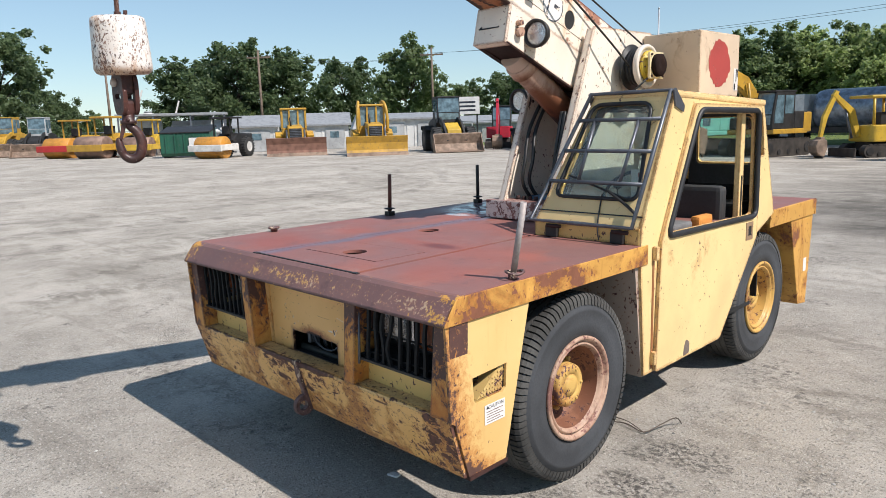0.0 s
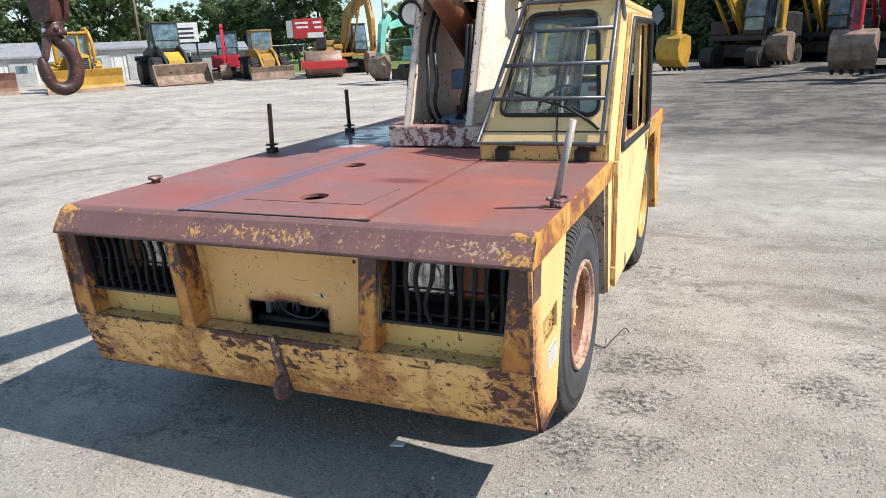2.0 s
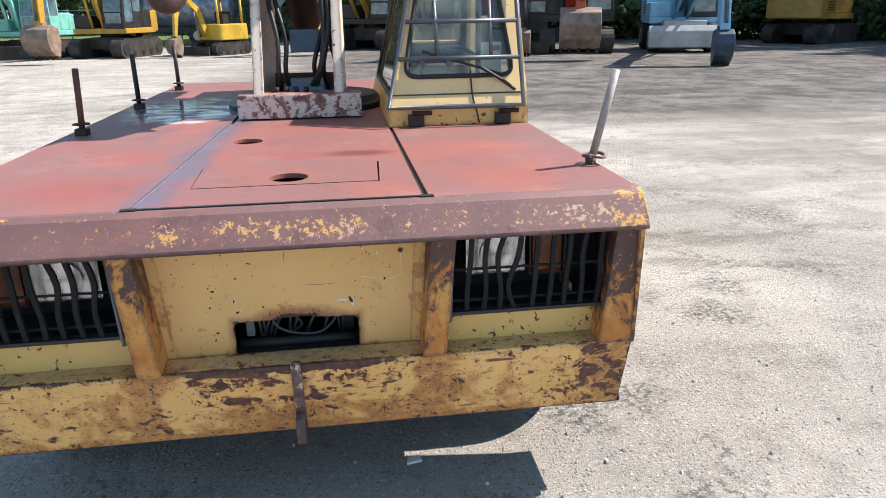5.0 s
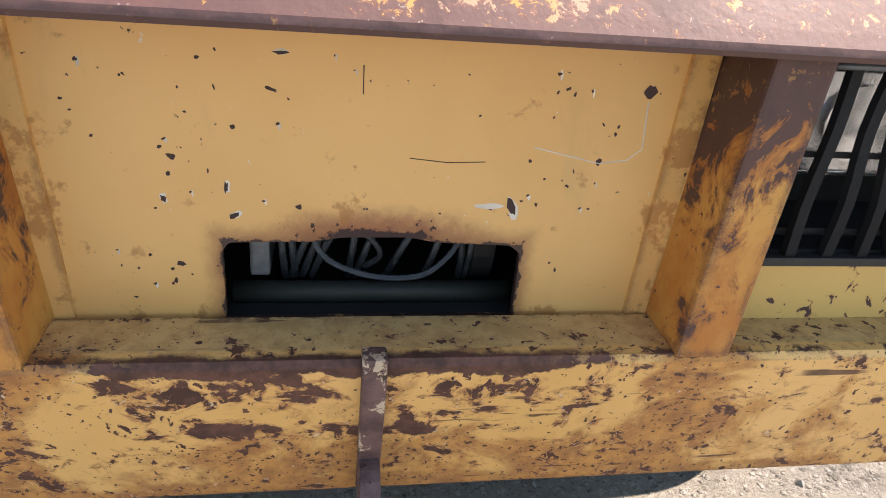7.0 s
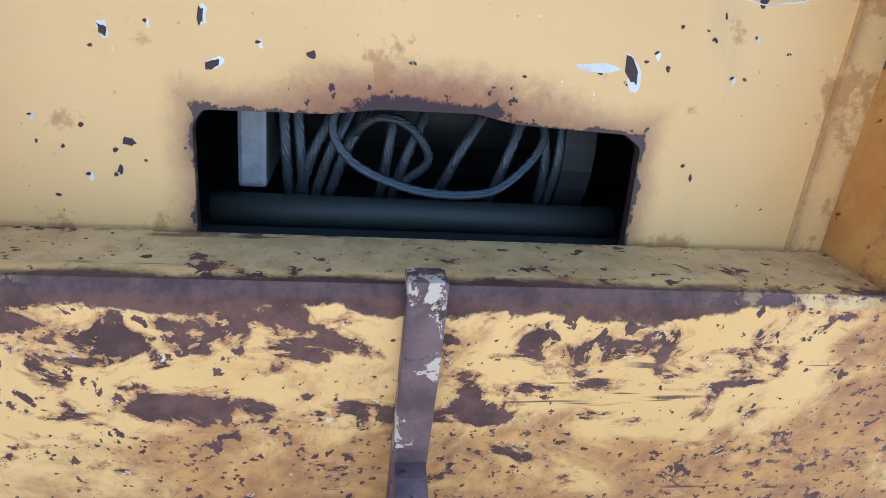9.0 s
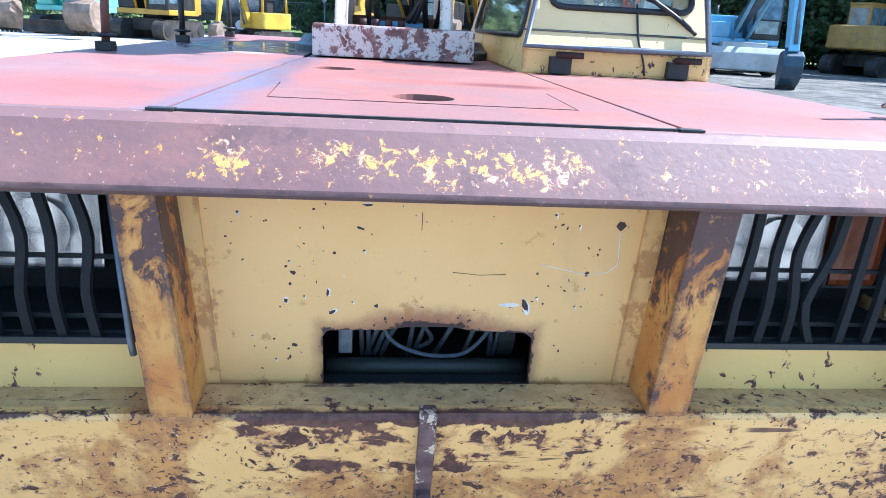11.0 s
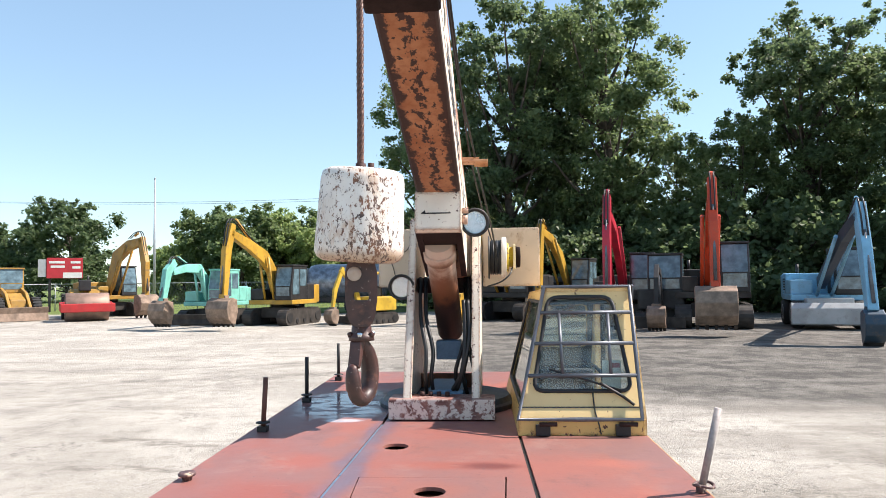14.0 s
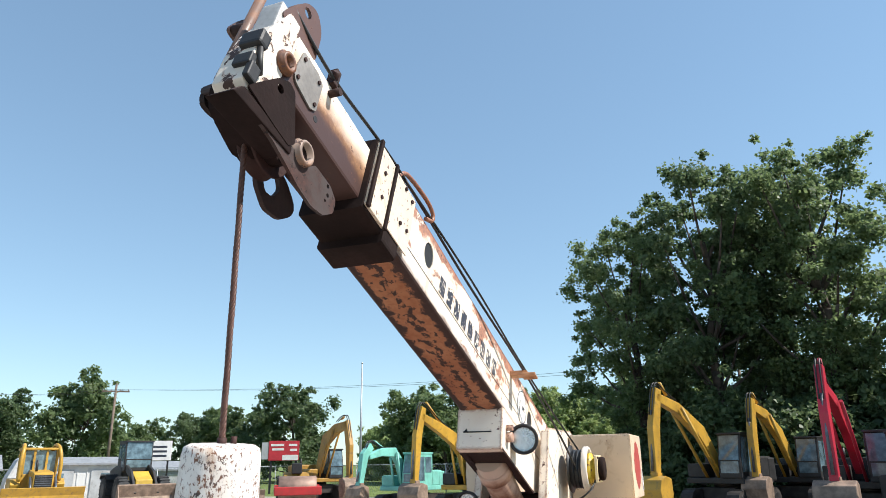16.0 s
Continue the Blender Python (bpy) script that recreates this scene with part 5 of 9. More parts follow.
boom_m = Matrix.Translation((0.0013, 2.3, 2.0404)) @ Matrix.Rotation(radians(-1.66), 4, "Z") @ Matrix.Rotation(-TH, 4, "X") @ Matrix.Diagonal((1, -1, 1, 1))


def bpart(name, bm, mat, label=""):
    """A part of the boom: across, along from the heel, up from the belly."""
    bmesh.ops.transform(bm, matrix=Matrix.Diagonal((1, -1, 1, 1)), verts=bm.verts[:])
    bmesh.ops.reverse_faces(bm, faces=bm.faces[:])
    ob = part(name, bm, mat, crane, label)
    ob.matrix_basis = boom_m @ Matrix.Diagonal((1, -1, 1, 1))
    return ob


W, TOP = 0.122, 0.315
bm = holed(B(), [(-0.6, 0.014), (2.3, 0.014), (2.3, TOP - 0.003), (-0.6, TOP - 0.003)], [ring(1.96, 0.2, 0.05, 24, 0.062), ring(0.268, 0.16, 0.052, 24, 0.06)], "x", W - 0.01, W)
bpart("boom_side", bm, BOOM_WHITE, "white boom side with a painted maker's name and round hole")
# dark discs added in the holes stand in for shade inside the boom
for s0, z0, r0, r1 in ((1.96, 0.2, 0.0495, 0.0615), (0.268, 0.16, 0.0515, 0.0595)):
    bpart("hole_lining", prism(B(), ring(s0, z0, r0, 24, r1), "x", W - 0.0098, W - 0.0045), DARK)
bm = box(B(), -W, -W + 0.01, -0.6, 2.3, 0.014, TOP - 0.003)
bpart("boom_side", bm, BOOM_WHITE)
bpart("boom_belly", prism(B(), [(-W, 0.014), (-W + 0.004, 0.005), (-W + 0.014, 0.0), (W - 0.014, 0.0), (W - 0.004, 0.005), (W, 0.014), (W - 0.01, 0.03), (-W + 0.01, 0.03)], "y", -0.6, 2.3), BELLY, "orange rusted belly of the boom with black spots")
bpart("boom_top", box(B(), -W, W, -0.6, 2.3, TOP - 0.01, TOP, 0.003), painted("red_brown_boom_top", (0.3, 0.1, 0.07), 0.5, 0.5, 0.2))
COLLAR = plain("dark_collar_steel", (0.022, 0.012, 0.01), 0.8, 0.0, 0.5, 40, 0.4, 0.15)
bpart("weld_seam", box(B(), W, W + 0.0015, 0.1, 2.28, 0.094, 0.0965), BROWN_STEEL)
rect = lambda x, z0, z1: [(-x, z0), (x, z0), (x, z1), (-x, z1)]
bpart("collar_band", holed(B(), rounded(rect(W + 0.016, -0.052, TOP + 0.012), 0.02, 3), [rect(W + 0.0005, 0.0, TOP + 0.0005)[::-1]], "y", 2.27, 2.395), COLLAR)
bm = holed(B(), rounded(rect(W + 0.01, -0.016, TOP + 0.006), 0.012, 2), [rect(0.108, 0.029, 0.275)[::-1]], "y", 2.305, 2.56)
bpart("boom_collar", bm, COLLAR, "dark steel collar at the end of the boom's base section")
CREAM_COLLAR = painted("cream_collar", (0.72, 0.6, 0.47), 0.6, 0.5, 0.5)
bpart("collar_plate", box(box(B(), W + 0.0165, W + 0.022, 2.2, 2.39, 0.02, 0.3, 0.002), W + 0.0105, W + 0.024, 2.405, 2.555, 0.0, 0.305, 0.003), CREAM_COLLAR)
bpart("collar_rim", box(box(B(), W + 0.022, W + 0.034, 2.54, 2.558, -0.01, 0.315, 0.002), W + 0.022, W + 0.034, 2.402, 2.418, -0.01, 0.315, 0.002), COLLAR)
for a_, b_ in ((2.3, 0.11), (2.238, 0.118), (2.301, 0.285), (2.236, 0.27), (2.47, 0.1), (2.48, 0.21)):
    bpart("collar_bolt", rod(B(), (W + 0.02, a_, b_), (W + 0.029, a_, b_), 0.009, 6), BROWN_STEEL)
bpart("boom_extension", box(B(), -0.107, 0.107, 1.7, 3.1, 0.03, 0.274, 0.012), EXTENSION, "rusty white inner boom section")
bpart("oval_hole", lathe(B(), [(0.013, 0), (0.012, 0.001)], (0.107, 2.9, 0.08), (1, 0, 0), 12), DARK)
# worn maker's name, as nine plain upright bars
for i in range(9):
    s0 = 1.815 - i * 0.098
    bpart("lettering_bar", prism(B(), [(s0, 0.108), (s0 - 0.062, 0.108), (s0 - 0.066, 0.195), (s0 - 0.004, 0.195)], "x", W + 0.0016, W + 0.0026), PRINT_WORN)

# round maker's badge
bm = lathe(B(), [(0.1, 0), (0.1, 0.002)], (W, 0.45, 0.17), (1, 0, 0), 32, False)
bpart("badge", bm, STICKER, "round faded white badge")
ringed = lathe(B(), [(0.098, 0.0022), (0.098, 0.003), (0.09, 0.003), (0.09, 0.0022)], (W, 0.45, 0.17), (1, 0, 0), 32, False, False)
bpart("badge_ring", ringed, PRINT_WORN)
bpart("badge_bar", box(box(B(), W + 0.0022, W + 0.003, 0.485, 0.5, 0.09, 0.2), W + 0.0022, W + 0.003, 0.39, 0.44, 0.16, 0.185), PRINT_WORN)
# box under the heel: two cheeks and a front plate round the head of the lift cylinder
for sx in (1, -1):
    bm = prism(B(), rounded([(0.815, 0.02), (0.79, -0.205), (0.11, -0.222), (-0.25, -0.1), (-0.25, 0.02)], 0.02, 3), "x", sx * (W + 0.003), sx * (W - 0.012))
    bpart("housing_cheek_plate", bm, WHITE, "white welded cheek under the boom heel")
    bpart("cheek_hem", prism(B(), [(0.775, -0.2), (0.775, -0.211), (0.12, -0.229), (0.12, -0.217)], "x", sx * (W + 0.005), sx * (W - 0.03)), BROWN_STEEL)
bpart("cylinder_housing", prism(B(), [(0.818, 0.0), (0.79, -0.212), (0.74, -0.214), (0.74, -0.2), (0.77, -0.195), (0.795, 0.0)], "x", -W - 0.004, W + 0.004, 0.003), WHITE, "white welded box front under the boom heel")
bpart("housing_sole", prism(B(), [(0.74, -0.212), (0.56, -0.205), (0.56, -0.195), (0.74, -0.2)], "x", -W + 0.012, W - 0.012), BROWN_STEEL, "brown rusted sole of the box")
bm = box(B(), -0.09, 0.07, 0.803, 0.807, -0.126, -0.12)
prism(bm, [(-0.09, -0.123), (-0.07, -0.105), (-0.066, -0.123)], "y", 0.803, 0.807)
bpart("bolt_slot", bm, DARK)
bm = rod(B(), (W, 0.7, -0.115), (W + 0.035, 0.7, -0.115), 0.027, 14)
rod(bm, (W, 0.72, -0.07), (W + 0.04, 0.72, -0.07), 0.016, 10)
bpart("pivot_pin", bm, painted("rusty_cream_pin", (0.45, 0.28, 0.2), 0.6, 0.7, 0.2))
# lift cylinder
lift = rod(B(), (0.01, 2.55, 1.5), (0, 1.72, 2.07), 0.086, 28)
rod(lift, (0, 1.84, 1.985), (0, 1.78, 2.028), 0.096, 28)
k = Mat("cream_paint_rusting_down", 0.6)
fall = k.math("ADD", k.axis(2), k.math("MULTIPLY", k.math("SUBTRACT", k.noise(9, 7, 0.7, k.scaled((1, 1, 0.4))), 0.5), 0.3))
tone = k.mix(k.step(fall, 1.82, 2.0), (0.19, 0.066, 0.028), (0.6, 0.4, 0.29))
k.colour(k.mix(k.step(fall, 1.66, 1.74), (0.05, 0.025, 0.02), tone)).bump(k.noise(40, 5), 0.3, 0.003)
tpart("lift_cylinder", lift, k.m, "cream hydraulic lift cylinder rusting brown")
for i, x in enumerate((0.125, 0.15)):
    tpart("hydraulic_hose", tube(B(), curve([(x, 2.05, 1.72), (x + 0.01, 1.98, 1.5), (x - 0.01 - 0.02 * i, 1.96, 1.3), (x - 0.07, 2.0, 1.18)], 6), 0.013, 8), HOSE, "black hydraulic hose between the mast plates")
tpart("mast_cross", box(B(), -0.19, 0.19, 2.3, 2.6, 1.76, 1.86, 0.01), BROWN_STEEL)
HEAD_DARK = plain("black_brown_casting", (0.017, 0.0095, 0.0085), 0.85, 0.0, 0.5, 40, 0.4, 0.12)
# boom head: leaf-shaped side plates, arm body, gusset, nose, sheave
LEAF_STEEL = painted("worn_rusty_leaf_plate", (0.05, 0.034, 0.031), 0.5, 0.7, 0.2, 0.85, dark=(0.014, 0.009, 0.008), orange=(0.085, 0.032, 0.024))
right_leaf = [(3.263, -0.185), (3.234, -0.138), (3.15, -0.139), (3.069, -0.136), (2.95, -0.12), (2.88, -0.118), (2.85, -0.083), (2.747, -0.083), (2.7, -0.108), (2.697, -0.158), (2.744, -0.204), (2.814, -0.223), (2.893, -0.216), (2.96, -0.2), (3.06, -0.178), (3.15, -0.172)]
bpart("head_plate", holed(B(), rounded(right_leaf, 0.012, 3), [ring(2.76, -0.095, 0.008, 8), ring(2.749, -0.125, 0.008, 8), ring(2.756, -0.151, 0.006, 8)], "x", 0.11, 0.122), LEAF_STEEL, "dark leaf-shaped side plate of the boom head")
left_leaf = [(3.155, 0.013), (3.155, -0.04), (3.121, -0.052), (2.979, -0.012), (2.862, 0.0), (2.832, -0.09), (2.751, -0.141), (2.664, -0.119), (2.612, -0.06), (2.616, -0.017), (2.69, 0.03), (2.8, 0.06), (2.95, 0.06), (3.06, 0.05)]
slot = [(2.84, 0.02), (2.818, -0.045), (2.78, -0.088), (2.735, -0.075), (2.712, -0.02), (2.745, 0.02), (2.8, 0.038)]
bpart("head_plate", holed(B(), rounded(left_leaf, 0.026, 5), [rounded(slot, 0.016, 4), ring(3.117, -0.01, 0.018, 12, 0.01)], "x", -0.13, -0.112), plain("dark_leaf_plate", (0.028, 0.016, 0.014), 0.75, 0, 0.5, 40, 0.4, 0.25), "dark slotted leaf-shaped plate of the boom head")
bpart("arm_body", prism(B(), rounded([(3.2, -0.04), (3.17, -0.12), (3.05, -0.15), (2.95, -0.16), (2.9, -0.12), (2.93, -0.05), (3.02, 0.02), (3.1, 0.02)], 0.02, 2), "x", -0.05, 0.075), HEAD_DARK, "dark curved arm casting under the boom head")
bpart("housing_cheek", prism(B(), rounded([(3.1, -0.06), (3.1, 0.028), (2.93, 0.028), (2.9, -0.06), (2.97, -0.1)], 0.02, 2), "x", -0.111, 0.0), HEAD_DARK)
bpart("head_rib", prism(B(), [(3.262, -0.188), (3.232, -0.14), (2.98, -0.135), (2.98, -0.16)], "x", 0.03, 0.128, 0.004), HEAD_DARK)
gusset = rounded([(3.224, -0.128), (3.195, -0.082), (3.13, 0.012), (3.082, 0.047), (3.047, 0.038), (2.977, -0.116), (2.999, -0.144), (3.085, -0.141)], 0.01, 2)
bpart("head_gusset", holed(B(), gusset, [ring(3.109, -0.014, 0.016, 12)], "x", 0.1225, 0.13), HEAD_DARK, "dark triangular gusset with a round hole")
NOSE = painted("black_white_nose", (0.78, 0.7, 0.6), 0.8, 0.45, 0.5, chip_size=20, dark=(0.04, 0.022, 0.018))
bpart("head_block", prism(B(), [(3.1, -0.06), (3.2, -0.12), (3.235, -0.1), (3.235, 0.02), (3.215, 0.14), (3.16, 0.3), (3.1, 0.3)], "x", 0.0, 0.1085, 0.006), NOSE, "white and black patched boom nose")
bpart("nose_cheek", prism(B(), [(3.03, 0.03), (3.11, 0.02), (3.13, 0.14), (3.11, 0.3), (3.03, 0.3)], "x", -0.104, 0.0, 0.006), NOSE)
for sx in (0.094, -0.112):
    bpart("top_ear", holed(B(), rounded([(3.194, 0.25), (3.16, 0.34), (3.105, 0.43), (3.05, 0.455), (2.998, 0.4), (2.985, 0.26)], 0.03), [ring(3.09, 0.391, 0.02, 12)], "x", sx, sx + 0.012), painted("brown_ear", (0.12, 0.06, 0.045), 0.4, 0.6, 0.2, orange=(0.2, 0.09, 0.05)), "rusty lifting ear on the boom head")
bm = lathe(B(), [(0.05, 0), (0.049, 0.012), (0.042, 0.014), (0.042, 0.03), (0.038, 0.034), (0.03, 0.034), (0.027, 0.012), (0.01, 0.012)], (0.108, 2.925, -0.105), (1, 0, 0), 28)
bpart("boss_bore", rod(B(), (0.12, 2.925, -0.105), (0.1225, 2.925, -0.105), 0.0265, 20), HEAD_DARK)
bpart("sheave_boss", bm, painted("cream_boss", (0.26, 0.19, 0.15), 0.8, 0.7, 0.2, dark=(0.05, 0.03, 0.025)))
bm = lathe(B(), [(0.1, -0.03), (0.105, -0.024), (0.075, -0.008), (0.075, 0.008), (0.105, 0.024), (0.1, 0.03)], (0.002, 2.965, -0.085), (1, 0, 0), 28)
bpart("sheave", bm, BROWN_STEEL, "grooved rope sheave")
bpart("cover_plate", prism(B(), rounded([(3.052, 0.235), (2.959, 0.235), (2.922, 0.218), (2.916, 0.099), (2.945, 0.08), (3.047, 0.098), (3.068, 0.125)], 0.008), "x", 0.1075, 0.1135), plain("grey_plate", (0.24, 0.22, 0.2), 0.55, 0.2), "grey bolted cover plate")
for a_, b_ in ((3.04, 0.21), (2.945, 0.205), (2.935, 0.11), (3.045, 0.12)):
    bpart("plate_bolt", rod(B(), (0.113, a_, b_), (0.119, a_, b_), 0.008, 6), BROWN_STEEL)
bm = lathe(B(), [(0.042, 0), (0.042, 0.008), (0.034, 0.01), (0.034, 0.022), (0.022, 0.023), (0.02, 0.006)], (0.1085, 3.111, 0.106), (1, 0, 0), 20)
bpart("bearing", bm, painted("rusty_bearing", (0.11, 0.05, 0.033), 0.6, 0.8, 0.2), "rusty bearing ring")
bpart("nose_case", box(B(), 0.02, 0.1, 3.12, 3.2, 0.17, 0.31, 0.006), plain("grey_case", (0.5, 0.49, 0.47), 0.5, 0.1), "pale grey switch case on the boom nose")
bpart("limit_switch", box(B(), 0.05, 0.128, 3.205, 3.25, 0.04, 0.1, 0.01), DARK, "black limit switch box")
bpart("nose_bracket", box(B(), 0.109, 0.13, 3.2, 3.245, -0.1, -0.04, 0.006), DARK)
bpart("nose_bracket", box(B(), 0.06, 0.122, 3.225, 3.25, -0.05, -0.005, 0.005), DARK)
bpart("switch_arm", rod(B(), (0.115, 3.225, 0.04), (0.115, 3.19, -0.04), 0.01, 8), DARK)
bpart("nose_bar", rod(B(), (-0.05, 3.175, 0.0), (-0.05, 3.16, 0.46), 0.018, 10), painted("brown_bar", (0.2, 0.12, 0.085), 0.5, 0.7, 0.3), "rusty upright bar on the boom nose")
bpart("bar_bolt", rod(B(), (-0.1, 3.165, 0.27), (-0.05, 3.165, 0.27), 0.02, 10), BROWN_STEEL)
bpart("cross_pin", rod(B(), (-0.12, 3.15, 0.0), (0.03, 3.2, -0.06), 0.016, 10), BROWN_STEEL)
bpart("roller_bracket", rod(B(), (0.107, 2.87, 0.235), (0.15, 2.87, 0.235), 0.014, 10), BROWN_STEEL)

# small pieces on the boom's back
for s0 in (2.36, 2.86):
    bpart("cable_guide", box(B(), 0.09, 0.125, s0, s0 + 0.03, 0.27, 0.345, 0.004), BROWN_STEEL)
bpart("guide_bolt", rod(B(), (0.105, 2.87, 0.29), (0.135, 2.9, 0.31), 0.014, 8), BROWN_STEEL)
bm = tube(B(), curve([(0.12, 2.34, 0.33), (0.125, 2.28, 0.385), (0.13, 2.1, 0.41), (0.13, 2.01, 0.4), (0.13, 2.0, 0.36), (0.128, 2.06, 0.325)], 5), 0.01, 8)
bpart("grab_loop", bm, painted("rusty_loop", (0.3, 0.13, 0.08), 0.3, 0.6, 0.2))
bm = box(B(), W, W + 0.1, 0.675, 0.715, 0.245, 0.275, 0.004)
box(bm, W + 0.07, W + 0.15, 0.66, 0.73, 0.24, 0.252, 0.003)
bpart("cable_bracket", bm, painted("orange_bracket", (0.55, 0.3, 0.16), 0.3, 0.6, 0.2), "orange cable bracket on the boom side")
sag = [(0.1, 3.14, 0.34), (0.12, 2.88, 0.29), (0.125, 2.38, 0.345), (0.135, 1.5, 0.345), (0.2, 0.7, 0.275), (0.28, 0.1, 0.12), (0.31, -0.2, 0.03)]
bpart("signal_cable", tube(B(), curve(sag, 8), 0.0065, 6), HOSE, "thin black cable along the boom")
sag = [(0.13, 2.3, 0.34), (0.14, 1.5, 0.38), (0.16, 0.7, 0.36), (0.22, 0.0, 0.3), (0.3, -0.55, 0.22)]
bpart("signal_cable", tube(B(), curve(sag, 8), 0.0055, 6), HOSE)

# counterweight boxes behind the mast
for x0, x1 in ((0.23, 0.645), (-0.535, -0.23)):
    tpart("counterweight", box(B(), x0, x1, 2.835, 3.42, 1.797, 2.222, 0.012), PALE_BOX, "faded cream steel box behind the mast")
rnd = random.Random(21)
mark = []
for i in range(44):
    a = 2 * math.pi * i / 44
    r = 1 + rnd.uniform(-0.07, 0.07) + 0.1 * max(0.0, math.cos(a - math.pi / 2)) ** 3
    mark.append((3.115 + 0.165 * r * math.cos(a) * (1 - 0.12 * abs(math.sin(2 * a))), 2.01 + 0.15 * r * math.sin(a)))
tpart("red_mark", prism(B(), mark, "x", 0.6452, 0.647), RED_MARK, "irregular red paint mark on the box")
tpart("box_label", box(B(), 0.6452, 0.647, 3.34, 3.405, 1.84, 1.99), STICKER, "small white label with black bars")
for y0, y1, z0, z1 in ((3.345, 3.365, 1.845, 1.885), (3.37, 3.382, 1.9, 1.985), (3.388, 3.4, 1.93, 1.985)):
    tpart("label_bar", box(B(), 0.647, 0.6476, y0, y1, z0, z1), DARK)
bm = B()
tube(bm, curve([(-0.5, 2.828, 2.24), (-0.49, 2.828, 2.15), (-0.47, 2.828, 2.05), (-0.43, 2.828, 1.96), (-0.4, 2.828, 1.84)], 4), 0.003, 5)
tube(bm, curve([(-0.4, 2.828, 2.0), (-0.36, 2.828, 2.05), (-0.33, 2.828, 2.06), (-0.3, 2.828, 2.1)], 4), 0.003, 5)
tpart("loose_wire", bm, HOSE)
# cable reel on the mast
RY, RZ = 2.615, 2.0
prof = [(0.03, 0.0), (0.15, 0.0), (0.15, 0.008), (0.112, 0.012)]
for i in range(6):
    prof += [(0.112 + 0.008 * (i % 2), 0.016 + 0.013 * i), (0.122, 0.022 + 0.013 * i), (0.112, 0.029 + 0.013 * i)]
tpart("cable_reel", lathe(B(), prof + [(0.03, 0.1)], (0.275, RY, RZ), (1, 0, 0), 36), HOSE, "black cable wound on a reel beside the mast")
bm = lathe(B(), [(0.1, 0.0), (0.136, 0.0), (0.14, 0.006), (0.14, 0.03), (0.136, 0.036), (0.118, 0.036), (0.114, 0.026), (0.08, 0.026)], (0.365, RY, RZ), (1, 0, 0), 36)
tpart("reel_flange", bm, painted("chalky_flange", (0.66, 0.6, 0.52), 0.4, 0.3, 0.2), "chalky pale reel flange")
bm = lathe(B(), [(0.1, 0.0), (0.1, 0.02), (0.07, 0.024), (0.07, 0.06)], (0.395, RY, RZ), (1, 0, 0), 24)
tpart("reel_hub", bm, painted("yellow_reel_hub", (0.6, 0.43, 0.04), 0.7, 0.5, 0.1), "chipped yellow reel hub")
bm = prism(B(), rounded([(RY - 0.085, RZ - 0.085), (RY + 0.085, RZ - 0.085), (RY + 0.085, RZ + 0.085), (RY - 0.085, RZ + 0.085)], 0.012), "x", 0.445, 0.462, 0.003)
tpart("reel_plate", bm, painted("pale_yellow_plate", (0.72, 0.6, 0.36), 0.3, 0.3, 0.1), "pale yellow square mounting plate")
for a in range(4):
    y, z = RY + 0.068 * (1 if a % 2 else -1), RZ + 0.068 * (1 if a > 1 else -1)
    tpart("plate_bolt", rod(B(), (0.46, y, z), (0.47, y, z), 0.008, 6), BROWN_STEEL)
tpart("reel_face", lathe(B(), [(0.072, 0.0), (0.072, 0.028), (0.066, 0.034), (0.03, 0.036), (0.01, 0.03)], (0.462, RY, RZ), (1, 0, 0), 28), HEAD_DARK, "rusty brown reel cap")
bm = tube(B(), curve([(0.44, RY - 0.06, RZ - 0.07), (0.42, RY - 0.12, RZ - 0.12), (0.36, RY - 0.14, RZ - 0.17), (0.27, RY - 0.1, RZ - 0.2)], 5), 0.006, 6)
tpart("reel_lead", bm, HOSE)


def spot(x, y, z, way):
    bm = lathe(B(), [(0.02, -0.06), (0.05, -0.045), (0.075, 0.0), (0.082, 0.03), (0.082, 0.045), (0.07, 0.045), (0.066, 0.03), (0.02, 0.0)], (x, y, z), way, 28)
    ob = part("spot_lamp", bm, DARK, crane, "round black work lamp with ribbed glass")
    part("lens", lathe(B(), [(0.066, 0.0), (0.05, 0.012), (0.01, 0.016)], Vector((x, y, z)) + Vector(way).normalized() * 0.03, way, 24), LENS, ob)
    part("reflector", lathe(B(), [(0.064, 0.0), (0.05, -0.015), (0.02, -0.03)], Vector((x, y, z)) + Vector(way).normalized() * 0.028, way, 24), CHROME, ob)
    return ob


at = boom_m @ Vector((0.19, 0.59, -0.085))
spot(at.x, at.y, at.z, (0.12, -1, 0.02))
spot(-0.287, 2.13, 1.805, (-0.05, -1, -0.05))
bm = rod(B(), at + Vector((-0.08, 0.05, 0)), at + Vector((0, 0.05, 0)), 0.012, 8)
part("lamp_bracket", bm, DARK, crane)
part("lamp_bracket", rod(B(), (-0.22, 2.16, 1.8), (-0.28, 2.18, 1.8), 0.012, 8), DARK, crane)
# hoses inside the mast
rnd = random.Random(9)
for i, (x0, x1) in enumerate(((-0.16, -0.1), (-0.13, -0.06), (0.14, 0.15), (0.12, 0.16), (0.15, 0.11))):
    y = 1.95 + 0.03 * i
    pts = [(x0, y + 0.3, 1.86), (x0 + 0.02, y + 0.1, 1.62), (x1, y, 1.42), (x1 + rnd.uniform(-0.04, 0.04), y - 0.02, 1.26), (x1, y + 0.12, 1.1)]
    tpart("hydraulic_hose", tube(B(), curve(pts, 6), 0.012, 8), HOSE, "black hydraulic hose between the mast plates")
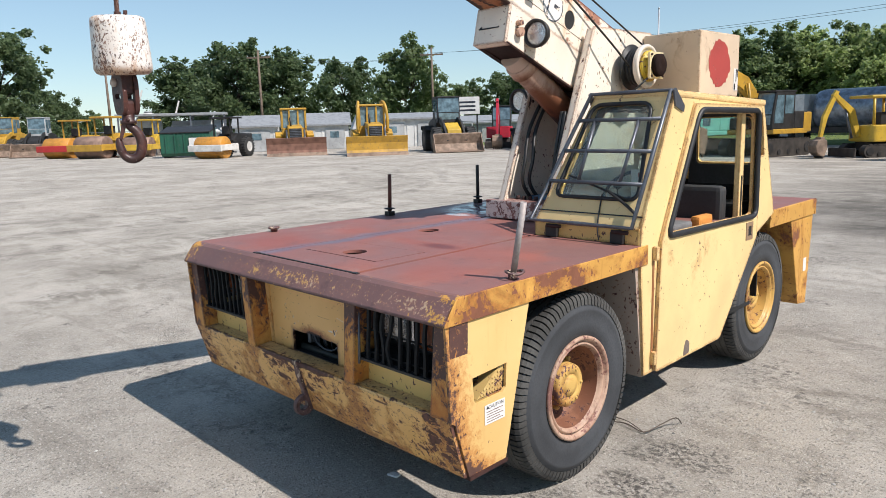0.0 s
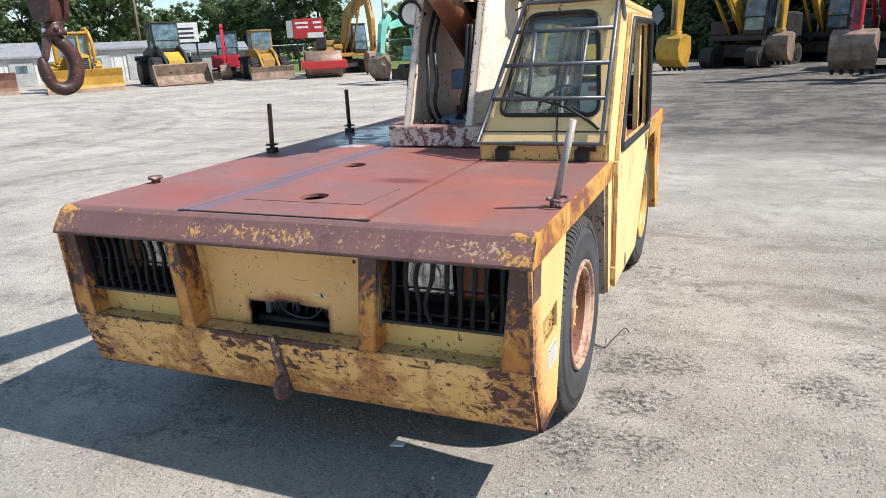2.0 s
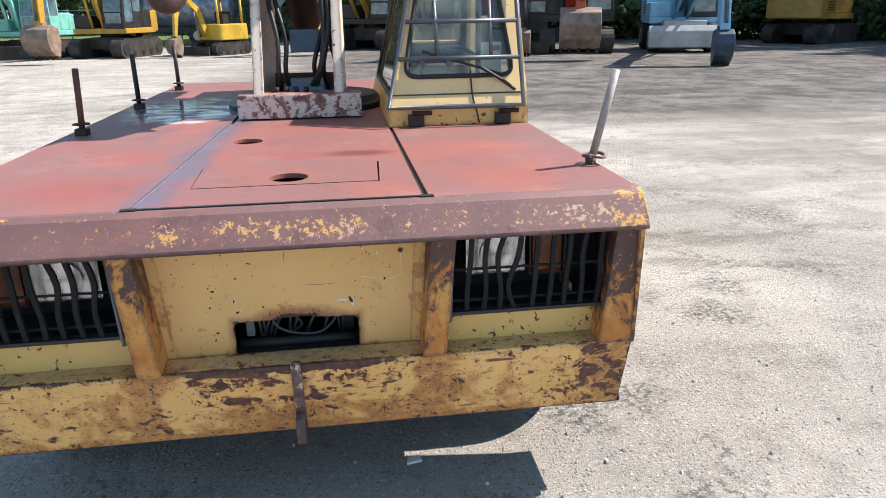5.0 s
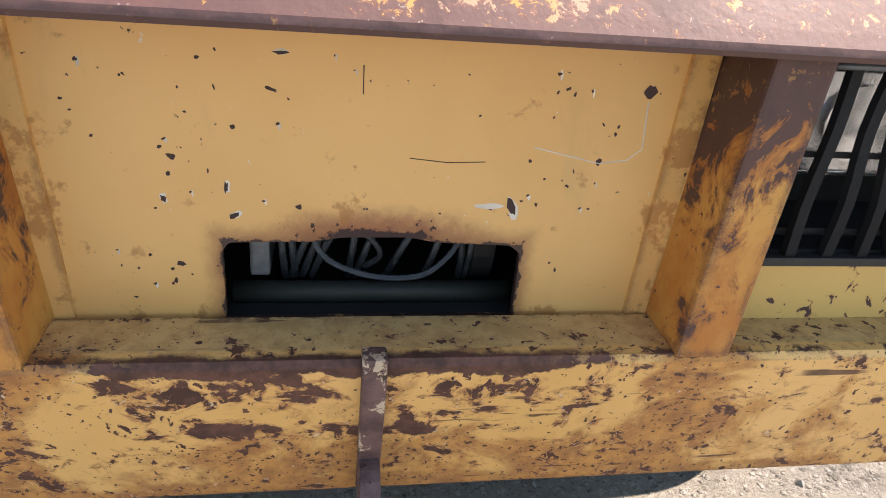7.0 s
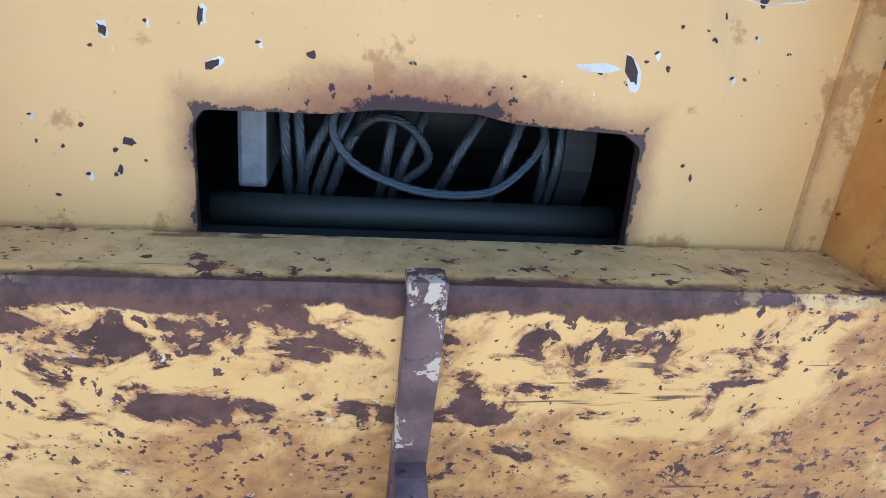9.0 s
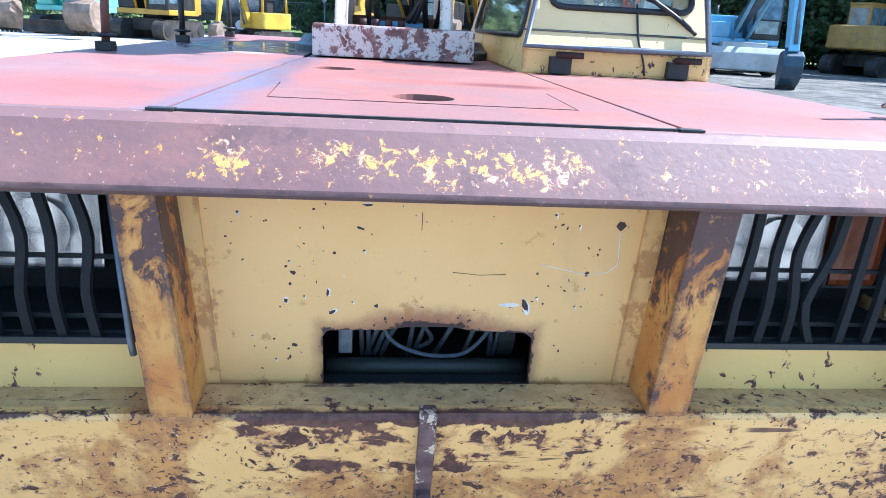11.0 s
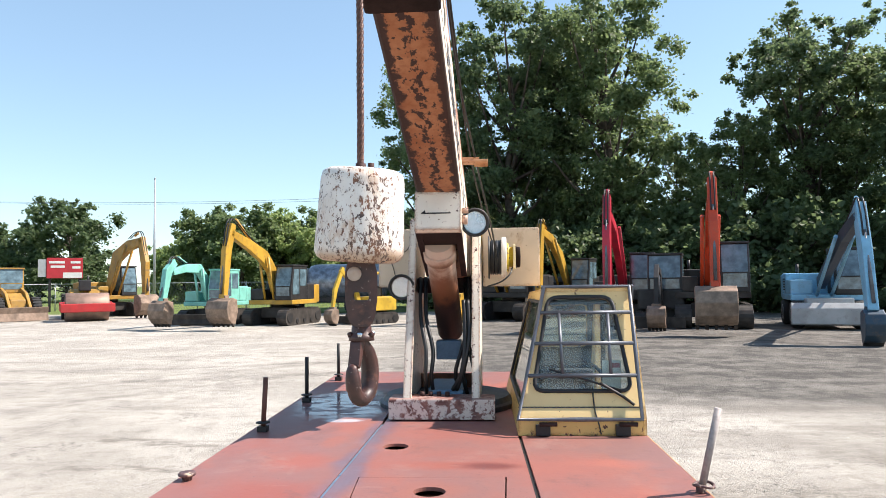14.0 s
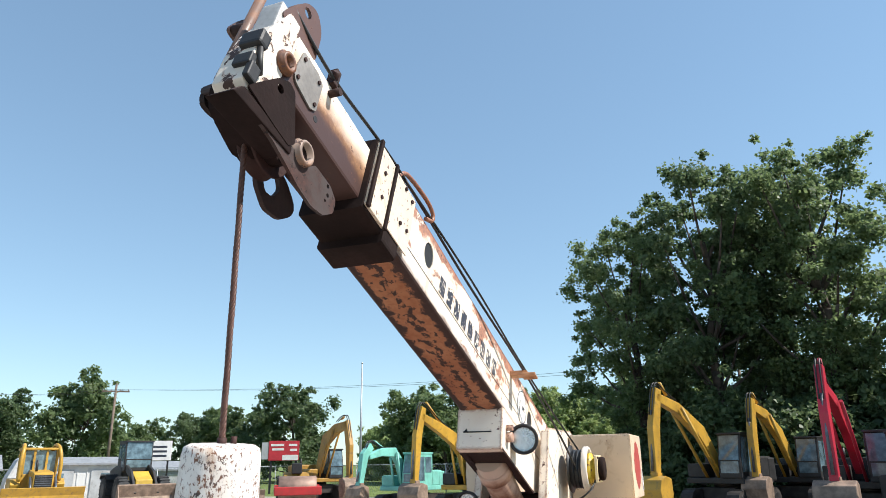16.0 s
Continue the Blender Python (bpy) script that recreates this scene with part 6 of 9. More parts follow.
tpart("valve_block", box(box(B(), -0.06, 0.1, 2.2, 2.3, 1.34, 1.46, 0.008), -0.1, 0.12, 2.0, 2.5, 1.06, 1.18, 0.01), plain("blue_valve_paint", (0.09, 0.19, 0.3), 0.5))
bpy.data.objects.remove(turret)

# ---- hook block on its rope ----
hx, hy = -0.083, -0.597
hook = thing("hook_block", "flaking white weight with a rusty hook on wire rope", "crane hook")
lean = Vector((0.068, -0.05, 1)).normalized()
bm = lathe(B(), [(0.03, 0.222), (0.082, 0.22), (0.096, 0.212), (0.1, 0.193), (0.106, 0.05), (0.107, 0.022), (0.1, 0.008), (0.086, 0.0), (0.02, 0.0)], Vector((hx, hy, 1.888)) - 0.11 * Vector((lean.x, lean.y, 0)), lean, 48)
part("weight", bm, WHITE_BLOCK, hook, "white painted steel weight, chipped and rust-run")
bm = rod(B(), (hx, hy, 2.1), (hx, hy, 2.124), 0.0125, 10)
rod(bm, (hx + 0.02, hy + 0.022, 2.1), (hx + 0.022, hy + 0.022, 2.128), 0.008, 8)
part("rope_socket", bm, BROWN_STEEL, hook)
a, b = Vector((hx, hy, 2.12)), Vector((hx, hy, 3.03))
pts = [a.lerp(b, i / 160) for i in range(161)]
bm = B()
for s in range(4):
    tube(bm, [p + Vector((math.cos(i * 0.55 + s * math.pi / 2), math.sin(i * 0.55 + s * math.pi / 2), 0)) * 0.0042 for i, p in enumerate(pts)], 0.0052, 5)
part("wire_rope", bm, ROPE, hook, "brown greased wire rope")
# clevis: two waisted cheeks joined by a solid foot, open between them
rot = Matrix.Translation((hx, hy, 0)) @ Matrix.Rotation(radians(9), 4, "Z")
cheek = rounded([(-0.026, 1.9), (0.026, 1.9), (0.038, 1.862), (0.038, 1.8), (0.031, 1.75), (0.018, 1.733), (-0.018, 1.733), (-0.031, 1.75), (-0.038, 1.8), (-0.038, 1.862)], 0.012)
slot = rounded([(-0.018, 1.795), (0.018, 1.795), (0.018, 1.815), (-0.018, 1.815)], 0.006)
bm = B()
for y0, y1 in ((-0.034, -0.016), (0.016, 0.034)):
    holed(bm, [tuple(p) for p in cheek], [[tuple(p) for p in slot][::-1]], "y", y0, y1, rot)
box(bm, -0.03, 0.03, -0.018, 0.018, 1.817, 1.9, 0.006, rot)
box(bm, -0.024, 0.024, -0.024, 0.024, 1.733, 1.79, 0.012, rot)
part("clevis", bm, HOOK_STEEL, hook, "dark greasy brown swivel clevis")
part("clevis_pin", lathe(B(), [(0.0, 0.043), (0.014, 0.043), (0.017, 0.039), (0.017, -0.039), (0.014, -0.043), (0.0, -0.043)], rot @ Vector((-0.016, 0, 1.858)), rot.to_3x3() @ Vector((0, 1, 0)), 18), painted("pale_pin", (0.45, 0.36, 0.3), 0.4, 0.4, 0.1), hook, "pale worn pin through the clevis")
# swivel collar with its bolts and grease nipple
bm = lathe(B(), [(0.0, 0.036), (0.022, 0.036), (0.024, 0.03), (0.024, 0.016), (0.03, 0.012), (0.031, 0.0), (0.0, 0.0)], (hx, hy, 1.7), (0, 0, 1), 20)
part("swivel_collar", bm, HOOK_STEEL, hook)
for i in range(5):
    ang = radians(-150 + 62 * i)
    p = Vector((hx + 0.027 * math.cos(ang), hy + 0.027 * math.sin(ang), 1.711))
    part("collar_bolt", lathe(B(), [(0.0, 0.011), (0.006, 0.009), (0.007, 0.0)], p, (math.cos(ang) * 0.5, math.sin(ang) * 0.5, 1), 8), CHROME if i % 2 else HOOK_STEEL, hook)
# forged hook, thick in the bow and tapering to the tip
rot = Matrix.Translation((hx, hy, 0)) @ Matrix.Rotation(radians(-111), 4, "Z")
c = [(0.004, 0, 1.712), (-0.002, 0, 1.692), (-0.022, 0, 1.672), (-0.036, 0, 1.645), (-0.039, 0, 1.613), (-0.028, 0, 1.577), (0.0, 0, 1.562), (0.027, 0, 1.575), (0.04, 0, 1.61), (0.043, 0, 1.648)]
pts = curve([rot @ Vector(p) for p in c], 6)
bm = B()
rows = []
n = len(pts)
side = rot.to_3x3() @ Vector((0, 1, 0))
for i, p in enumerate(pts):
    d = (pts[min(i + 1, n - 1)] - pts[max(i - 1, 0)]).normalized()
    w = d.cross(side)
    f = i / (n - 1)
    r = 0.0155 + 0.0055 * math.sin(math.pi * min(1, f * 1.15)) if f < 0.82 else 0.0155 * math.sqrt(max(0.0, 1 - ((f - 0.82) / 0.18) ** 2)) + 0.003
    rows.append([bm.verts.new(p + side * 1.05 * r * math.cos(k * math.pi / 6) + w * 0.95 * r * math.sin(k * math.pi / 6)) for k in range(12)])
for q, r in zip(rows, rows[1:]):
    for k in range(12):
        bm.faces.new((q[k], q[(k + 1) % 12], r[(k + 1) % 12], r[k])).smooth = True
bm.faces.new(rows[-1])
bmesh.ops.recalc_face_normals(bm, faces=bm.faces)
part("hook", bm, HOOK_STEEL, hook, "forged dark red-brown rusty hook")
bm = prism(B(), rounded([(0.006, 1.705), (0.028, 1.7), (0.04, 1.64), (0.03, 1.636)], 0.005), "y", -0.015, 0.015, 0.003, rot)
part("safety_latch", bm, HOOK_STEEL, hook)

# chips and scratches in the paint of the front panel: x, z, half width and half height in mm, tilt
panel = next(o for o in crane.children if o.name == "front_panel")
CHIP = plain("bare_rusty_chip", (0.05, 0.024, 0.022), 0.7)
SCRATCH = plain("white_primer_scratch", (0.72, 0.66, 0.58), 0.7)
rnd = random.Random(21)


def chip(x, z, w, h, tilt, mat, y=0.1376):
    x, z = 1.034 * x - 0.0105, 1.035 * z - 0.029
    c, s = math.cos(radians(tilt)), math.sin(radians(tilt))
    ringpts = []
    for i in range(9):
        a = 2 * math.pi * i / 9
        u, v = w * math.cos(a) * rnd.uniform(0.4, 1.05) / 1000, h * math.sin(a) * rnd.uniform(0.4, 1.05) / 1000
        ringpts.append((x + u * c - v * s, z + u * s + v * c))
    part("paint_chip", prism(B(), ringpts, "y", y, y + 0.0008), mat, panel)


for x, z, w, h, tilt in ((-0.089, 0.892, 10, 3, 0), (-0.099, 0.853, 9, 3, -15), (-0.141, 0.811, 4, 4, 0), (-0.207, 0.776, 8, 4, -30), (-0.219, 0.786, 3, 4, 0), (-0.22, 0.727, 4, 6, 20), (-0.349, 0.801, 4, 9, 5),
                         (-0.144, 0.707, 9, 4, 30), (-0.071, 0.719, 6, 5, 0), (0.181, 0.722, 6, 17, 15), (0.331, 0.869, 10, 11, 0), (0.281, 0.783, 6, 6, 0), (-0.206, 0.646, 8, 5, -30), (-0.214, 0.624, 3, 5, 0), (0.247, 0.639, 2, 5, 0), (-0.151, 0.741, 3, 9, 0)):
    if abs(x - 0.181) < 0.01 or x in (-0.22, -0.144, -0.151, -0.089):
        chip(x + 0.001, z, w + 2, h + 2, tilt, SCRATCH, 0.1378)
    chip(x, z, w, h, tilt, CHIP)
chip(0.155, 0.724, 22, 6, 0, SCRATCH, 0.1378)
for pts, mat, r in ((((0.2, 0.798), (0.239, 0.79), (0.281, 0.781), (0.316, 0.786), (0.333, 0.8), (0.33, 0.857)), SCRATCH, 0.0008), (((0.054, 0.781), (0.098, 0.777), (0.143, 0.779)), CHIP, 0.0006), (((-0.001, 0.883), (-0.001, 0.852)), CHIP, 0.0007)):
    part("paint_scratch", tube(B(), [(1.034 * x - 0.0105, 0.138, 1.035 * z - 0.029) for x, z in pts], r, 5), mat, panel)

# many small nicks, some with a torn white edge
for i in range(64):
    x = rnd.choice((rnd.gauss(-0.2, 0.07), rnd.uniform(-0.34, 0.34), rnd.gauss(0.24, 0.06)))
    z = rnd.uniform(0.6, 0.91)
    if abs(x) > 0.34 or (abs(x - 0.02) < 0.21 and z < 0.7):
        continue
    w, h = rnd.uniform(1.2, 3.6), rnd.uniform(1.2, 4.2)
    if rnd.random() < 0.35:
        chip(x + 0.002, z - 0.002, 0.8 + 0.5 * w, 2 + 1.8 * h, rnd.uniform(-12, 12), SCRATCH, 0.1378)
    chip(x, z, w, h, rnd.uniform(-40, 40), CHIP)


# ---- the crane's cab ----
def plane(origin, u, w):
    """A pose whose x runs along u and z along w."""
    u, w = Vector(u).normalized(), Vector(w).normalized()
    v = w.cross(u).normalized()
    return Matrix.Translation(origin) @ Matrix((u, v, w)).transposed().to_4x4()


part("cab_side", holed(B(), [(1.44, 0.35), (1.39, 0.93), (1.39, 1.12), (1.70, 1.79), (2.86, 1.745), (3.12, 1.02), (2.84, 0.915), (2.3, 0.345)][::-1],
                             [rounded([(1.63, 1.07), (1.95, 1.68), (2.73, 1.67), (2.75, 1.05)], 0.05), rounded([(2.815, 1.68), (2.85, 1.68), (2.91, 1.41), (2.822, 1.41)], 0.015)], "x", 1.025, 1.045), YELLOW_SIDE, crane, "pale yellow cab side with a narrow rear window")
front = plane((0, 1.39, 1.12), (1, 0, 0), (0, 0.31, 0.67))
ws = rounded([(0.475, 0.15), (0.985, 0.15), (0.93, 0.685), (0.58, 0.685)], 0.06)
part("cab_front", holed(B(), [(0.39, 0), (1.035, 0), (1.035, 0.738), (0.572, 0.738)], [ws], "y", 0, 0.03, front), YELLOW_SIDE, crane, "sloping yellow cab front round the windscreen")
part("windscreen", prism(B(), ws, "y", 0.012, 0.017, 0, front), GLASS, crane, "dusty tinted windscreen").visible_shadow = False
part("windscreen_seal", tube(B(), [front @ Vector((x, -0.002, z)) for x, z in ws], 0.011, 8, True), GASKET, crane)
part("cowl", box(B(), 0.39, 1.035, 1.385, 1.41, ZD, 1.125, 0.006), YELLOW, crane)
bm = B()
box(bm, 0.392, 1.033, -0.004, 0.0, 0.062, 0.068, 0, front)
part("cowl_seam", bm, DARK, crane)
for x in (0.515, 0.92):
    hinge = part("guard_hinge", box(B(), x - 0.037, x + 0.037, 1.36, 1.386, ZD + 0.003, 1.1, 0.004), DARK, crane, "black hinge block of the screen guard")
    part("hinge_pin", rod(B(), (x - 0.02, 1.352, 1.105), (x + 0.07, 1.352, 1.105), 0.011, 10), BROWN_STEEL, hinge)
# tube guard over the windscreen
bl, br, tr, tl = Vector((0.388, 1.35, 1.13)), Vector((1.013, 1.35, 1.13)), Vector((1.03, 1.68, 1.8)), Vector((0.56, 1.68, 1.8))
guard = part("screen_guard", tube(B(), [bl, bl.lerp(br, 0.5), br, br.lerp(tr, 0.5), tr, tr.lerp(tl, 0.5), tl, tl.lerp(bl, 0.5)], 0.0115, 10, True), CAGE, crane, "grey tube guard over the windscreen")
for f in (0.31, 0.55, 0.79):
    part("guard_rail", rod(B(), bl.lerp(tl, f), br.lerp(tr, f), 0.0105, 10), CAGE, guard)
for a, b in ((0.325, 0.215), (0.76, 0.74)):
    part("guard_upright", rod(B(), bl.lerp(tl, 0.31).lerp(br.lerp(tr, 0.31), a), bl.lerp(tl, 0.79).lerp(br.lerp(tr, 0.79), b), 0.009, 10), CAGE, guard)
part("guard_bracket", prism(B(), [(1.67, 1.8), (1.69, 1.81), (1.79, 1.72), (1.78, 1.69), (1.69, 1.72)], "x", 1.046, 1.054), CAGE, guard)
part("guard_bracket", prism(B(), [(1.67, 1.8), (1.69, 1.81), (1.76, 1.74), (1.7, 1.72)], "x", 0.545, 0.553), CAGE, guard)
bm = tube(B(), curve([(0.99, 1.425, 1.19), (0.93, 1.43, 1.235), (0.82, 1.44, 1.3)], 4), 0.008, 6)
wiper = part("wiper", bm, DARK, crane)
part("wiper_blade", rod(B(), (0.93, 1.438, 1.262), (0.56, 1.47, 1.37), 0.006, 6), GASKET, wiper)
part("washer_tube", tube(B(), curve([(0.78, 1.45, 1.28), (0.785, 1.41, 1.17), (0.8, 1.378, 1.1), (0.81, 1.375, 1.05)], 5), 0.004, 5), HOSE, crane)
# inner side of the cab, leaning, with its window
inner_m = plane((0.39, 0, ZD), (0, 1, 0), (0.18, 0, 0.75))
lw = rounded([(1.56, 0.12), (2.8, 0.12), (2.7, 0.68), (1.8, 0.69)], 0.05)
part("cab_inner_side", holed(B(), [(1.39, 0.0), (3.0, 0.0), (2.86, 0.735), (1.70, 0.771)], [lw], "y", -0.025, 0, inner_m), YELLOW, crane)
part("side_window", prism(B(), lw, "y", -0.014, -0.009, 0, inner_m), GLASS, crane, "greenish side window").visible_shadow = False
part("window_seal", tube(B(), [inner_m @ Vector((x, 0.002, z)) for x, z in lw], 0.01, 8, True), GASKET, crane)
# roof and back
bm = prism(B(), [(0.565, 1.69), (1.05, 1.69), (1.052, 2.88), (0.585, 2.87)], "z", 1.765, 1.802, 0.012)
for v in bm.verts:
    v.co.z -= 0.04 * (v.co.y - 1.69)
part("cab_roof", bm, YELLOW_SIDE, crane)
back_m = plane((0, 3.06, ZD), (1, 0, 0), (0, -0.22, 0.72))
rw = rounded([(0.58, 0.33), (0.98, 0.33), (0.97, 0.64), (0.62, 0.64)], 0.04)
part("cab_back", holed(B(), [(0.41, -0.1), (1.03, -0.1), (1.03, 0.74), (0.585, 0.74)], [rw], "y", 0, 0.02, back_m), YELLOW, crane)
part("rear_window", prism(B(), rw, "y", 0.008, 0.012, 0, back_m), GLASS, crane).visible_shadow = False
# dark sheets added over the yellow insides to darken the cab
DARK_SHEET = plain("dark_grey_liner", (0.05, 0.052, 0.055), 0.8)
part("inner_liner", holed(B(), [(1.45, 0.02), (2.96, 0.02), (2.84, 0.71), (1.73, 0.74)], [rounded([(1.55, 0.11), (2.81, 0.11), (2.71, 0.69), (1.79, 0.7)], 0.05)], "y", -0.032, -0.027, inner_m), DARK_SHEET, crane)
part("back_lining", holed(B(), [(0.45, -0.06), (1.02, -0.06), (1.02, 0.72), (0.6, 0.72)], [rounded([(0.57, 0.32), (0.99, 0.32), (0.98, 0.65), (0.61, 0.65)], 0.04)], "y", -0.008, -0.003, back_m), DARK_SHEET, crane)
part("roof_lining", box(B(), 0.6, 1.02, 1.74, 2.82, 1.70, 1.712), DARK_SHEET, crane)
# door
do = [(1.525, 0.352), (2.3, 0.35), (2.795, 0.91), (2.785, 1.72), (1.9, 1.735), (1.56, 1.04)]
dw = rounded([(1.615, 1.06), (1.94, 1.7), (2.74, 1.69), (2.76, 1.04)], 0.06)
door = part("cab_door", holed(B(), rounded(do, 0.02), [dw], "x", 1.048, 1.066), YELLOW_SIDE, crane, "pale yellow cab door with an open black-edged window")
part("door_seal", tube(B(), [(1.066, y, z) for y, z in dw], 0.017, 8, True), GASKET, door)
bm = holed(B(), [(2.62, 0.9), (2.72, 0.9), (2.72, 1.01), (2.62, 1.01)], [[(2.65, 0.925), (2.65, 0.985), (2.695, 0.985), (2.695, 0.925)]], "x", 1.066, 1.07)
handle = part("door_handle", bm, painted("rusty_handle", (0.3, 0.2, 0.12), 0.6, 0.6, 0.2), door)
part("latch", box(B(), 1.062, 1.0675, 2.65, 2.695, 0.925, 0.985), DARK, handle)
for z in (0.985, 0.43):
    part("door_hinge", box(B(), 1.045, 1.072, 1.5, 1.53, z - 0.035, z + 0.035, 0.005), YELLOW_SIDE, door)
part("door_gap", box(B(), 1.046, 1.0475, 1.505, 1.524, 0.37, 1.02), painted("rusty_gap", (0.3, 0.12, 0.05), 0.4, 0.7, 0.4), door)
part("scuff", prism(B(), rounded([(1.83, 0.36), (1.9, 0.365), (1.905, 0.42), (1.88, 0.44), (1.86, 0.45), (1.84, 0.41)], 0.012), "x", 1.0662, 1.067), plain("grey_brown_scuff", (0.16, 0.12, 0.1), 0.8), door)
part("inner_post", box(B(), 0.985, 1.02, 2.6, 2.66, 0.95, 1.68, 0.006), YELLOW_SIDE, crane)
part("post_slot", box(B(), 1.02, 1.024, 2.622, 2.638, 1.05, 1.3), DARK, crane)
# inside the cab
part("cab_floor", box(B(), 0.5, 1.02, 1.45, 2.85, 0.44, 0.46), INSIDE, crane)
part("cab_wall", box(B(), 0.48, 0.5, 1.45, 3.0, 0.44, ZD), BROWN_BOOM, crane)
# two more sheets added low down, near-black, to darken the cab
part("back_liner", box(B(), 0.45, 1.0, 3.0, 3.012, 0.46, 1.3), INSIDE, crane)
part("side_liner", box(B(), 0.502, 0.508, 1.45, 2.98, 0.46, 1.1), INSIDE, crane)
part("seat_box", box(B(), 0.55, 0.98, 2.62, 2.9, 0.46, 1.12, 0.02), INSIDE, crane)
seat = part("operator_seat", box(B(), 0.6, 0.96, 2.05, 2.5, 0.82, 0.94, 0.03), VINYL, crane, "worn grey vinyl operator seat")
part("backrest", box(B(), 0.6, 0.96, 2.48, 2.58, 0.92, 1.24, 0.03), VINYL, seat)
part("armrest", box(B(), 0.94, 1.0, 2.12, 2.3, 0.98, 1.1, 0.02), TAN_FOAM, seat, "torn armrest with orange foam")
part("control_box", box(B(), 0.84, 0.98, 1.85, 2.08, 0.9, 1.08, 0.015), plain("grey_box", (0.17, 0.17, 0.17), 0.6), crane)
part("dashboard", box(B(), 0.5, 1.0, 1.5, 1.68, 1.02, 1.16, 0.015), DARK, crane)
part("steering_wheel", tube(B(), [(0.75 + 0.16 * math.cos(a * math.pi / 12), 1.78 + 0.1 * math.sin(a * math.pi / 12), 1.25 + 0.12 * math.sin(a * math.pi / 12)) for a in range(24)], 0.011, 6, True), DARK, crane)
part("lever_knob", lathe(B(), [(0.004, -0.12), (0.004, 0), (0.02, 0.008), (0.024, 0.022), (0.014, 0.04), (0.004, 0.042)], (0.72, 1.7, 1.28), (0, 0, 1), 12), DARK, crane)
paper = part("paper_sheet", box(B(), 0.86, 0.96, 1.6, 1.605, 1.2, 1.4, 0, Matrix.Translation((0, 0.0, 0))), STICKER, crane, "white paper standing on the dashboard")
part("red_heading", box(B(), 0.9, 0.955, 1.598, 1.5995, 1.36, 1.385), RED_MARK, paper)


# ---- machines round the yard ----
CAT = machine_paint("dozer_yellow", (0.5, 0.285, 0.035))
CAT_DULL = machine_paint("dull_ochre_yellow", (0.4, 0.22, 0.04), 0.7)
YEL_BRIGHT = machine_paint("bright_plant_yellow", (0.6, 0.38, 0.04), 0.4)
TEAL = machine_paint("teal_paint", (0.2, 0.55, 0.46), 0.3)
CRIMSON = machine_paint("crimson_paint", (0.5, 0.02, 0.045), 0.25)
REDORANGE = machine_paint("red_orange_paint", (0.62, 0.06, 0.015), 0.35)
BLUE = machine_paint("light_blue_paint", (0.22, 0.48, 0.66), 0.3)
SILVER = machine_paint("pale_grey_paint", (0.42, 0.43, 0.43), 0.3)
WHITEP = machine_paint("white_plant_paint", (0.7, 0.68, 0.64), 0.3)
REDP = machine_paint("red_plant_paint", (0.5, 0.03, 0.03), 0.3)
BUCKET = plain("dusty_bucket_steel", (0.24, 0.17, 0.125), 0.7, 0.2, 0.35, 8, 0.3)
BUCKET_Y = machine_paint("scraped_yellow_bucket", (0.5, 0.28, 0.035), 0.6)
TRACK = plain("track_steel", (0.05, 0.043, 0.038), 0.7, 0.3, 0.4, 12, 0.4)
# opaque panes, a bluish reflection of the sky put into their colour
CABGLASS = plain("cab_window_glass", (0.11, 0.17, 0.2), 0.08, 0.0, 0.45, 4, 0.02, 0.8)
DRUM = plain("dusty_drum_steel", (0.26, 0.17, 0.13), 0.6, 0.3, 0.3, 6, 0.2)
DRUM_ORANGE = machine_paint("orange_drum", (0.55, 0.25, 0.04), 0.4)
TYRE = plain("plant_tyre_rubber", (0.03, 0.03, 0.03), 0.9, 0.0, 0.3, 10, 0.3)


def beam(bm, pts, widths, x0, x1, bev=0.03):
    """A tapered box beam along points (y, z), with its depth at each point."""
    pts = [Vector(p) for p in pts]
    up, low = [], []
    for i, p in enumerate(pts):
        d = (pts[min(i + 1, len(pts) - 1)] - pts[max(i - 1, 0)]).normalized()
        nrm = Vector((-d.y, d.x))
        up.append(tuple(p + nrm * widths[i] / 2)), low.append(tuple(p - nrm * widths[i] / 2))
    return prism(bm, up + low[::-1], "x", x0, x1, bev)


def crawler(owner, x, length, height, width, y=0.0):
    """One crawler track: belt of shoes, frame and rollers."""
    r = height / 2
    n = 10
    loop = [(y - length / 2 + r + r * math.cos(a), r + r * math.sin(a)) for a in [math.pi / 2 + math.pi * i / n for i in range(n + 1)]]
    loop += [(y + length / 2 - r + r * math.cos(a), r + r * math.sin(a)) for a in [-math.pi / 2 + math.pi * i / n for i in range(n + 1)]]
    t = part("track", prism(B(), loop, "x", x - width / 2, x + width / 2), TRACK, owner)
    shoes = B()
    count = int(length / 0.2)
    for i in range(count):
        yy = y - length / 2 + r + (length - 2 * r) * i / (count - 1)
        for z in (-0.0, height):
            box(shoes, x - width / 2 - 0.01, x + width / 2 + 0.01, yy - 0.06, yy + 0.06, max(0, z - 0.03), z + 0.025)
    part("track_belt", shoes, TRACK, t, kind="stuff")
    for s in (-1, 1):
        side = x + s * (width / 2 + 0.005)
        for k in range(5):
            yy = y - length / 2 + r + (length - 2 * r) * k / 4
            part("roller", rod(B(), (side - 0.02, yy, r * (1 if k in (0, 4) else 0.55)), (side + 0.02, yy, r * (1 if k in (0, 4) else 0.55)), r * (0.62 if k in (0, 4) else 0.3), 14), DARK, t)
    return t


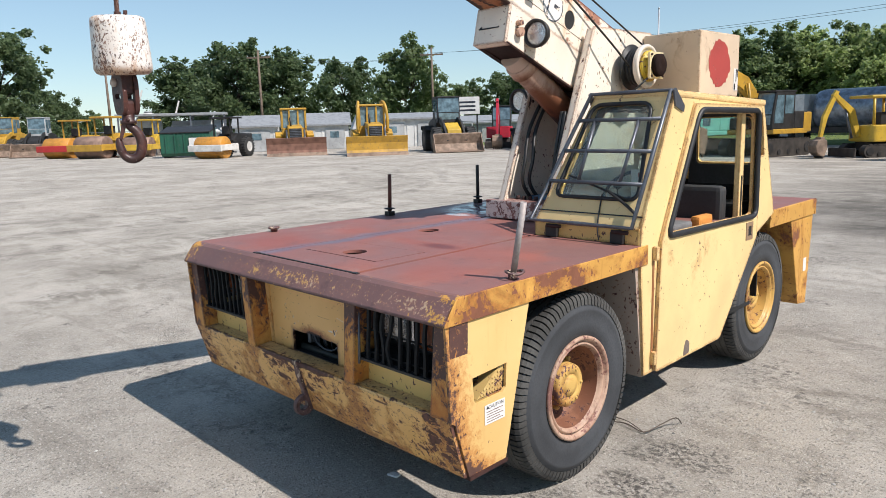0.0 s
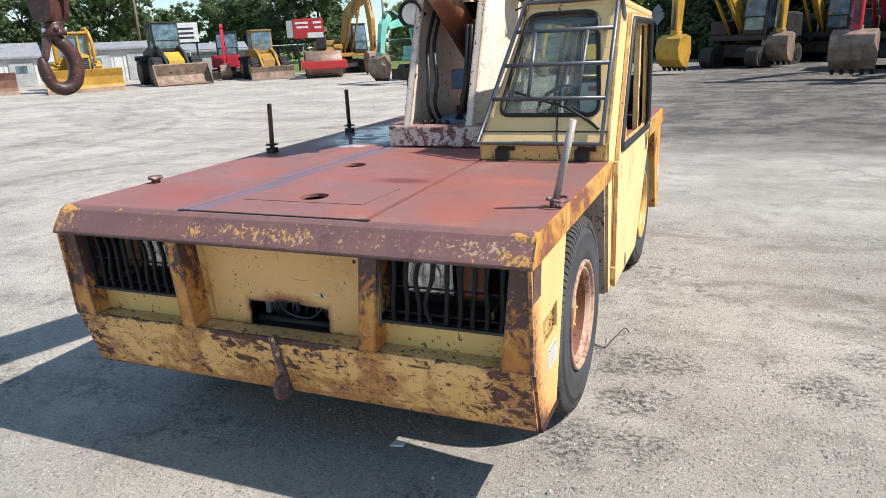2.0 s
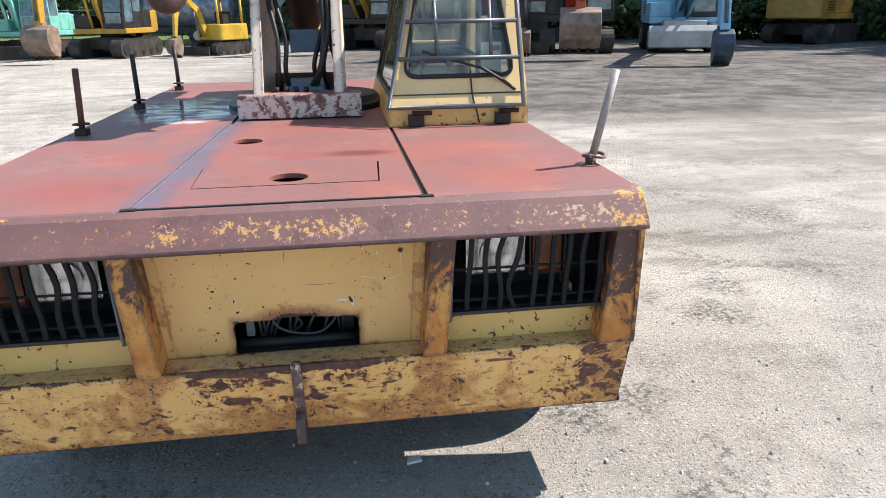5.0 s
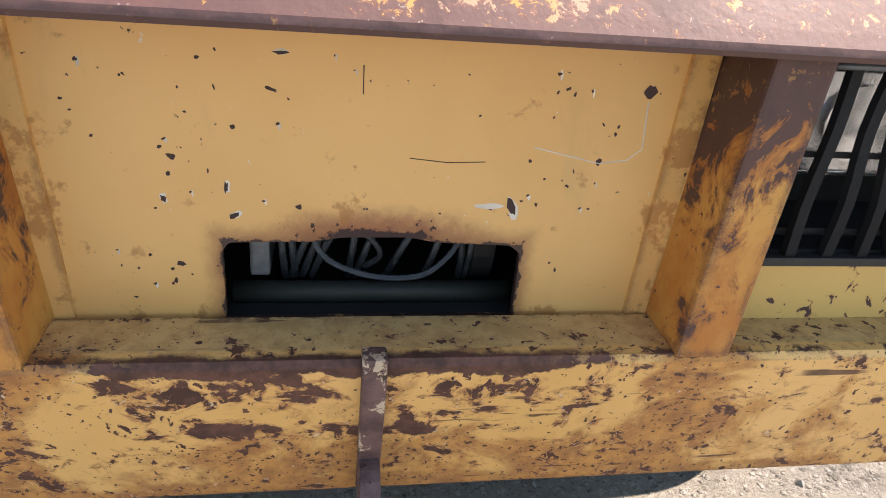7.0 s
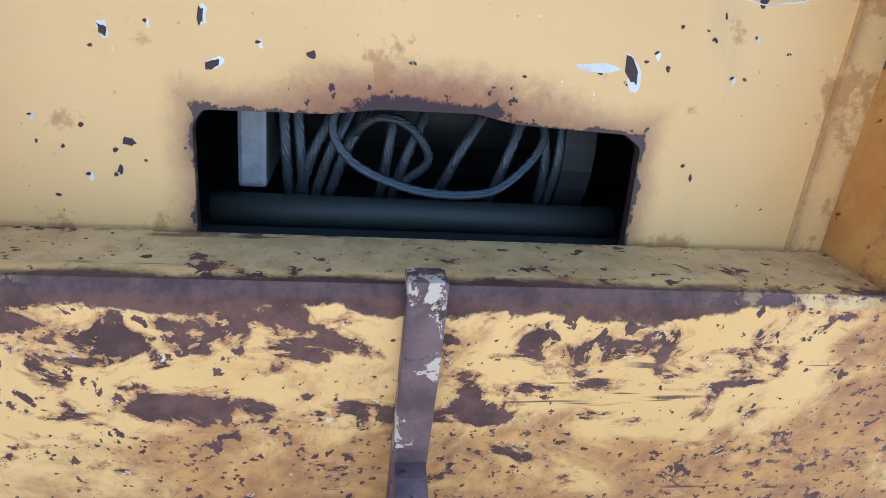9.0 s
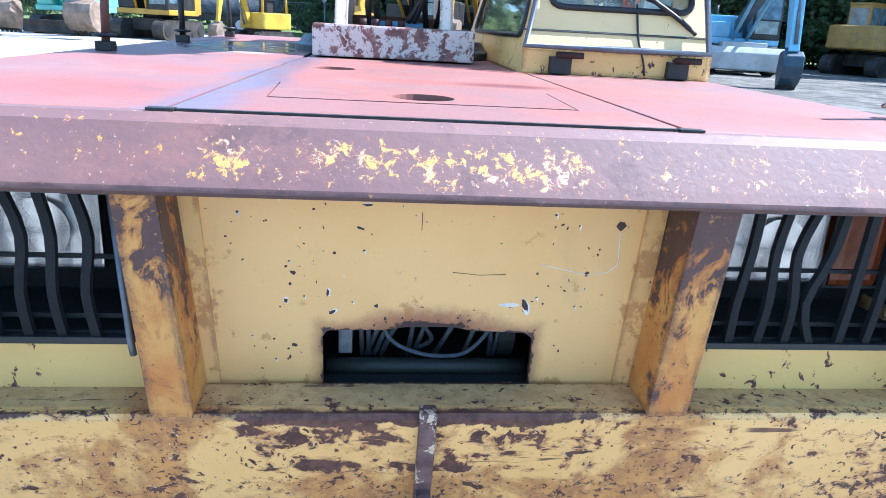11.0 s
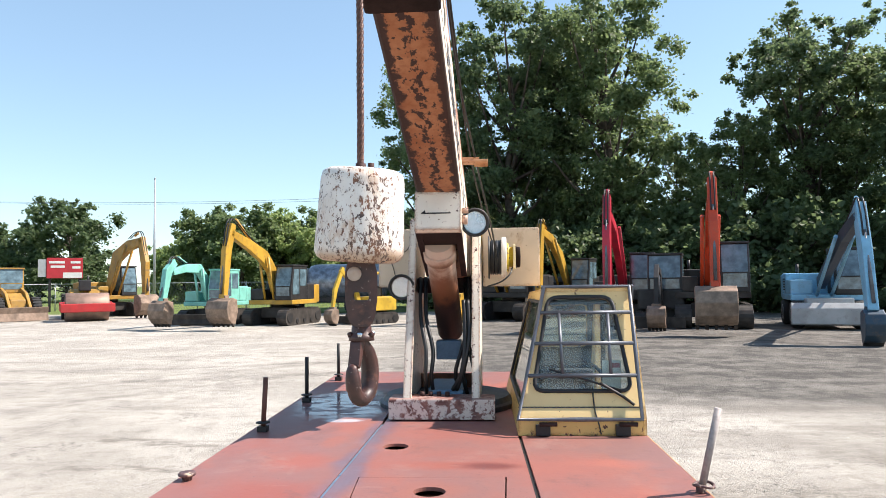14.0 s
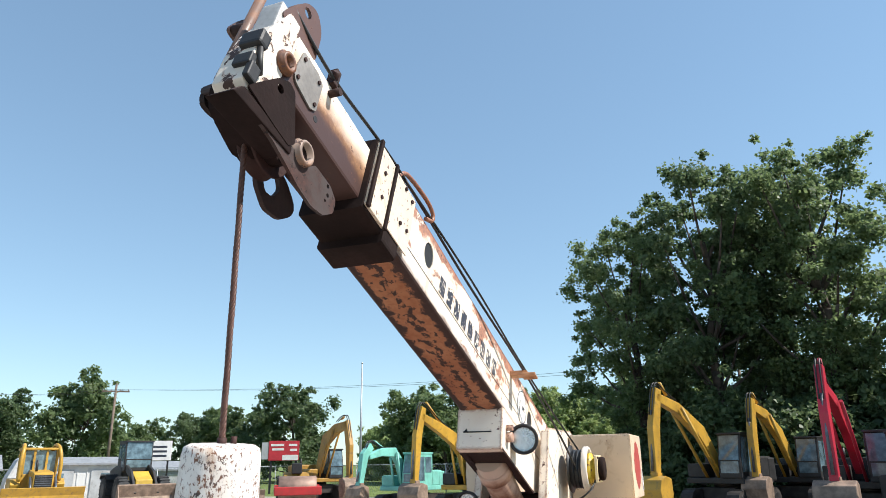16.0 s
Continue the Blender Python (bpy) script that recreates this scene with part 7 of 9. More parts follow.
def cab_box(owner, x0, x1, y0, y1, z0, z1, mat, slope=0.12):
    """An operator's cab: frame posts, roof, panes."""
    c = part("cab", prism(B(), [(y0, z0), (y1, z0), (y1 + 0.0, z0 + (z1 - z0) * 0.4), (y1 - slope * (z1 - z0), z1), (y0, z1)], "x", x0, x1, 0.05), mat, owner)
    yt = y1 - slope * (z1 - z0)
    zm = z0 + (z1 - z0) * 0.42
    for xx, s in ((x0, -1), (x1, 1)):
        part("pane", prism(B(), [(y0 + 0.12, zm), ((y0 + y1) / 2 - 0.04, zm), ((y0 + y1) / 2 - 0.04, z1 - 0.14), (y0 + 0.12, z1 - 0.14)], "x", xx + s * 0.004, xx + s * 0.012), CABGLASS, c)
        part("pane", prism(B(), [((y0 + y1) / 2 + 0.04, z0 + 0.25), (y1 - 0.1, z0 + 0.25), (y1 - 0.1, zm), (yt - 0.06, z1 - 0.14), ((y0 + y1) / 2 + 0.04, z1 - 0.14)], "x", xx + s * 0.004, xx + s * 0.012), CABGLASS, c)
    fm = plane((0, y1, z0 + (z1 - z0) * 0.4), (1, 0, 0), (0, yt - y1, (z1 - z0) * 0.6))
    part("pane", box(B(), x0 + 0.07, x1 - 0.07, 0.004, 0.014, 0.02, (z1 - z0) * 0.58, 0, fm), CABGLASS, c)
    part("pane", box(B(), x0 + 0.1, x1 - 0.1, y1 + 0.004, y1 + 0.012, z0 + 0.2, z0 + (z1 - z0) * 0.38), CABGLASS, c)
    part("pane", box(B(), x0 + 0.1, x1 - 0.1, y0 - 0.012, y0 - 0.004, zm, z1 - 0.16), CABGLASS, c)
    part("roof", box(B(), x0 - 0.02, x1 + 0.02, y0 - 0.03, yt + 0.08, z1 - 0.02, z1 + 0.06, 0.02), mat, c)
    return c


def bucket(owner, y, z, w, k, mat, x=0.0):
    """A digging bucket hanging with its teeth down, its back to the front."""
    prof = [(y + 0.1 * k, z + 0.1 * k), (y + 0.42 * k, z - 0.05 * k), (y + 0.55 * k, z - 0.4 * k), (y + 0.45 * k, z - 0.8 * k), (y + 0.2 * k, z - 1.05 * k), (y - 0.12 * k, z - 1.12 * k), (y - 0.3 * k, z - 0.55 * k), (y - 0.25 * k, z)]
    b = part("bucket", prism(B(), prof, "x", x - w / 2, x + w / 2, 0.03), mat, owner, "scraped digging bucket")
    for i in range(5):
        xx = x - w / 2 + 0.06 + (w - 0.12) * i / 4
        part("tooth", prism(B(), [(y - 0.12 * k, z - 1.08 * k), (y + 0.1 * k, z - 1.06 * k), (y - 0.04 * k, z - 1.24 * k)], "x", xx - 0.05, xx + 0.05), TRACK, b)
    part("bucket_lug", box(B(), x - 0.16, x + 0.16, y - 0.2 * k, y + 0.12 * k, z - 0.05 * k, z + 0.2 * k, 0.02), mat, b)
    return b


def excavator(label, m, paint, arm_paint, cab_paint, boom, boom_w, arm, arm_w, k=1.0, bucket_mat=None, bucket_w=1.0, blade=False, tail=2.1, wheels=False, bx=0.1, hood_paint=None, boom_paint=None):
    """A tracked (or wheeled) excavator; y ahead. boom and arm are centre lines (y, z)."""
    e = thing("excavator", label, "excavator", m, "parked excavators")
    if wheels:
        part("chassis", box(box(B(), -0.75, 0.75, -1.7, 1.7, 0.6, 1.1, 0.05), -1.2, 1.2, 1.5, 1.9, 0.35, 0.9, 0.06), SILVER, e)
        for x in (-1.0, 1.0):
            for y in (-1.2, 1.2):
                w = part("wheel", lathe(B(), [(0.28, -0.2), (0.44, -0.22), (0.5, -0.14), (0.5, 0.14), (0.44, 0.22), (0.28, 0.2)], (x, y, 0.5), (1, 0, 0), 24), TYRE, e)
                part("rim", lathe(B(), [(0.28, 0.0), (0.28, 0.21), (0.12, 0.16)], (x, y, 0.5), (1 if x > 0 else -1, 0, 0), 18), SILVER, w)
        part("stabiliser_blade", prism(B(), [(2.0, 0.15), (2.1, 0.2), (2.12, 0.75), (1.95, 0.95), (1.85, 0.5)], "x", -1.3, 1.3, 0.03), SILVER, e, "pale stabiliser blade")
    else:
        for x in (-0.95 * k, 0.95 * k):
            crawler(e, x, 3.5 * k, 0.78 * k, 0.5 * k)
        part("undercarriage", box(B(), -0.7 * k, 0.7 * k, -0.9 * k, 0.9 * k, 0.35 * k, 0.85 * k, 0.05), TRACK, e)
        if blade:
            part("dozer_blade", prism(B(), [(2.05 * k, 0.05), (2.2 * k, 0.1), (2.12 * k, 0.35 * k), (2.2 * k, 0.62 * k), (2.05 * k, 0.62 * k)], "x", -1.2 * k, 1.2 * k, 0.02), TRACK, e)
    part("slew_ring", lathe(B(), [(0.6 * k, 0), (0.6 * k, 0.2 * k)], (0, 0, 0.84 * k), (0, 0, 1), 24), TRACK, e)
    zb = 1.0 * k
    part("platform", box(B(), -1.2 * k, 1.2 * k, -1.3 * k, 1.15 * k, zb, zb + 0.22 * k, 0.03), paint, e)
    arc = [(1.2 * k, -1.0 * k), (1.22 * k, -1.5 * k), (0.95 * k, -tail * k * 0.93), (0.4 * k, -tail * k), (-0.4 * k, -tail * k), (-0.95 * k, -tail * k * 0.93), (-1.22 * k, -1.5 * k), (-1.2 * k, -1.0 * k)]
    part("counterweight", prism(B(), arc, "z", zb + 0.05 * k, zb + 0.95 * k, 0.06 * k), paint, e)
    hood = part("engine_hood", box(B(), -1.18 * k, 1.18 * k, -1.3 * k, -0.35 * k, zb + 0.22 * k, zb + 1.0 * k, 0.06), hood_paint or paint, e)
    for i in range(5):
        part("vent", box(B(), 1.18 * k, 1.19 * k, -1.2 * k, -0.5 * k, zb + (0.35 + 0.1 * i) * k, zb + (0.4 + 0.1 * i) * k), DARK, hood)
    part("exhaust", rod(B(), (0.7 * k, -0.8 * k, zb + 0.95 * k), (0.7 * k, -0.8 * k, zb + 1.35 * k), 0.06, 10), DARK, hood)
    part("side_box", box(B(), 0.45 * k, 1.18 * k, -0.35 * k, 1.05 * k, zb + 0.22 * k, zb + 0.75 * k, 0.05), hood_paint or paint, e)
    cab_box(e, -1.18 * k, -0.25 * k, -0.35 * k, 1.2 * k, zb + 0.2 * k, zb + 1.85 * k, cab_paint)
    b = part("boom", beam(B(), boom, boom_w, bx - 0.13 * k, bx + 0.13 * k), boom_paint or arm_paint, e)
    a = part("arm", beam(B(), arm, arm_w, bx - 0.13 * k, bx + 0.13 * k), arm_paint, e)
    p0, p1 = Vector(boom[0]), Vector(boom[-1])
    mid = Vector(boom[len(boom) // 2])
    for s in (-0.24 * k, 0.24 * k):
        r = part("boom_cylinder", rod(B(), (bx + s, p0.x + 0.45 * k, zb + 0.1), (bx + s, mid.x, mid.y), 0.06 * k, 10), arm_paint, b)
    part("arm_cylinder", rod(B(), (bx, mid.x * 0.6 + p1.x * 0.4, (mid.y * 0.6 + p1.y * 0.4) + boom_w[1] * 0.55), (bx, arm[0][0] - 0.3 * k, arm[0][1] + 0.25 * k), 0.06 * k, 10), arm_paint, a)
    q0, q1 = Vector(arm[0]), Vector(arm[-1])
    part("bucket_cylinder", rod(B(), (bx, q0.x * 0.75 + q1.x * 0.25 + 0.28 * k, q0.y * 0.75 + q1.y * 0.25), (bx, q1.x + 0.2 * k, q1.y + 0.25 * k), 0.05 * k, 10), CAGE, a)
    for s in (-0.06, 0.06):
        part("hose", tube(B(), curve([(bx + s, mid.x, mid.y + boom_w[1] * 0.5), (bx + s, (mid.x + p1.x) / 2, (mid.y + p1.y) / 2 + boom_w[1] * 0.75), (bx + s, q0.x + 0.1, q0.y + 0.2), (bx + s, q0.x * 0.7 + q1.x * 0.3 + 0.35 * k, q0.y * 0.7 + q1.y * 0.3)], 5), 0.025, 6), HOSE, a)
    bucket(e, arm[-1][0], arm[-1][1], bucket_w, 0.95 * k if arm[-1][1] > 1.0 * k else arm[-1][1] / 1.2, bucket_mat or BUCKET, bx)
    return e


def bulldozer(label, m, k=1.0, blade_mat=None, blade_w=3.7, arch=False):
    d = thing("bulldozer", label, "bulldozer", m, "parked bulldozers")
    for x in (-1.0 * k, 1.0 * k):
        crawler(d, x, 3.0 * k, 0.95 * k, 0.55 * k)
    part("hull", box(B(), -0.75 * k, 0.75 * k, -1.3 * k, 1.1 * k, 0.4 * k, 1.1 * k, 0.05), CAT, d)
    hood = part("engine_hood", prism(B(), [(-0.1 * k, 1.0 * k), (1.5 * k, 1.0 * k), (1.5 * k, 1.75 * k), (1.4 * k, 1.82 * k), (-0.1 * k, 1.95 * k)], "x", -0.45 * k, 0.45 * k, 0.05), CAT, d)
    part("radiator_grille", box(B(), -0.38 * k, 0.38 * k, 1.5 * k, 1.53 * k, 1.05 * k, 1.7 * k, 0.02), DARK, hood)
    for i in range(6):
        part("grille_slat", box(B(), -0.36 * k, 0.36 * k, 1.53 * k, 1.545 * k, (1.1 + 0.1 * i) * k, (1.13 + 0.1 * i) * k), CAGE, hood)
    part("exhaust", rod(B(), (0.25 * k, 0.8 * k, 1.85 * k), (0.25 * k, 0.8 * k, 2.4 * k), 0.06, 10), DARK, hood)
    c = part("cab_base", box(B(), -0.8 * k, 0.8 * k, -1.3 * k, -0.1 * k, 1.0 * k, 1.75 * k, 0.05), CAT, d)
    for x in (-0.75 * k, 0.75 * k):
        for y in (-1.2 * k, -0.1 * k):
            part("roof_post", box(B(), x - 0.06, x + 0.06, y - 0.06, y + 0.06, 1.7 * k, 2.95 * k), CAT, c)
    part("canopy", box(B(), -0.85 * k, 0.85 * k, -1.35 * k, 0.05 * k, 2.9 * k, 3.02 * k, 0.04), CAT, c)
    part("pane", box(B(), -0.7 * k, 0.7 * k, -0.13 * k, -0.11 * k, 1.75 * k, 2.85 * k), CABGLASS, c)
    part("pane", box(B(), -0.7 * k, 0.7 * k, -1.2 * k, -1.18 * k, 1.75 * k, 2.85 * k), CABGLASS, c)
    for x in (-0.28 * k, 0.28 * k):
        part("front_post", box(B(), x - 0.05, x + 0.05, -0.1 * k, -0.02, 1.7 * k, 2.92 * k), CAT, c)
    for x in (-1.0 * k, 1.0 * k):
        part("side_tank", prism(B(), [(-1.3 * k, 0.98 * k), (0.1 * k, 0.98 * k), (0.2 * k, 1.25 * k), (-0.1 * k, 1.5 * k), (-1.3 * k, 1.55 * k)], "x", x - 0.22 * k, x + 0.22 * k, 0.04), CAT, d)
        part("cab_pane", box(B(), x * 0.76 - 0.01, x * 0.76 + 0.01, -1.1 * k, -0.2 * k, 1.8 * k, 2.85 * k), CABGLASS, c)
    if arch:
        for x in (-0.9 * k, 0.9 * k):
            part("guard_arch", tube(B(), curve([(x, 0.2 * k, 1.4 * k), (x, 0.25 * k, 2.3 * k), (x * 0.9, 0.0, 3.0 * k), (x * 0.8, -0.8 * k, 3.15 * k), (x * 0.8, -1.5 * k, 2.6 * k)], 4), 0.09, 8), CAT, c)
    bl = part("blade", prism(B(), [(2.0 * k, 0.02), (2.12 * k, 0.03), (2.0 * k, 0.35 * k), (2.0 * k, 0.75 * k), (2.14 * k, 1.12 * k), (2.02 * k, 1.14 * k), (1.85 * k, 0.75 * k), (1.86 * k, 0.35 * k)], "x", -blade_w / 2, blade_w / 2, 0.015), blade_mat or BUCKET, d, "wide scraped dozer blade")
    part("cutting_edge", prism(B(), [(2.05 * k, 0.0), (2.16 * k, 0.0), (2.1 * k, 0.2 * k), (2.06 * k, 0.2 * k)], "x", -blade_w / 2, blade_w / 2), BUCKET, bl)
    for x in (-1.35 * k, 1.35 * k):
        part("push_arm", box(B(), x - 0.08, x + 0.08, -0.2 * k, 1.95 * k, 0.42 * k, 0.62 * k, 0.02), CAT, d)
    for x in (-0.55 * k, 0.55 * k):
        part("lift_cylinder", rod(B(), (x, 1.3 * k, 1.6 * k), (x, 1.95 * k, 0.7 * k), 0.06, 10), CAGE, d)
    return d


def plant_wheel(owner, x, y, r, w, mat):
    t = part("wheel", lathe(B(), [(0.5 * r, -w / 2), (0.85 * r, -w / 2 - 0.01), (r, -w / 3), (r, w / 3), (0.85 * r, w / 2 + 0.01), (0.5 * r, w / 2)], (x, y, r), (1, 0, 0), 28), TYRE, owner)
    lugs = B()
    for i in range(22):
        a = 2 * math.pi * i / 22
        for s in (-1, 1):
            mm = Matrix.Translation((x, y, r)) @ Matrix.Rotation(a + 0.14 * s, 4, "X")
            box(lugs, min(0, s * w / 2), max(0, s * w / 2), -0.06 * r, 0.06 * r, 0.95 * r, 1.03 * r if a else 1.0 * r, 0, mm)
    part("tread", lugs, TYRE, t)
    part("rim", lathe(B(), [(0.5 * r, -w / 2 - 0.01), (0.35 * r, -w / 3), (0.35 * r, w / 3), (0.5 * r, w / 2 + 0.01)], (x, y, r), (1, 0, 0), 20), mat, t)
    return t


def loader(label, m, paint, k=1.0, nose=None, cab_paint=None, blade=False):
    l = thing("wheel_loader", label, "wheel loader", m, "parked wheel loaders")
    for x in (-1.0 * k, 1.0 * k):
        for y in (-1.4 * k, 1.4 * k):
            plant_wheel(l, x, y, 0.72 * k, 0.5 * k, paint)
    part("rear_body", prism(B(), [(-2.6 * k, 0.8 * k), (-0.1 * k, 0.8 * k), (-0.1 * k, 1.9 * k), (-1.2 * k, 2.0 * k), (-2.5 * k, 1.75 * k)], "x", -0.72 * k, 0.72 * k, 0.06), paint, l)
    part("front_frame", prism(B(), [(0.0, 0.7 * k), (1.9 * k, 0.7 * k), (1.8 * k, 1.3 * k), (0.9 * k, 1.7 * k), (0.0, 1.4 * k)], "x", -0.42 * k, 0.42 * k, 0.05), nose or paint, l)
    for x in (-1.0 * k, 1.0 * k):
        part("fender", prism(B(), [(-2.2 * k, 1.3 * k), (-2.0 * k, 1.55 * k), (-0.8 * k, 1.55 * k), (-0.6 * k, 1.3 * k), (-0.8 * k, 1.48 * k), (-2.0 * k, 1.48 * k)], "x", x - 0.28 * k, x + 0.28 * k), DARK, l)
        part("lift_arm", beam(B(), [(0.3 * k, 1.9 * k), (1.3 * k, 1.55 * k), (2.4 * k, 0.6 * k)], [0.3 * k, 0.36 * k, 0.24 * k], x * 0.55 - 0.07, x * 0.55 + 0.07), paint if nose is None else DARK, l)
        part("lift_cylinder", rod(B(), (x * 0.55, 0.5 * k, 0.95 * k), (x * 0.55, 1.6 * k, 1.3 * k), 0.06, 10), CAGE, l)
    cab_box(l, -0.7 * k, 0.7 * k, -1.1 * k, 0.35 * k, 1.7 * k, 3.2 * k, cab_paint or paint, 0.05)
    if blade:
        part("blade", prism(B(), [(2.5 * k, 0.03), (2.62 * k, 0.03), (2.52 * k, 0.5 * k), (2.62 * k, 0.85 * k), (2.5 * k, 0.86 * k), (2.4 * k, 0.4 * k)], "x", -1.45 * k, 1.45 * k, 0.02), BUCKET, l)
    else:
        part("bucket", prism(B(), [(3.2 * k, 0.02), (3.25 * k, 0.06), (2.6 * k, 0.12 * k), (2.4 * k, 0.5 * k), (2.55 * k, 1.05 * k), (2.5 * k, 1.1 * k), (2.3 * k, 0.9 * k), (2.2 * k, 0.35 * k), (2.4 * k, 0.02)], "x", -1.4 * k, 1.4 * k, 0.02), BUCKET, l, "dusty loader bucket")
        for x in (-1.4 * k, 1.4 * k):
            part("bucket_side", prism(B(), [(3.2 * k, 0.03), (2.4 * k, 0.03), (2.2 * k, 0.4 * k), (2.5 * k, 1.08 * k)], "x", x - 0.02, x + 0.02), BUCKET, l)
    return l


def roller(label, m, paint, drum_mat, body=None, canopy=True, k=1.0):
    r = thing("road_roller", label, "road roller", m, "parked rollers")
    part("drum", lathe(B(), [(0.2, 0), (0.72 * k, 0.01), (0.75 * k, 0.03), (0.75 * k, 2.07 * k), (0.72 * k, 2.1 * k), (0.2, 2.1 * k)], (-1.05 * k, 1.5 * k, 0.75 * k), (1, 0, 0), 40), drum_mat, r, "smooth roller drum")
    for x in (-1.2 * k, 1.2 * k):
        part("drum_frame", box(B(), x - 0.09, x + 0.09, 0.3 * k, 2.45 * k, 0.55 * k, 0.95 * k, 0.03), paint, r)
    part("front_beam", box(B(), -1.29 * k, 1.29 * k, 2.35 * k, 2.55 * k, 0.5 * k, 0.95 * k, 0.04), paint, r)
    part("rear_beam", box(B(), -1.29 * k, 1.29 * k, 0.3 * k, 0.55 * k, 0.55 * k, 1.0 * k, 0.04), paint, r)
    part("engine_body", prism(B(), [(-2.7 * k, 0.8 * k), (-0.2 * k, 0.7 * k), (0.1 * k, 1.2 * k), (-0.6 * k, 1.7 * k), (-2.6 * k, 1.65 * k)], "x", -0.75 * k, 0.75 * k, 0.08), body or paint, r)
    for x in (-0.85 * k, 0.85 * k):
        plant_wheel(r, x, -1.5 * k, 0.72 * k, 0.5 * k, paint)
    if canopy:
        for x in (-0.65 * k, 0.65 * k):
            for y in (-0.9 * k, 0.2 * k):
                part("canopy_post", box(B(), x - 0.04, x + 0.04, y - 0.04, y + 0.04, 1.3 * k, 2.75 * k), body or paint, r)
        part("canopy", box(B(), -0.85 * k, 0.85 * k, -1.15 * k, 0.45 * k, 2.72 * k, 2.85 * k, 0.04), body or paint, r)
    part("seat", box(B(), -0.3 * k, 0.3 * k, -0.7 * k, -0.2 * k, 1.6 * k, 2.2 * k, 0.05), DARK, r)
    return r


def mini(label, m, paint, canopy=True, k=1.0, arm_top=2.6):
    """A small excavator with a canopy and short arm."""
    e = thing("mini_excavator", label, "mini excavator", m, "parked mini excavators")
    for x in (-0.62 * k, 0.62 * k):
        crawler(e, x, 2.0 * k, 0.5 * k, 0.32 * k)
    part("house", prism(B(), rounded([(-0.75 * k, -1.0 * k), (0.75 * k, -1.0 * k), (0.75 * k, 0.7 * k), (-0.75 * k, 0.7 * k)], 0.25), "z", 0.6 * k, 1.25 * k, 0.05), paint, e)
    part("undercarriage", box(B(), -0.5 * k, 0.5 * k, -0.5 * k, 0.5 * k, 0.25 * k, 0.62 * k, 0.02), TRACK, e)
    part("dozer_blade", box(B(), -0.8 * k, 0.8 * k, 1.35 * k, 1.42 * k, 0.03, 0.38 * k, 0.02), TRACK, e)
    if canopy:
        for x in (-0.6 * k, 0.6 * k):
            part("canopy_post", tube(B(), [(x, -0.75 * k, 1.2 * k), (x, -0.7 * k, 2.3 * k)], 0.05, 8), paint, e)
        part("canopy_post", tube(B(), [(-0.6 * k, 0.55 * k, 1.2 * k), (-0.6 * k, 0.6 * k, 2.3 * k)], 0.05, 8), paint, e)
        part("canopy", box(B(), -0.68 * k, 0.68 * k, -0.85 * k, 0.75 * k, 2.28 * k, 2.4 * k, 0.05), paint, e)
    else:
        cab_box(e, -0.7 * k, 0.4 * k, -0.5 * k, 0.65 * k, 1.1 * k, 2.4 * k, DARK)
    part("seat", box(B(), -0.3 * k, 0.2 * k, -0.4 * k, 0.05 * k, 1.25 * k, 1.75 * k, 0.04), DARK, e)
    b = part("boom", beam(B(), [(0.75 * k, 0.8 * k), (1.1 * k, 1.8 * k), (1.9 * k, arm_top * k)], [0.2 * k, 0.26 * k, 0.16 * k], -0.08 * k, 0.08 * k, 0.015), paint, e)
    part("arm", beam(B(), [(1.75 * k, (arm_top + 0.1) * k), (2.2 * k, 1.6 * k), (2.35 * k, 0.75 * k)], [0.16 * k, 0.2 * k, 0.12 * k], -0.07 * k, 0.07 * k, 0.015), paint, e)
    part("boom_cylinder", rod(B(), (0, 1.0 * k, 0.75 * k), (0, 1.35 * k, 1.9 * k), 0.05 * k, 8), CAGE, b)
    bucket(e, 2.35 * k, 0.72 * k, 0.55 * k, 0.58 * k, BUCKET)
    return e


def facing(x, y, dx, dy):
    """Stands at x, y with its front towards (dx, dy)."""
    return pose(x, y, 0, 0, 0, math.degrees(math.atan2(-dx, dy)))


def reach(hx, hy, bx, by):
    return facing(hx, hy, bx - hx, by - hy)


# far side, beyond the hood
excavator("yellow crawler excavator with its arm down beside teal excavator", reach(-8.6, 28.6, -9.75, 24.3), CAT, CAT, DARK, [(0.5, 1.5), (0.8, 2.4), (1.4, 2.95), (2.5, 3.4), (3.85, 3.85)], [0.4, 0.52, 0.58, 0.44, 0.28], [(3.7, 4.2), (4.05, 3.1), (4.25, 1.2)], [0.3, 0.4, 0.25], 0.9, BUCKET, 1.0, hood_paint=DARK)
excavator("small teal crawler excavator with dozer blade and dusty bucket", reach(-11.75, 28.9, -12.5, 25.2), TEAL, TEAL, TEAL, [(0.5, 1.2), (0.8, 2.05), (1.25, 2.5), (2.2, 2.5), (3.1, 2.3)], [0.34, 0.4, 0.42, 0.34, 0.22], [(2.95, 2.75), (3.4, 2.35), (3.7, 1.1)], [0.3, 0.4, 0.25], 0.85, BUCKET, 0.75, True, 1.7)
mini("bright yellow mini excavator with canopy near tank truck", reach(-4.6, 28.7, -6.3, 26.6), YEL_BRIGHT, True, 0.95, 2.5)
excavator("dull ochre crawler excavator with curved boom and low bucket", reach(-21.4, 37.2, -16.9, 34.2), CAT_DULL, CAT_DULL, DARK, [(0.5, 1.6), (1.3, 3.4), (2.6, 4.0), (4.0, 4.2)], [0.55, 0.8, 0.6, 0.4], [(3.8, 4.4), (4.2, 3.0), (4.3, 1.2)], [0.4, 0.5, 0.3], 1.0, BUCKET, 1.1)
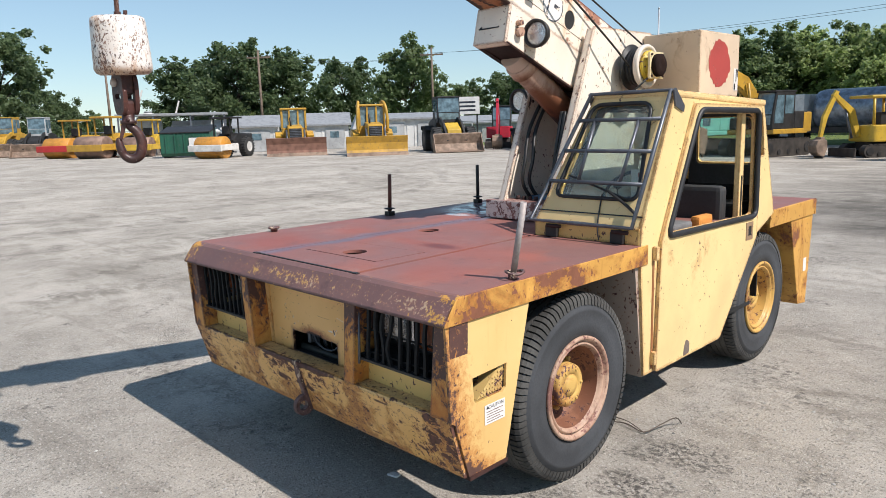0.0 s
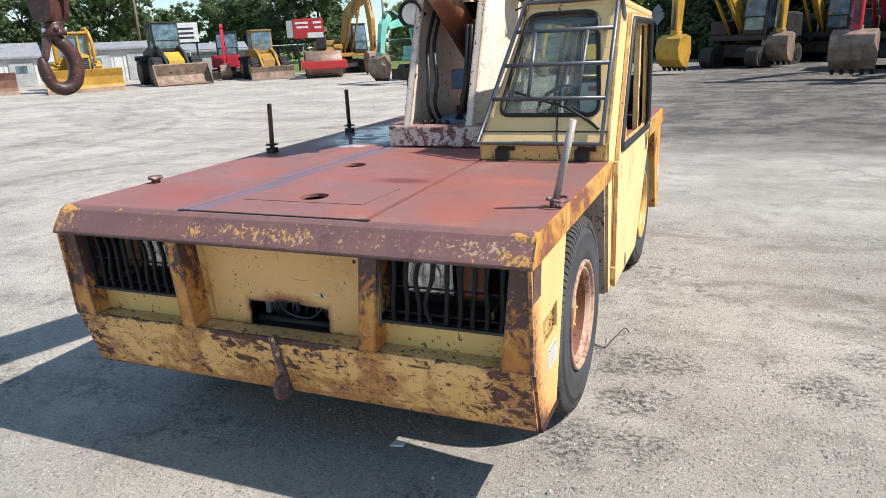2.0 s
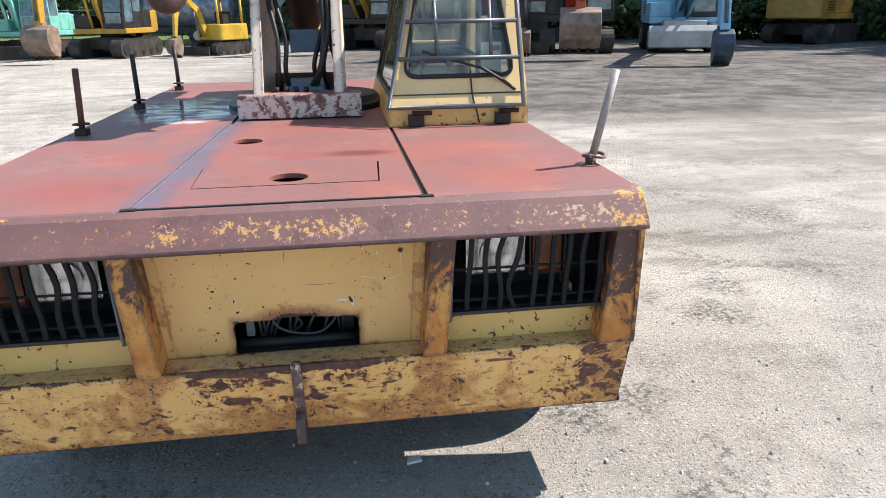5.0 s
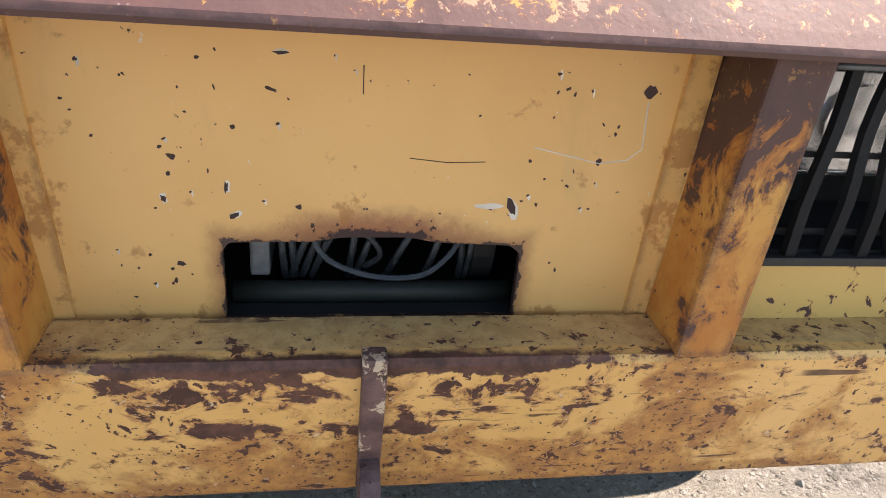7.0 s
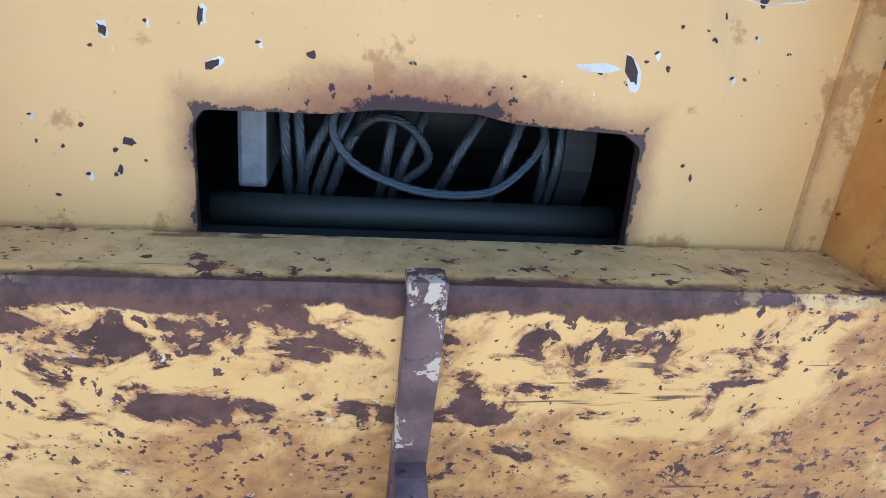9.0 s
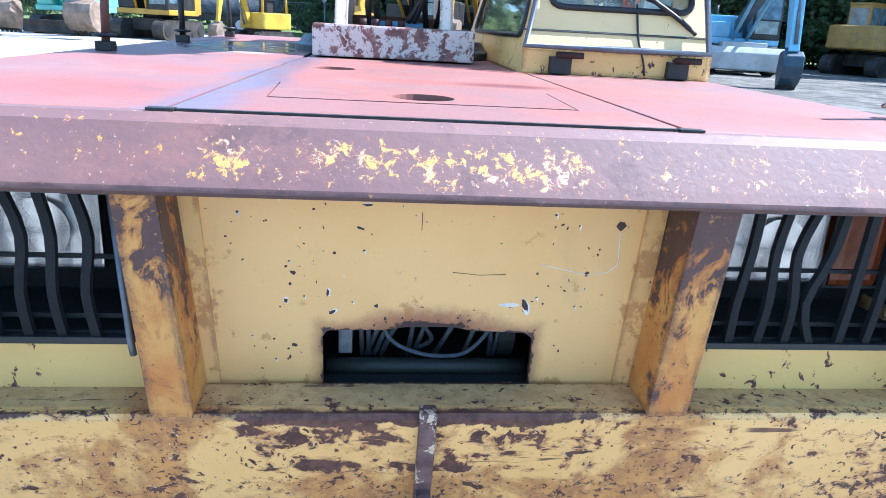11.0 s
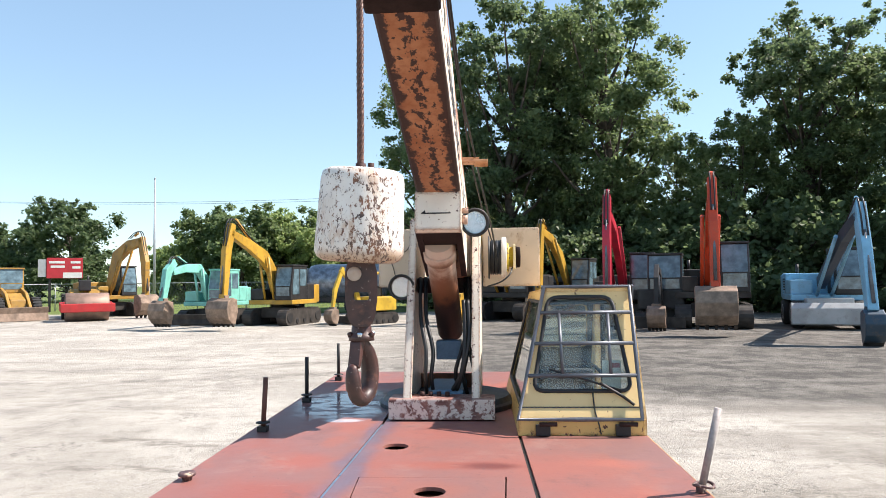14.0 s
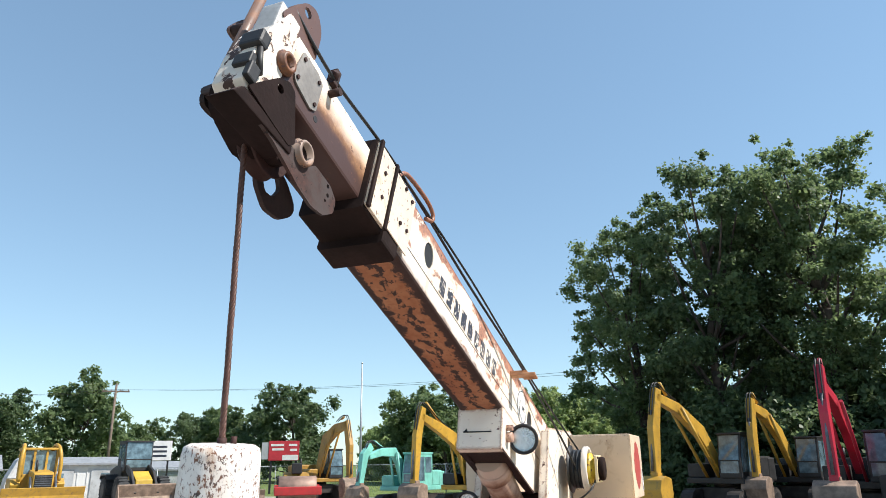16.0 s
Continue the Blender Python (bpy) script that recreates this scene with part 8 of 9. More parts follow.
roller("red road roller with a brown dusty drum", facing(-20.6, 33.6, 0.55, -0.83), REDP, DRUM, CAT_DULL, False, 0.95)
loader("old faded yellow wheel loader with a low blade", facing(-24.6, 33.4, 0.75, -0.65), CAT_DULL, 0.85, None, None, True)
mini("red and grey mini excavator with dark cab", reach(-28.6, 35.0, -27.0, 32.9), CRIMSON, False, 1.15, 2.7)
loader("black and yellow wheel loader with dusty bucket lowered", facing(-29.0, 30.4, 0.85, -0.55), DARK, 1.05, YEL_BRIGHT, DARK)
bulldozer("yellow bulldozer with a guard arch and scraped yellow blade", facing(-30.7, 25.6, 0.85, -0.53), 1.0, BUCKET_Y, 3.6, True)
bulldozer("yellow bulldozer with a rust-brown blade", facing(-36.6, 23.9, 0.85, -0.5), 1.0, plain("rust_brown_blade", (0.2, 0.1, 0.07), 0.7, 0.2, 0.35, 6, 0.3), 3.7)
roller("white road roller with an orange drum and black body", facing(-39.2, 20.3, 0.5, -0.86), WHITEP, DRUM_ORANGE, DARK, True, 0.9)
roller("yellow road roller with canopy", facing(-50.2, 19.8, 0.7, -0.7), YEL_BRIGHT, DRUM, YEL_BRIGHT, True, 0.95)
roller("yellow road roller with flat canopy and grey drum", facing(-51.5, 17.4, 0.6, -0.8), CAT, DRUM, CAT, True, 1.05)
roller("red and yellow road roller with ochre drum", facing(-55.5, 16.4, 0.6, -0.8), REDP, DRUM_ORANGE, CAT, True, 1.0)
loader("dark grey wheel loader parked beside rollers", facing(-63.5, 16.2, 0.8, -0.5), DARK, 1.0, None, SILVER)
loader("yellow wheel loader at the end of the row", facing(-68.5, 15.0, 0.8, -0.6), CAT, 1.05)
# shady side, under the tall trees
# yellow and crimson machines: tree shade is put into their near-black body colour
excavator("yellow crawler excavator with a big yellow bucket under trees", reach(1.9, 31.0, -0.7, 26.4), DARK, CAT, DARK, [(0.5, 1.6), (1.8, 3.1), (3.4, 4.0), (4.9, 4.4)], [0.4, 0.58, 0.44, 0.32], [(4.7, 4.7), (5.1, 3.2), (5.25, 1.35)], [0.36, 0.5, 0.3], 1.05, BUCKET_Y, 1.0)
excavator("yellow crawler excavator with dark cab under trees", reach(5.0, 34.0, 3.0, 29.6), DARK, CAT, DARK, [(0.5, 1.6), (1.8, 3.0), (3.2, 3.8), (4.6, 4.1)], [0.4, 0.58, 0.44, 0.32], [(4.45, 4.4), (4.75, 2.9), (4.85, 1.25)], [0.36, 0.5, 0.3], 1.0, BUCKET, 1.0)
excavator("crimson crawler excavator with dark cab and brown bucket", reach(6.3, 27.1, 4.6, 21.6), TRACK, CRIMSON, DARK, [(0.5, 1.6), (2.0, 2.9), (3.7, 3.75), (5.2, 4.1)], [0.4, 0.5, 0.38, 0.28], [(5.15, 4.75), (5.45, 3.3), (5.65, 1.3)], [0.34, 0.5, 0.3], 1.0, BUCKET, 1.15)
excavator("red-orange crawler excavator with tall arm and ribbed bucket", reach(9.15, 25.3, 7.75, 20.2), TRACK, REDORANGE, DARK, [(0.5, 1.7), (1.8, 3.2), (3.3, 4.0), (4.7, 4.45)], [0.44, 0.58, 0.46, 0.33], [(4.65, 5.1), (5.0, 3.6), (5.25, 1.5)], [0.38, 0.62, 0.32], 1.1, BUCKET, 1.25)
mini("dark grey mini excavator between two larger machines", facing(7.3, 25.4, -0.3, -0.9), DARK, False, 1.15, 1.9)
excavator("light blue wheeled excavator with long arm and pale blade", reach(13.0, 24.6, 10.65, 16.7), BLUE, BLUE, DARK, [(0.5, 1.6), (2.6, 2.3), (5.0, 3.1), (7.2, 3.55)], [0.42, 0.48, 0.4, 0.3], [(7.1, 3.85), (7.6, 2.5), (8.15, 0.9)], [0.5, 0.62, 0.4], 1.0, machine_paint("dark_blue_bucket", (0.03, 0.06, 0.09), 0.5), 0.5, False, 1.9, True, boom_paint=machine_paint("dark_navy_boom", (0.035, 0.05, 0.075), 0.5))
excavator("tan yellow crawler excavator turned away from the yard", facing(20.6, 27.6, 0.9, 0.45), CAT_DULL, CAT_DULL, CAT_DULL, [(0.5, 1.6), (1.8, 3.0), (3.2, 3.4), (4.6, 3.2)], [0.5, 0.75, 0.55, 0.4], [(4.45, 3.4), (4.75, 2.4), (4.85, 1.25)], [0.36, 0.5, 0.3], 1.0, BUCKET, 1.0)

# waste skip
skip = thing("waste_container", "dark green steel waste container with sloping lid", "dumpster", facing(-43.2, 19.8, 0.75, -0.65))
GREEN = machine_paint("dark_green_paint", (0.015, 0.1, 0.06), 0.25)
part("body", prism(B(), [(-1.0, 0.1), (0.85, 0.1), (1.0, 0.3), (1.0, 1.6), (-1.0, 2.0)], "x", -1.6, 1.6, 0.04), GREEN, skip)
for x in (-1.2, -0.6, 0.0, 0.6, 1.2):
    part("rib", box(B(), x - 0.05, x + 0.05, 1.0, 1.07, 0.3, 1.55), GREEN, skip)
part("lid", prism(B(), [(-1.08, 2.0), (1.05, 1.6), (1.07, 1.68), (-1.06, 2.09)], "x", -1.66, 1.66, 0.02), DARK, skip)
part("sign_patch", box(B(), -0.9, -0.3, 1.072, 1.078, 0.7, 1.3), STICKER, skip)
part("base_rail", box(box(B(), -1.5, -1.3, -0.95, 0.9, 0.0, 0.1), 1.3, 1.5, -0.95, 0.9, 0.0, 0.1), DARK, skip)


# ---- sheds, tank truck, signs, poles ----
def shed(label, m, w, d, h, wall_mat, roof_mat, doors=2, rise=0.8):
    s = thing("shed", label, "building", m, "sheds behind the yard")
    body = part("wall", prism(B(), [(-d / 2, 0), (d / 2, 0), (d / 2, h), (0, h + rise), (-d / 2, h)], "x", -w / 2, w / 2), wall_mat, s)
    for k in range(int(w / 0.6)):
        x = -w / 2 + 0.3 + 0.6 * k
        part("wall_rib", box(B(), x - 0.03, x + 0.03, d / 2, d / 2 + 0.04, 0, h), wall_mat, body)
    for sgn in (-1, 1):
        part("roof", prism(B(), [(sgn * (d / 2 + 0.3), h - 0.12), (0, h + rise + 0.02), (0, h + rise + 0.12), (sgn * (d / 2 + 0.3), h)], "x", -w / 2 - 0.25, w / 2 + 0.25), roof_mat, s)
    for i in range(doors):
        x = -w / 2 + (i + 0.5) * w / doors
        dr = part("door", box(B(), x - min(1.3, w / doors * 0.32), x + min(1.3, w / doors * 0.32), d / 2 + 0.04, d / 2 + 0.08, 0.02, min(2.4, h * 0.8)), SILVER, s)
        part("window", box(B(), x - 0.35, x + 0.35, d / 2 + 0.08, d / 2 + 0.1, min(2.4, h * 0.8) - 0.7, min(2.4, h * 0.8) - 0.2), CABGLASS, dr)
    return s


METAL = plain("grey_corrugated_sheet", (0.3, 0.31, 0.32), 0.5, 0.2, 0.25, 3, 0.1)
WHITE_WALL = plain("white_sheet_wall", (0.58, 0.58, 0.56), 0.6, 0, 0.2, 3, 0.1)
shed("white sheet-metal shed behind the bulldozers", facing(-46.0, 32.5, 0.8, -0.55), 4.5, 4, 2.0, WHITE_WALL, METAL, 2)
shed("small white ribbed shed behind the bulldozers", facing(-47.5, 27.6, 0.8, -0.55), 3.2, 3.0, 2.0, WHITE_WALL, METAL, 1, 0.7)
shed("low white tent behind the green container", facing(-53.5, 25.6, 0.8, -0.5), 3.6, 3.0, 1.7, WHITE_WALL, WHITE_WALL, 1, 0.8)
roof = thing("open_canopy", "grey flat open canopy on posts behind the rollers", "canopy", facing(-53.5, 23.5, 0.85, -0.5))
part("roof", box(B(), -4.2, 4.2, -1.2, 1.2, 3.0, 3.2, 0.03), METAL, roof)
for x in (-4.0, -1.4, 1.4, 4.0):
    for y in (-1.1, 1.1):
        part("post", box(B(), x - 0.06, x + 0.06, y - 0.06, y + 0.06, 0, 3.0), CAGE, roof)
for x in (-2.6, 0.2, 3.0):
    part("strut", box(B(), x - 0.06, x + 0.06, 1.0, 1.12, 3.2, 4.3, 0, Matrix.Translation((0.5, 0, 0)) @ Matrix.Rotation(radians(-18), 4, "Y")), WHITE_WALL, roof)
silo = thing("storage_tank", "white round storage tank behind the rollers", "tank", pose(-55.5, 22.3, 0))
part("shell", lathe(B(), [(1.0, 0), (1.0, 2.7), (0.9, 2.95), (0.45, 3.1), (0.4, 3.3), (0.05, 3.32)], (0, 0, 0), (0, 0, 1), 28), WHITE_WALL, silo)
part("cap", lathe(B(), [(0.3, 0), (0.3, 0.12)], (0, 0, 3.32), (0, 0, 1), 20), METAL, silo)
shed("small white site cabin beside the shed", facing(-40.5, 37.5, 0.8, -0.6), 6, 3, 2.3, WHITE_WALL, METAL, 2, 0.3)
shed("long low grey building behind the loaders", facing(-41.5, 46.0, 0.7, -0.7), 9, 4, 1.8, METAL, METAL, 2, 0.5)
# shrink-wrapped white bundle between the bulldozers
bm = prism(B(), rounded([(-0.9, 0.0), (0.9, 0.0), (0.8, 1.4), (0.3, 2.6), (-0.5, 2.6), (-0.85, 1.5)], 0.25), "y", -0.7, 0.7, 0.12, facing(-35.0, 28.2, 0.8, -0.5))
tagged(part("wrapped_crate", bm, WHITE_WALL), "tall crate wrapped in white film standing between bulldozers", "wrapped crate")

truck = thing("tank_truck", "blue and white tank truck behind the yellow excavators", "truck", facing(-9.3, 39.5, -0.95, 0.1))
part("tank", lathe(B(), [(0.5, -0.2), (0.95, 0), (1.02, 0.3), (1.02, 4.2), (0.95, 4.5), (0.5, 4.7)], (0, 0.6, 1.9), (0, -1, 0), 28), plain("steel_blue_tank", (0.2, 0.23, 0.27), 0.3, 0.5, 0.4, 4, 0.05), truck)
part("cab", prism(B(), [(1.0, 0.8), (2.8, 0.8), (2.8, 1.7), (2.4, 2.7), (1.0, 2.7)], "x", -1.1, 1.1, 0.06), WHITEP, truck)
part("windscreen", box(B(), -0.95, 0.95, 2.62, 2.64, 1.8, 2.4, 0, pose(0, 0, 0)), CABGLASS, truck)
part("frame", box(B(), -0.5, 0.5, -4.2, 2.6, 0.65, 0.95), TRACK, truck)
for y in (2.0, -2.2, -3.4):
    for x in (-0.95, 0.95):
        plant_wheel(truck, x, y, 0.5, 0.3, SILVER)

# hoarding
sign = thing("roadside_hoarding", "red and white roadside hoarding on posts", "billboard", facing(-28.25, 44.25, 0.5, -0.85))
part("board", box(B(), -1.1, 1.1, -0.08, 0.08, 2.3, 3.7, 0.02), plain("red_board", (0.5, 0.03, 0.04), 0.5, 0, 0.1), sign)
part("white_panel", box(B(), -1.05, 0.1, 0.082, 0.09, 2.32, 2.7), STICKER, sign)
for z, x0, x1 in ((3.4, -0.95, -0.35), (3.05, -0.95, -0.45), (3.4, 0.0, 0.95), (3.1, 0.0, 0.85)):
    part("lettering_bar", box(B(), x0, x1, 0.083, 0.09, z - 0.08, z + 0.08), STICKER, sign)
for x in (-0.9, 0.9):
    part("post", box(B(), x - 0.08, x + 0.08, -0.1, 0.0, 0, 2.5), DARK, sign)
part("side_panel", box(B(), 1.12, 1.6, -0.05, 0.05, 2.4, 3.6), SILVER, sign)
board = thing("notice_board", "white notice board on posts beyond the loader", "sign", facing(-34.5, 37.9, 0.6, -0.8))
part("board", box(B(), -1.1, 1.1, -0.05, 0.05, 2.4, 3.7, 0.02), STICKER, board)
for z in (2.7, 3.0, 3.3):
    part("lettering_bar", box(B(), -0.8, 0.8, 0.052, 0.056, z - 0.07, z + 0.07), PRINT_DARK, board)
for x in (-0.9, 0.9):
    part("post", box(B(), x - 0.06, x + 0.06, -0.1, -0.05, 0, 2.5), DARK, board)
road_sign = thing("road_sign", "grey back of a diamond road sign on a post", "road sign", facing(-3.2, 43.0, 0, -1))
part("plate", prism(B(), [(0, 1.9), (0.5, 2.5), (0, 3.1), (-0.5, 2.5)], "y", -0.02, 0.02), SILVER, road_sign)
part("post", box(B(), -0.04, 0.04, -0.08, -0.02, 0, 2.9), CAGE, road_sign)

WOODPOLE = plain("weathered_pole_wood", (0.16, 0.12, 0.09), 0.85, 0, 0.3, 20, 0.4)
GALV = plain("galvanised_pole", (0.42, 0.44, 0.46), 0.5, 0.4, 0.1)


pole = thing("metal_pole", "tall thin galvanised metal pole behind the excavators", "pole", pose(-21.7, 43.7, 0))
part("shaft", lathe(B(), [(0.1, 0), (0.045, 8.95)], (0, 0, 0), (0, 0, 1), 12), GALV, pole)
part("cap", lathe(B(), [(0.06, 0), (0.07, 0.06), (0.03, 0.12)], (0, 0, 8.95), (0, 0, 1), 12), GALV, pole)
poles = []
for i, (x, y) in enumerate(((-77.0, 27.0), (-61.7, 36.5), (-51.0, 50.5), (4.0, 53.0))):
    p = thing("utility_pole", "weathered wooden utility pole with crossarm and wires", "utility pole", facing(x, y, 0.6, -0.8), "utility poles")
    part("pole", lathe(B(), [(0.16, 0), (0.1, 9.6)], (0, 0, 0), (0, 0, 1), 10), WOODPOLE, p)
    part("crossarm", box(B(), -1.2, 1.2, -0.06, 0.06, 8.8, 8.95), WOODPOLE, p)
    for xx in (-1.1, -0.4, 0.4, 1.1):
        part("insulator", lathe(B(), [(0.04, 0), (0.05, 0.08), (0.02, 0.14)], (xx, 0, 8.95), (0, 0, 1), 8), GALV, p)
    poles.append((x, y))
for (xa, ya), (xb, yb) in zip(poles, poles[1:]):
    for off in (-1.1, 1.1):
        a, b = Vector((xa + 0.8 * off, ya + 0.6 * off, 9.05)), Vector((xb + 0.8 * off, yb + 0.6 * off, 9.05))
        bm = tube(B(), [a.lerp(b, s / 12) - Vector((0, 0, 3.2 * (s / 12) * (1 - s / 12))) for s in range(13)], 0.014, 4)
        tagged(part("power_line", bm, HOSE), "thin black power line slung between utility poles", "power line", "power lines")

# chain-link fence behind the row
fence_m = plain("galvanised_fence", (0.34, 0.36, 0.37), 0.5, 0.4, 0.1)
fence = thing("chain_link_fence", "grey chain-link fence along the back of the yard", "fence")
route = [Vector(p) for p in ((-78, 24), (-62, 31), (-48, 41), (-30, 46), (-16, 45.5), (0, 46), (18, 46))]
for a, b in zip(route, route[1:]):
    n = max(2, int((b - a).length / 3))
    for i in range(n):
        p = a.lerp(b, i / n)
        part("post", rod(B(), (p.x, p.y, 0), (p.x, p.y, 1.95), 0.04, 6), fence_m, fence)
    d = (b - a).normalized()
    bm = rod(B(), (a.x, a.y, 1.9), (b.x, b.y, 1.9), 0.03, 5)
    part("rail", bm, fence_m, fence)
    bm, length = B(), (b - a).length
    step = 0.22
    for i in range(int(length / step)):
        p = a + d * (i * step)
        for sgn in (-1, 1):
            q = p + d * (sgn * 1.8 * 0.55)
            v = [bm.verts.new((w.x, w.y, z)) for w, z in ((p, 0.05), (p + d * 0.012, 0.05), (q + d * 0.012, 1.85), (q, 1.85))]
            bm.faces.new(v)
    part("wire_mesh", bm, fence_m, fence, kind="stuff")


# ---- trees ----
BARK = plain("grey_brown_bark", (0.09, 0.07, 0.055), 0.9, 0, 0.35, 12, 0.6)
# the light green of the far line has distance haze put into it
LEAF = [leaf_mat("mid_green_leaves", (0.05, 0.082, 0.032), (0.15, 0.2, 0.085)), leaf_mat("dark_green_leaves", (0.038, 0.066, 0.03), (0.12, 0.165, 0.075)), leaf_mat("light_green_leaves", (0.12, 0.175, 0.055), (0.27, 0.33, 0.13))]


def leaves(centres, radii, count, size, seed):
    """Small leaf sprays scattered through and over blobs, denser near their skins."""
    g = np.random.RandomState(seed)
    centres, radii = np.array(centres, float), np.array(radii, float)
    area = radii[:, 0] ** 2
    pick = g.choice(len(centres), count, p=area / area.sum())
    d = g.normal(size=(count, 3))
    d /= np.linalg.norm(d, axis=1)[:, None]
    r = np.abs(g.normal(0.62, 0.34, count))
    at = centres[pick] + d * radii[pick] * r[:, None]
    nrm = d * 0.5 + g.normal(size=(count, 3)) * 0.7 + (0, 0, 0.45)
    nrm /= np.linalg.norm(nrm, axis=1)[:, None]
    u = np.cross(nrm, g.normal(size=(count, 3)))
    u /= np.linalg.norm(u, axis=1)[:, None]
    v = np.cross(nrm, u)
    s = size * g.uniform(0.6, 1.35, count)[:, None]
    quad = np.stack([at - u * s * 0.5, at + v * s * 0.42 - u * s * 0.05, at + u * s * 0.55, at - v * s * 0.4 + u * s * 0.08], 1)
    return quad.reshape(-1, 3)


def leaf_mesh(name, verts, mat):
    me = bpy.data.meshes.new(name)
    n = len(verts) // 4
    me.from_pydata(verts.tolist(), [], np.arange(4 * n).reshape(n, 4).tolist())
    me.materials.append(mat)
    return me


def tree(label, h, spread, seed, mat, count, m, low=0.25, leaf=0.34, group="trees round the yard"):
    """A tapered trunk, forking limbs and a ragged crown in separate masses."""
    g = random.Random(seed)
    t = thing("tree", label, "tree", m, group)
    wood = B()
    sway = [Vector((g.uniform(-0.3, 0.3) * i * 0.4, g.uniform(-0.3, 0.3) * i * 0.4, h * 0.75 * i / 5)) for i in range(6)]
    base = 0.018 * h + 0.06
    rows = curve(sway, 3)
    for i, (p, q) in enumerate(zip(rows, rows[1:])):
        rod(wood, p, q, base * (1 - 0.85 * i / len(rows)), 8, base * (1 - 0.85 * (i + 1) / len(rows)))
    cs, rs = [], []
    n = 30 if h > 15 else 22
    for i in range(n):
        f = low + (0.97 - low) * (i + 0.5) / n
        a = i * 2.4 + g.uniform(-0.5, 0.5)
        reach_ = spread * math.sqrt(max(0.05, 1 - ((f - 0.52) / 0.52) ** 2)) * g.uniform(0.35, 0.95)
        c = Vector((math.cos(a) * reach_, math.sin(a) * reach_, h * f))
        root = sway[min(5, int(f * 5.5))] * 0.9
        root.z = min(root.z, c.z - 0.1 * h)
        mid = root.lerp(c, 0.55) + Vector((0, 0, -0.02 * h))
        for p, q, r in ((root, mid, base * 0.32), (mid, c, base * 0.18)):
            rod(wood, p, q, r, 5, r * 0.55)
        size = spread * (g.uniform(0.16, 0.3) if h > 15 else g.uniform(0.2, 0.36))
        cs.append(c), rs.append((size, size, size * g.uniform(0.6, 0.85)))
        for _ in range(9):
            o = Vector((g.uniform(-1, 1), g.uniform(-1, 1), g.uniform(-0.9, 1.0))) * size * (1.5 if h > 15 else 1.2)
            s2 = size * g.uniform(0.25, 0.5)
            cs.append(c + o), rs.append((s2, s2, s2 * 0.8))
    part("trunk", wood, BARK, t)
    crown = new("crown", leaf_mesh("crown", leaves(cs, rs, count, leaf, seed), mat))
    crown.parent = t
    return t


broad = tree("broad green deciduous tree beyond the yard", 11.3, 4.6, 11, LEAF[1], 24000, pose(-71.6, 39.4, 0), 0.18, 0.33)
round_tree = tree("round green deciduous tree standing alone beyond the yard", 10.0, 3.9, 12, LEAF[0], 21000, pose(-56.3, 52.1, 0), 0.2, 0.32)
tall = tree("very tall dark deciduous tree behind the excavators", 20.3, 5.0, 13, LEAF[1], 52000, pose(2.4, 43.7, 0), 0.2, 0.22, "tall trees behind the excavators")
tall_b = tree("very tall leafy deciduous tree behind the excavators", 20.6, 5.4, 14, LEAF[0], 54000, pose(8.6, 42.8, 0), 0.22, 0.22, "tall trees behind the excavators")
bushy = tree("pale green bushy tree in the far tree line", 8.8, 3.8, 15, LEAF[2], 19000, pose(-20.4, 68.0, 0), 0.06, 0.3, "far tree line")
scrub = tree("dark green scrub bush under the tall trees", 4.2, 2.6, 16, LEAF[1], 7000, pose(6.0, 38.5, 0), 0.03, 0.26, "scrub under the trees")


def put(ob, x, y, s, turn, sz=1.0):
    copy_thing(ob, pose(x, y, 0, 0, 0, turn) @ Matrix.Diagonal((s, s, s * sz, 1)))


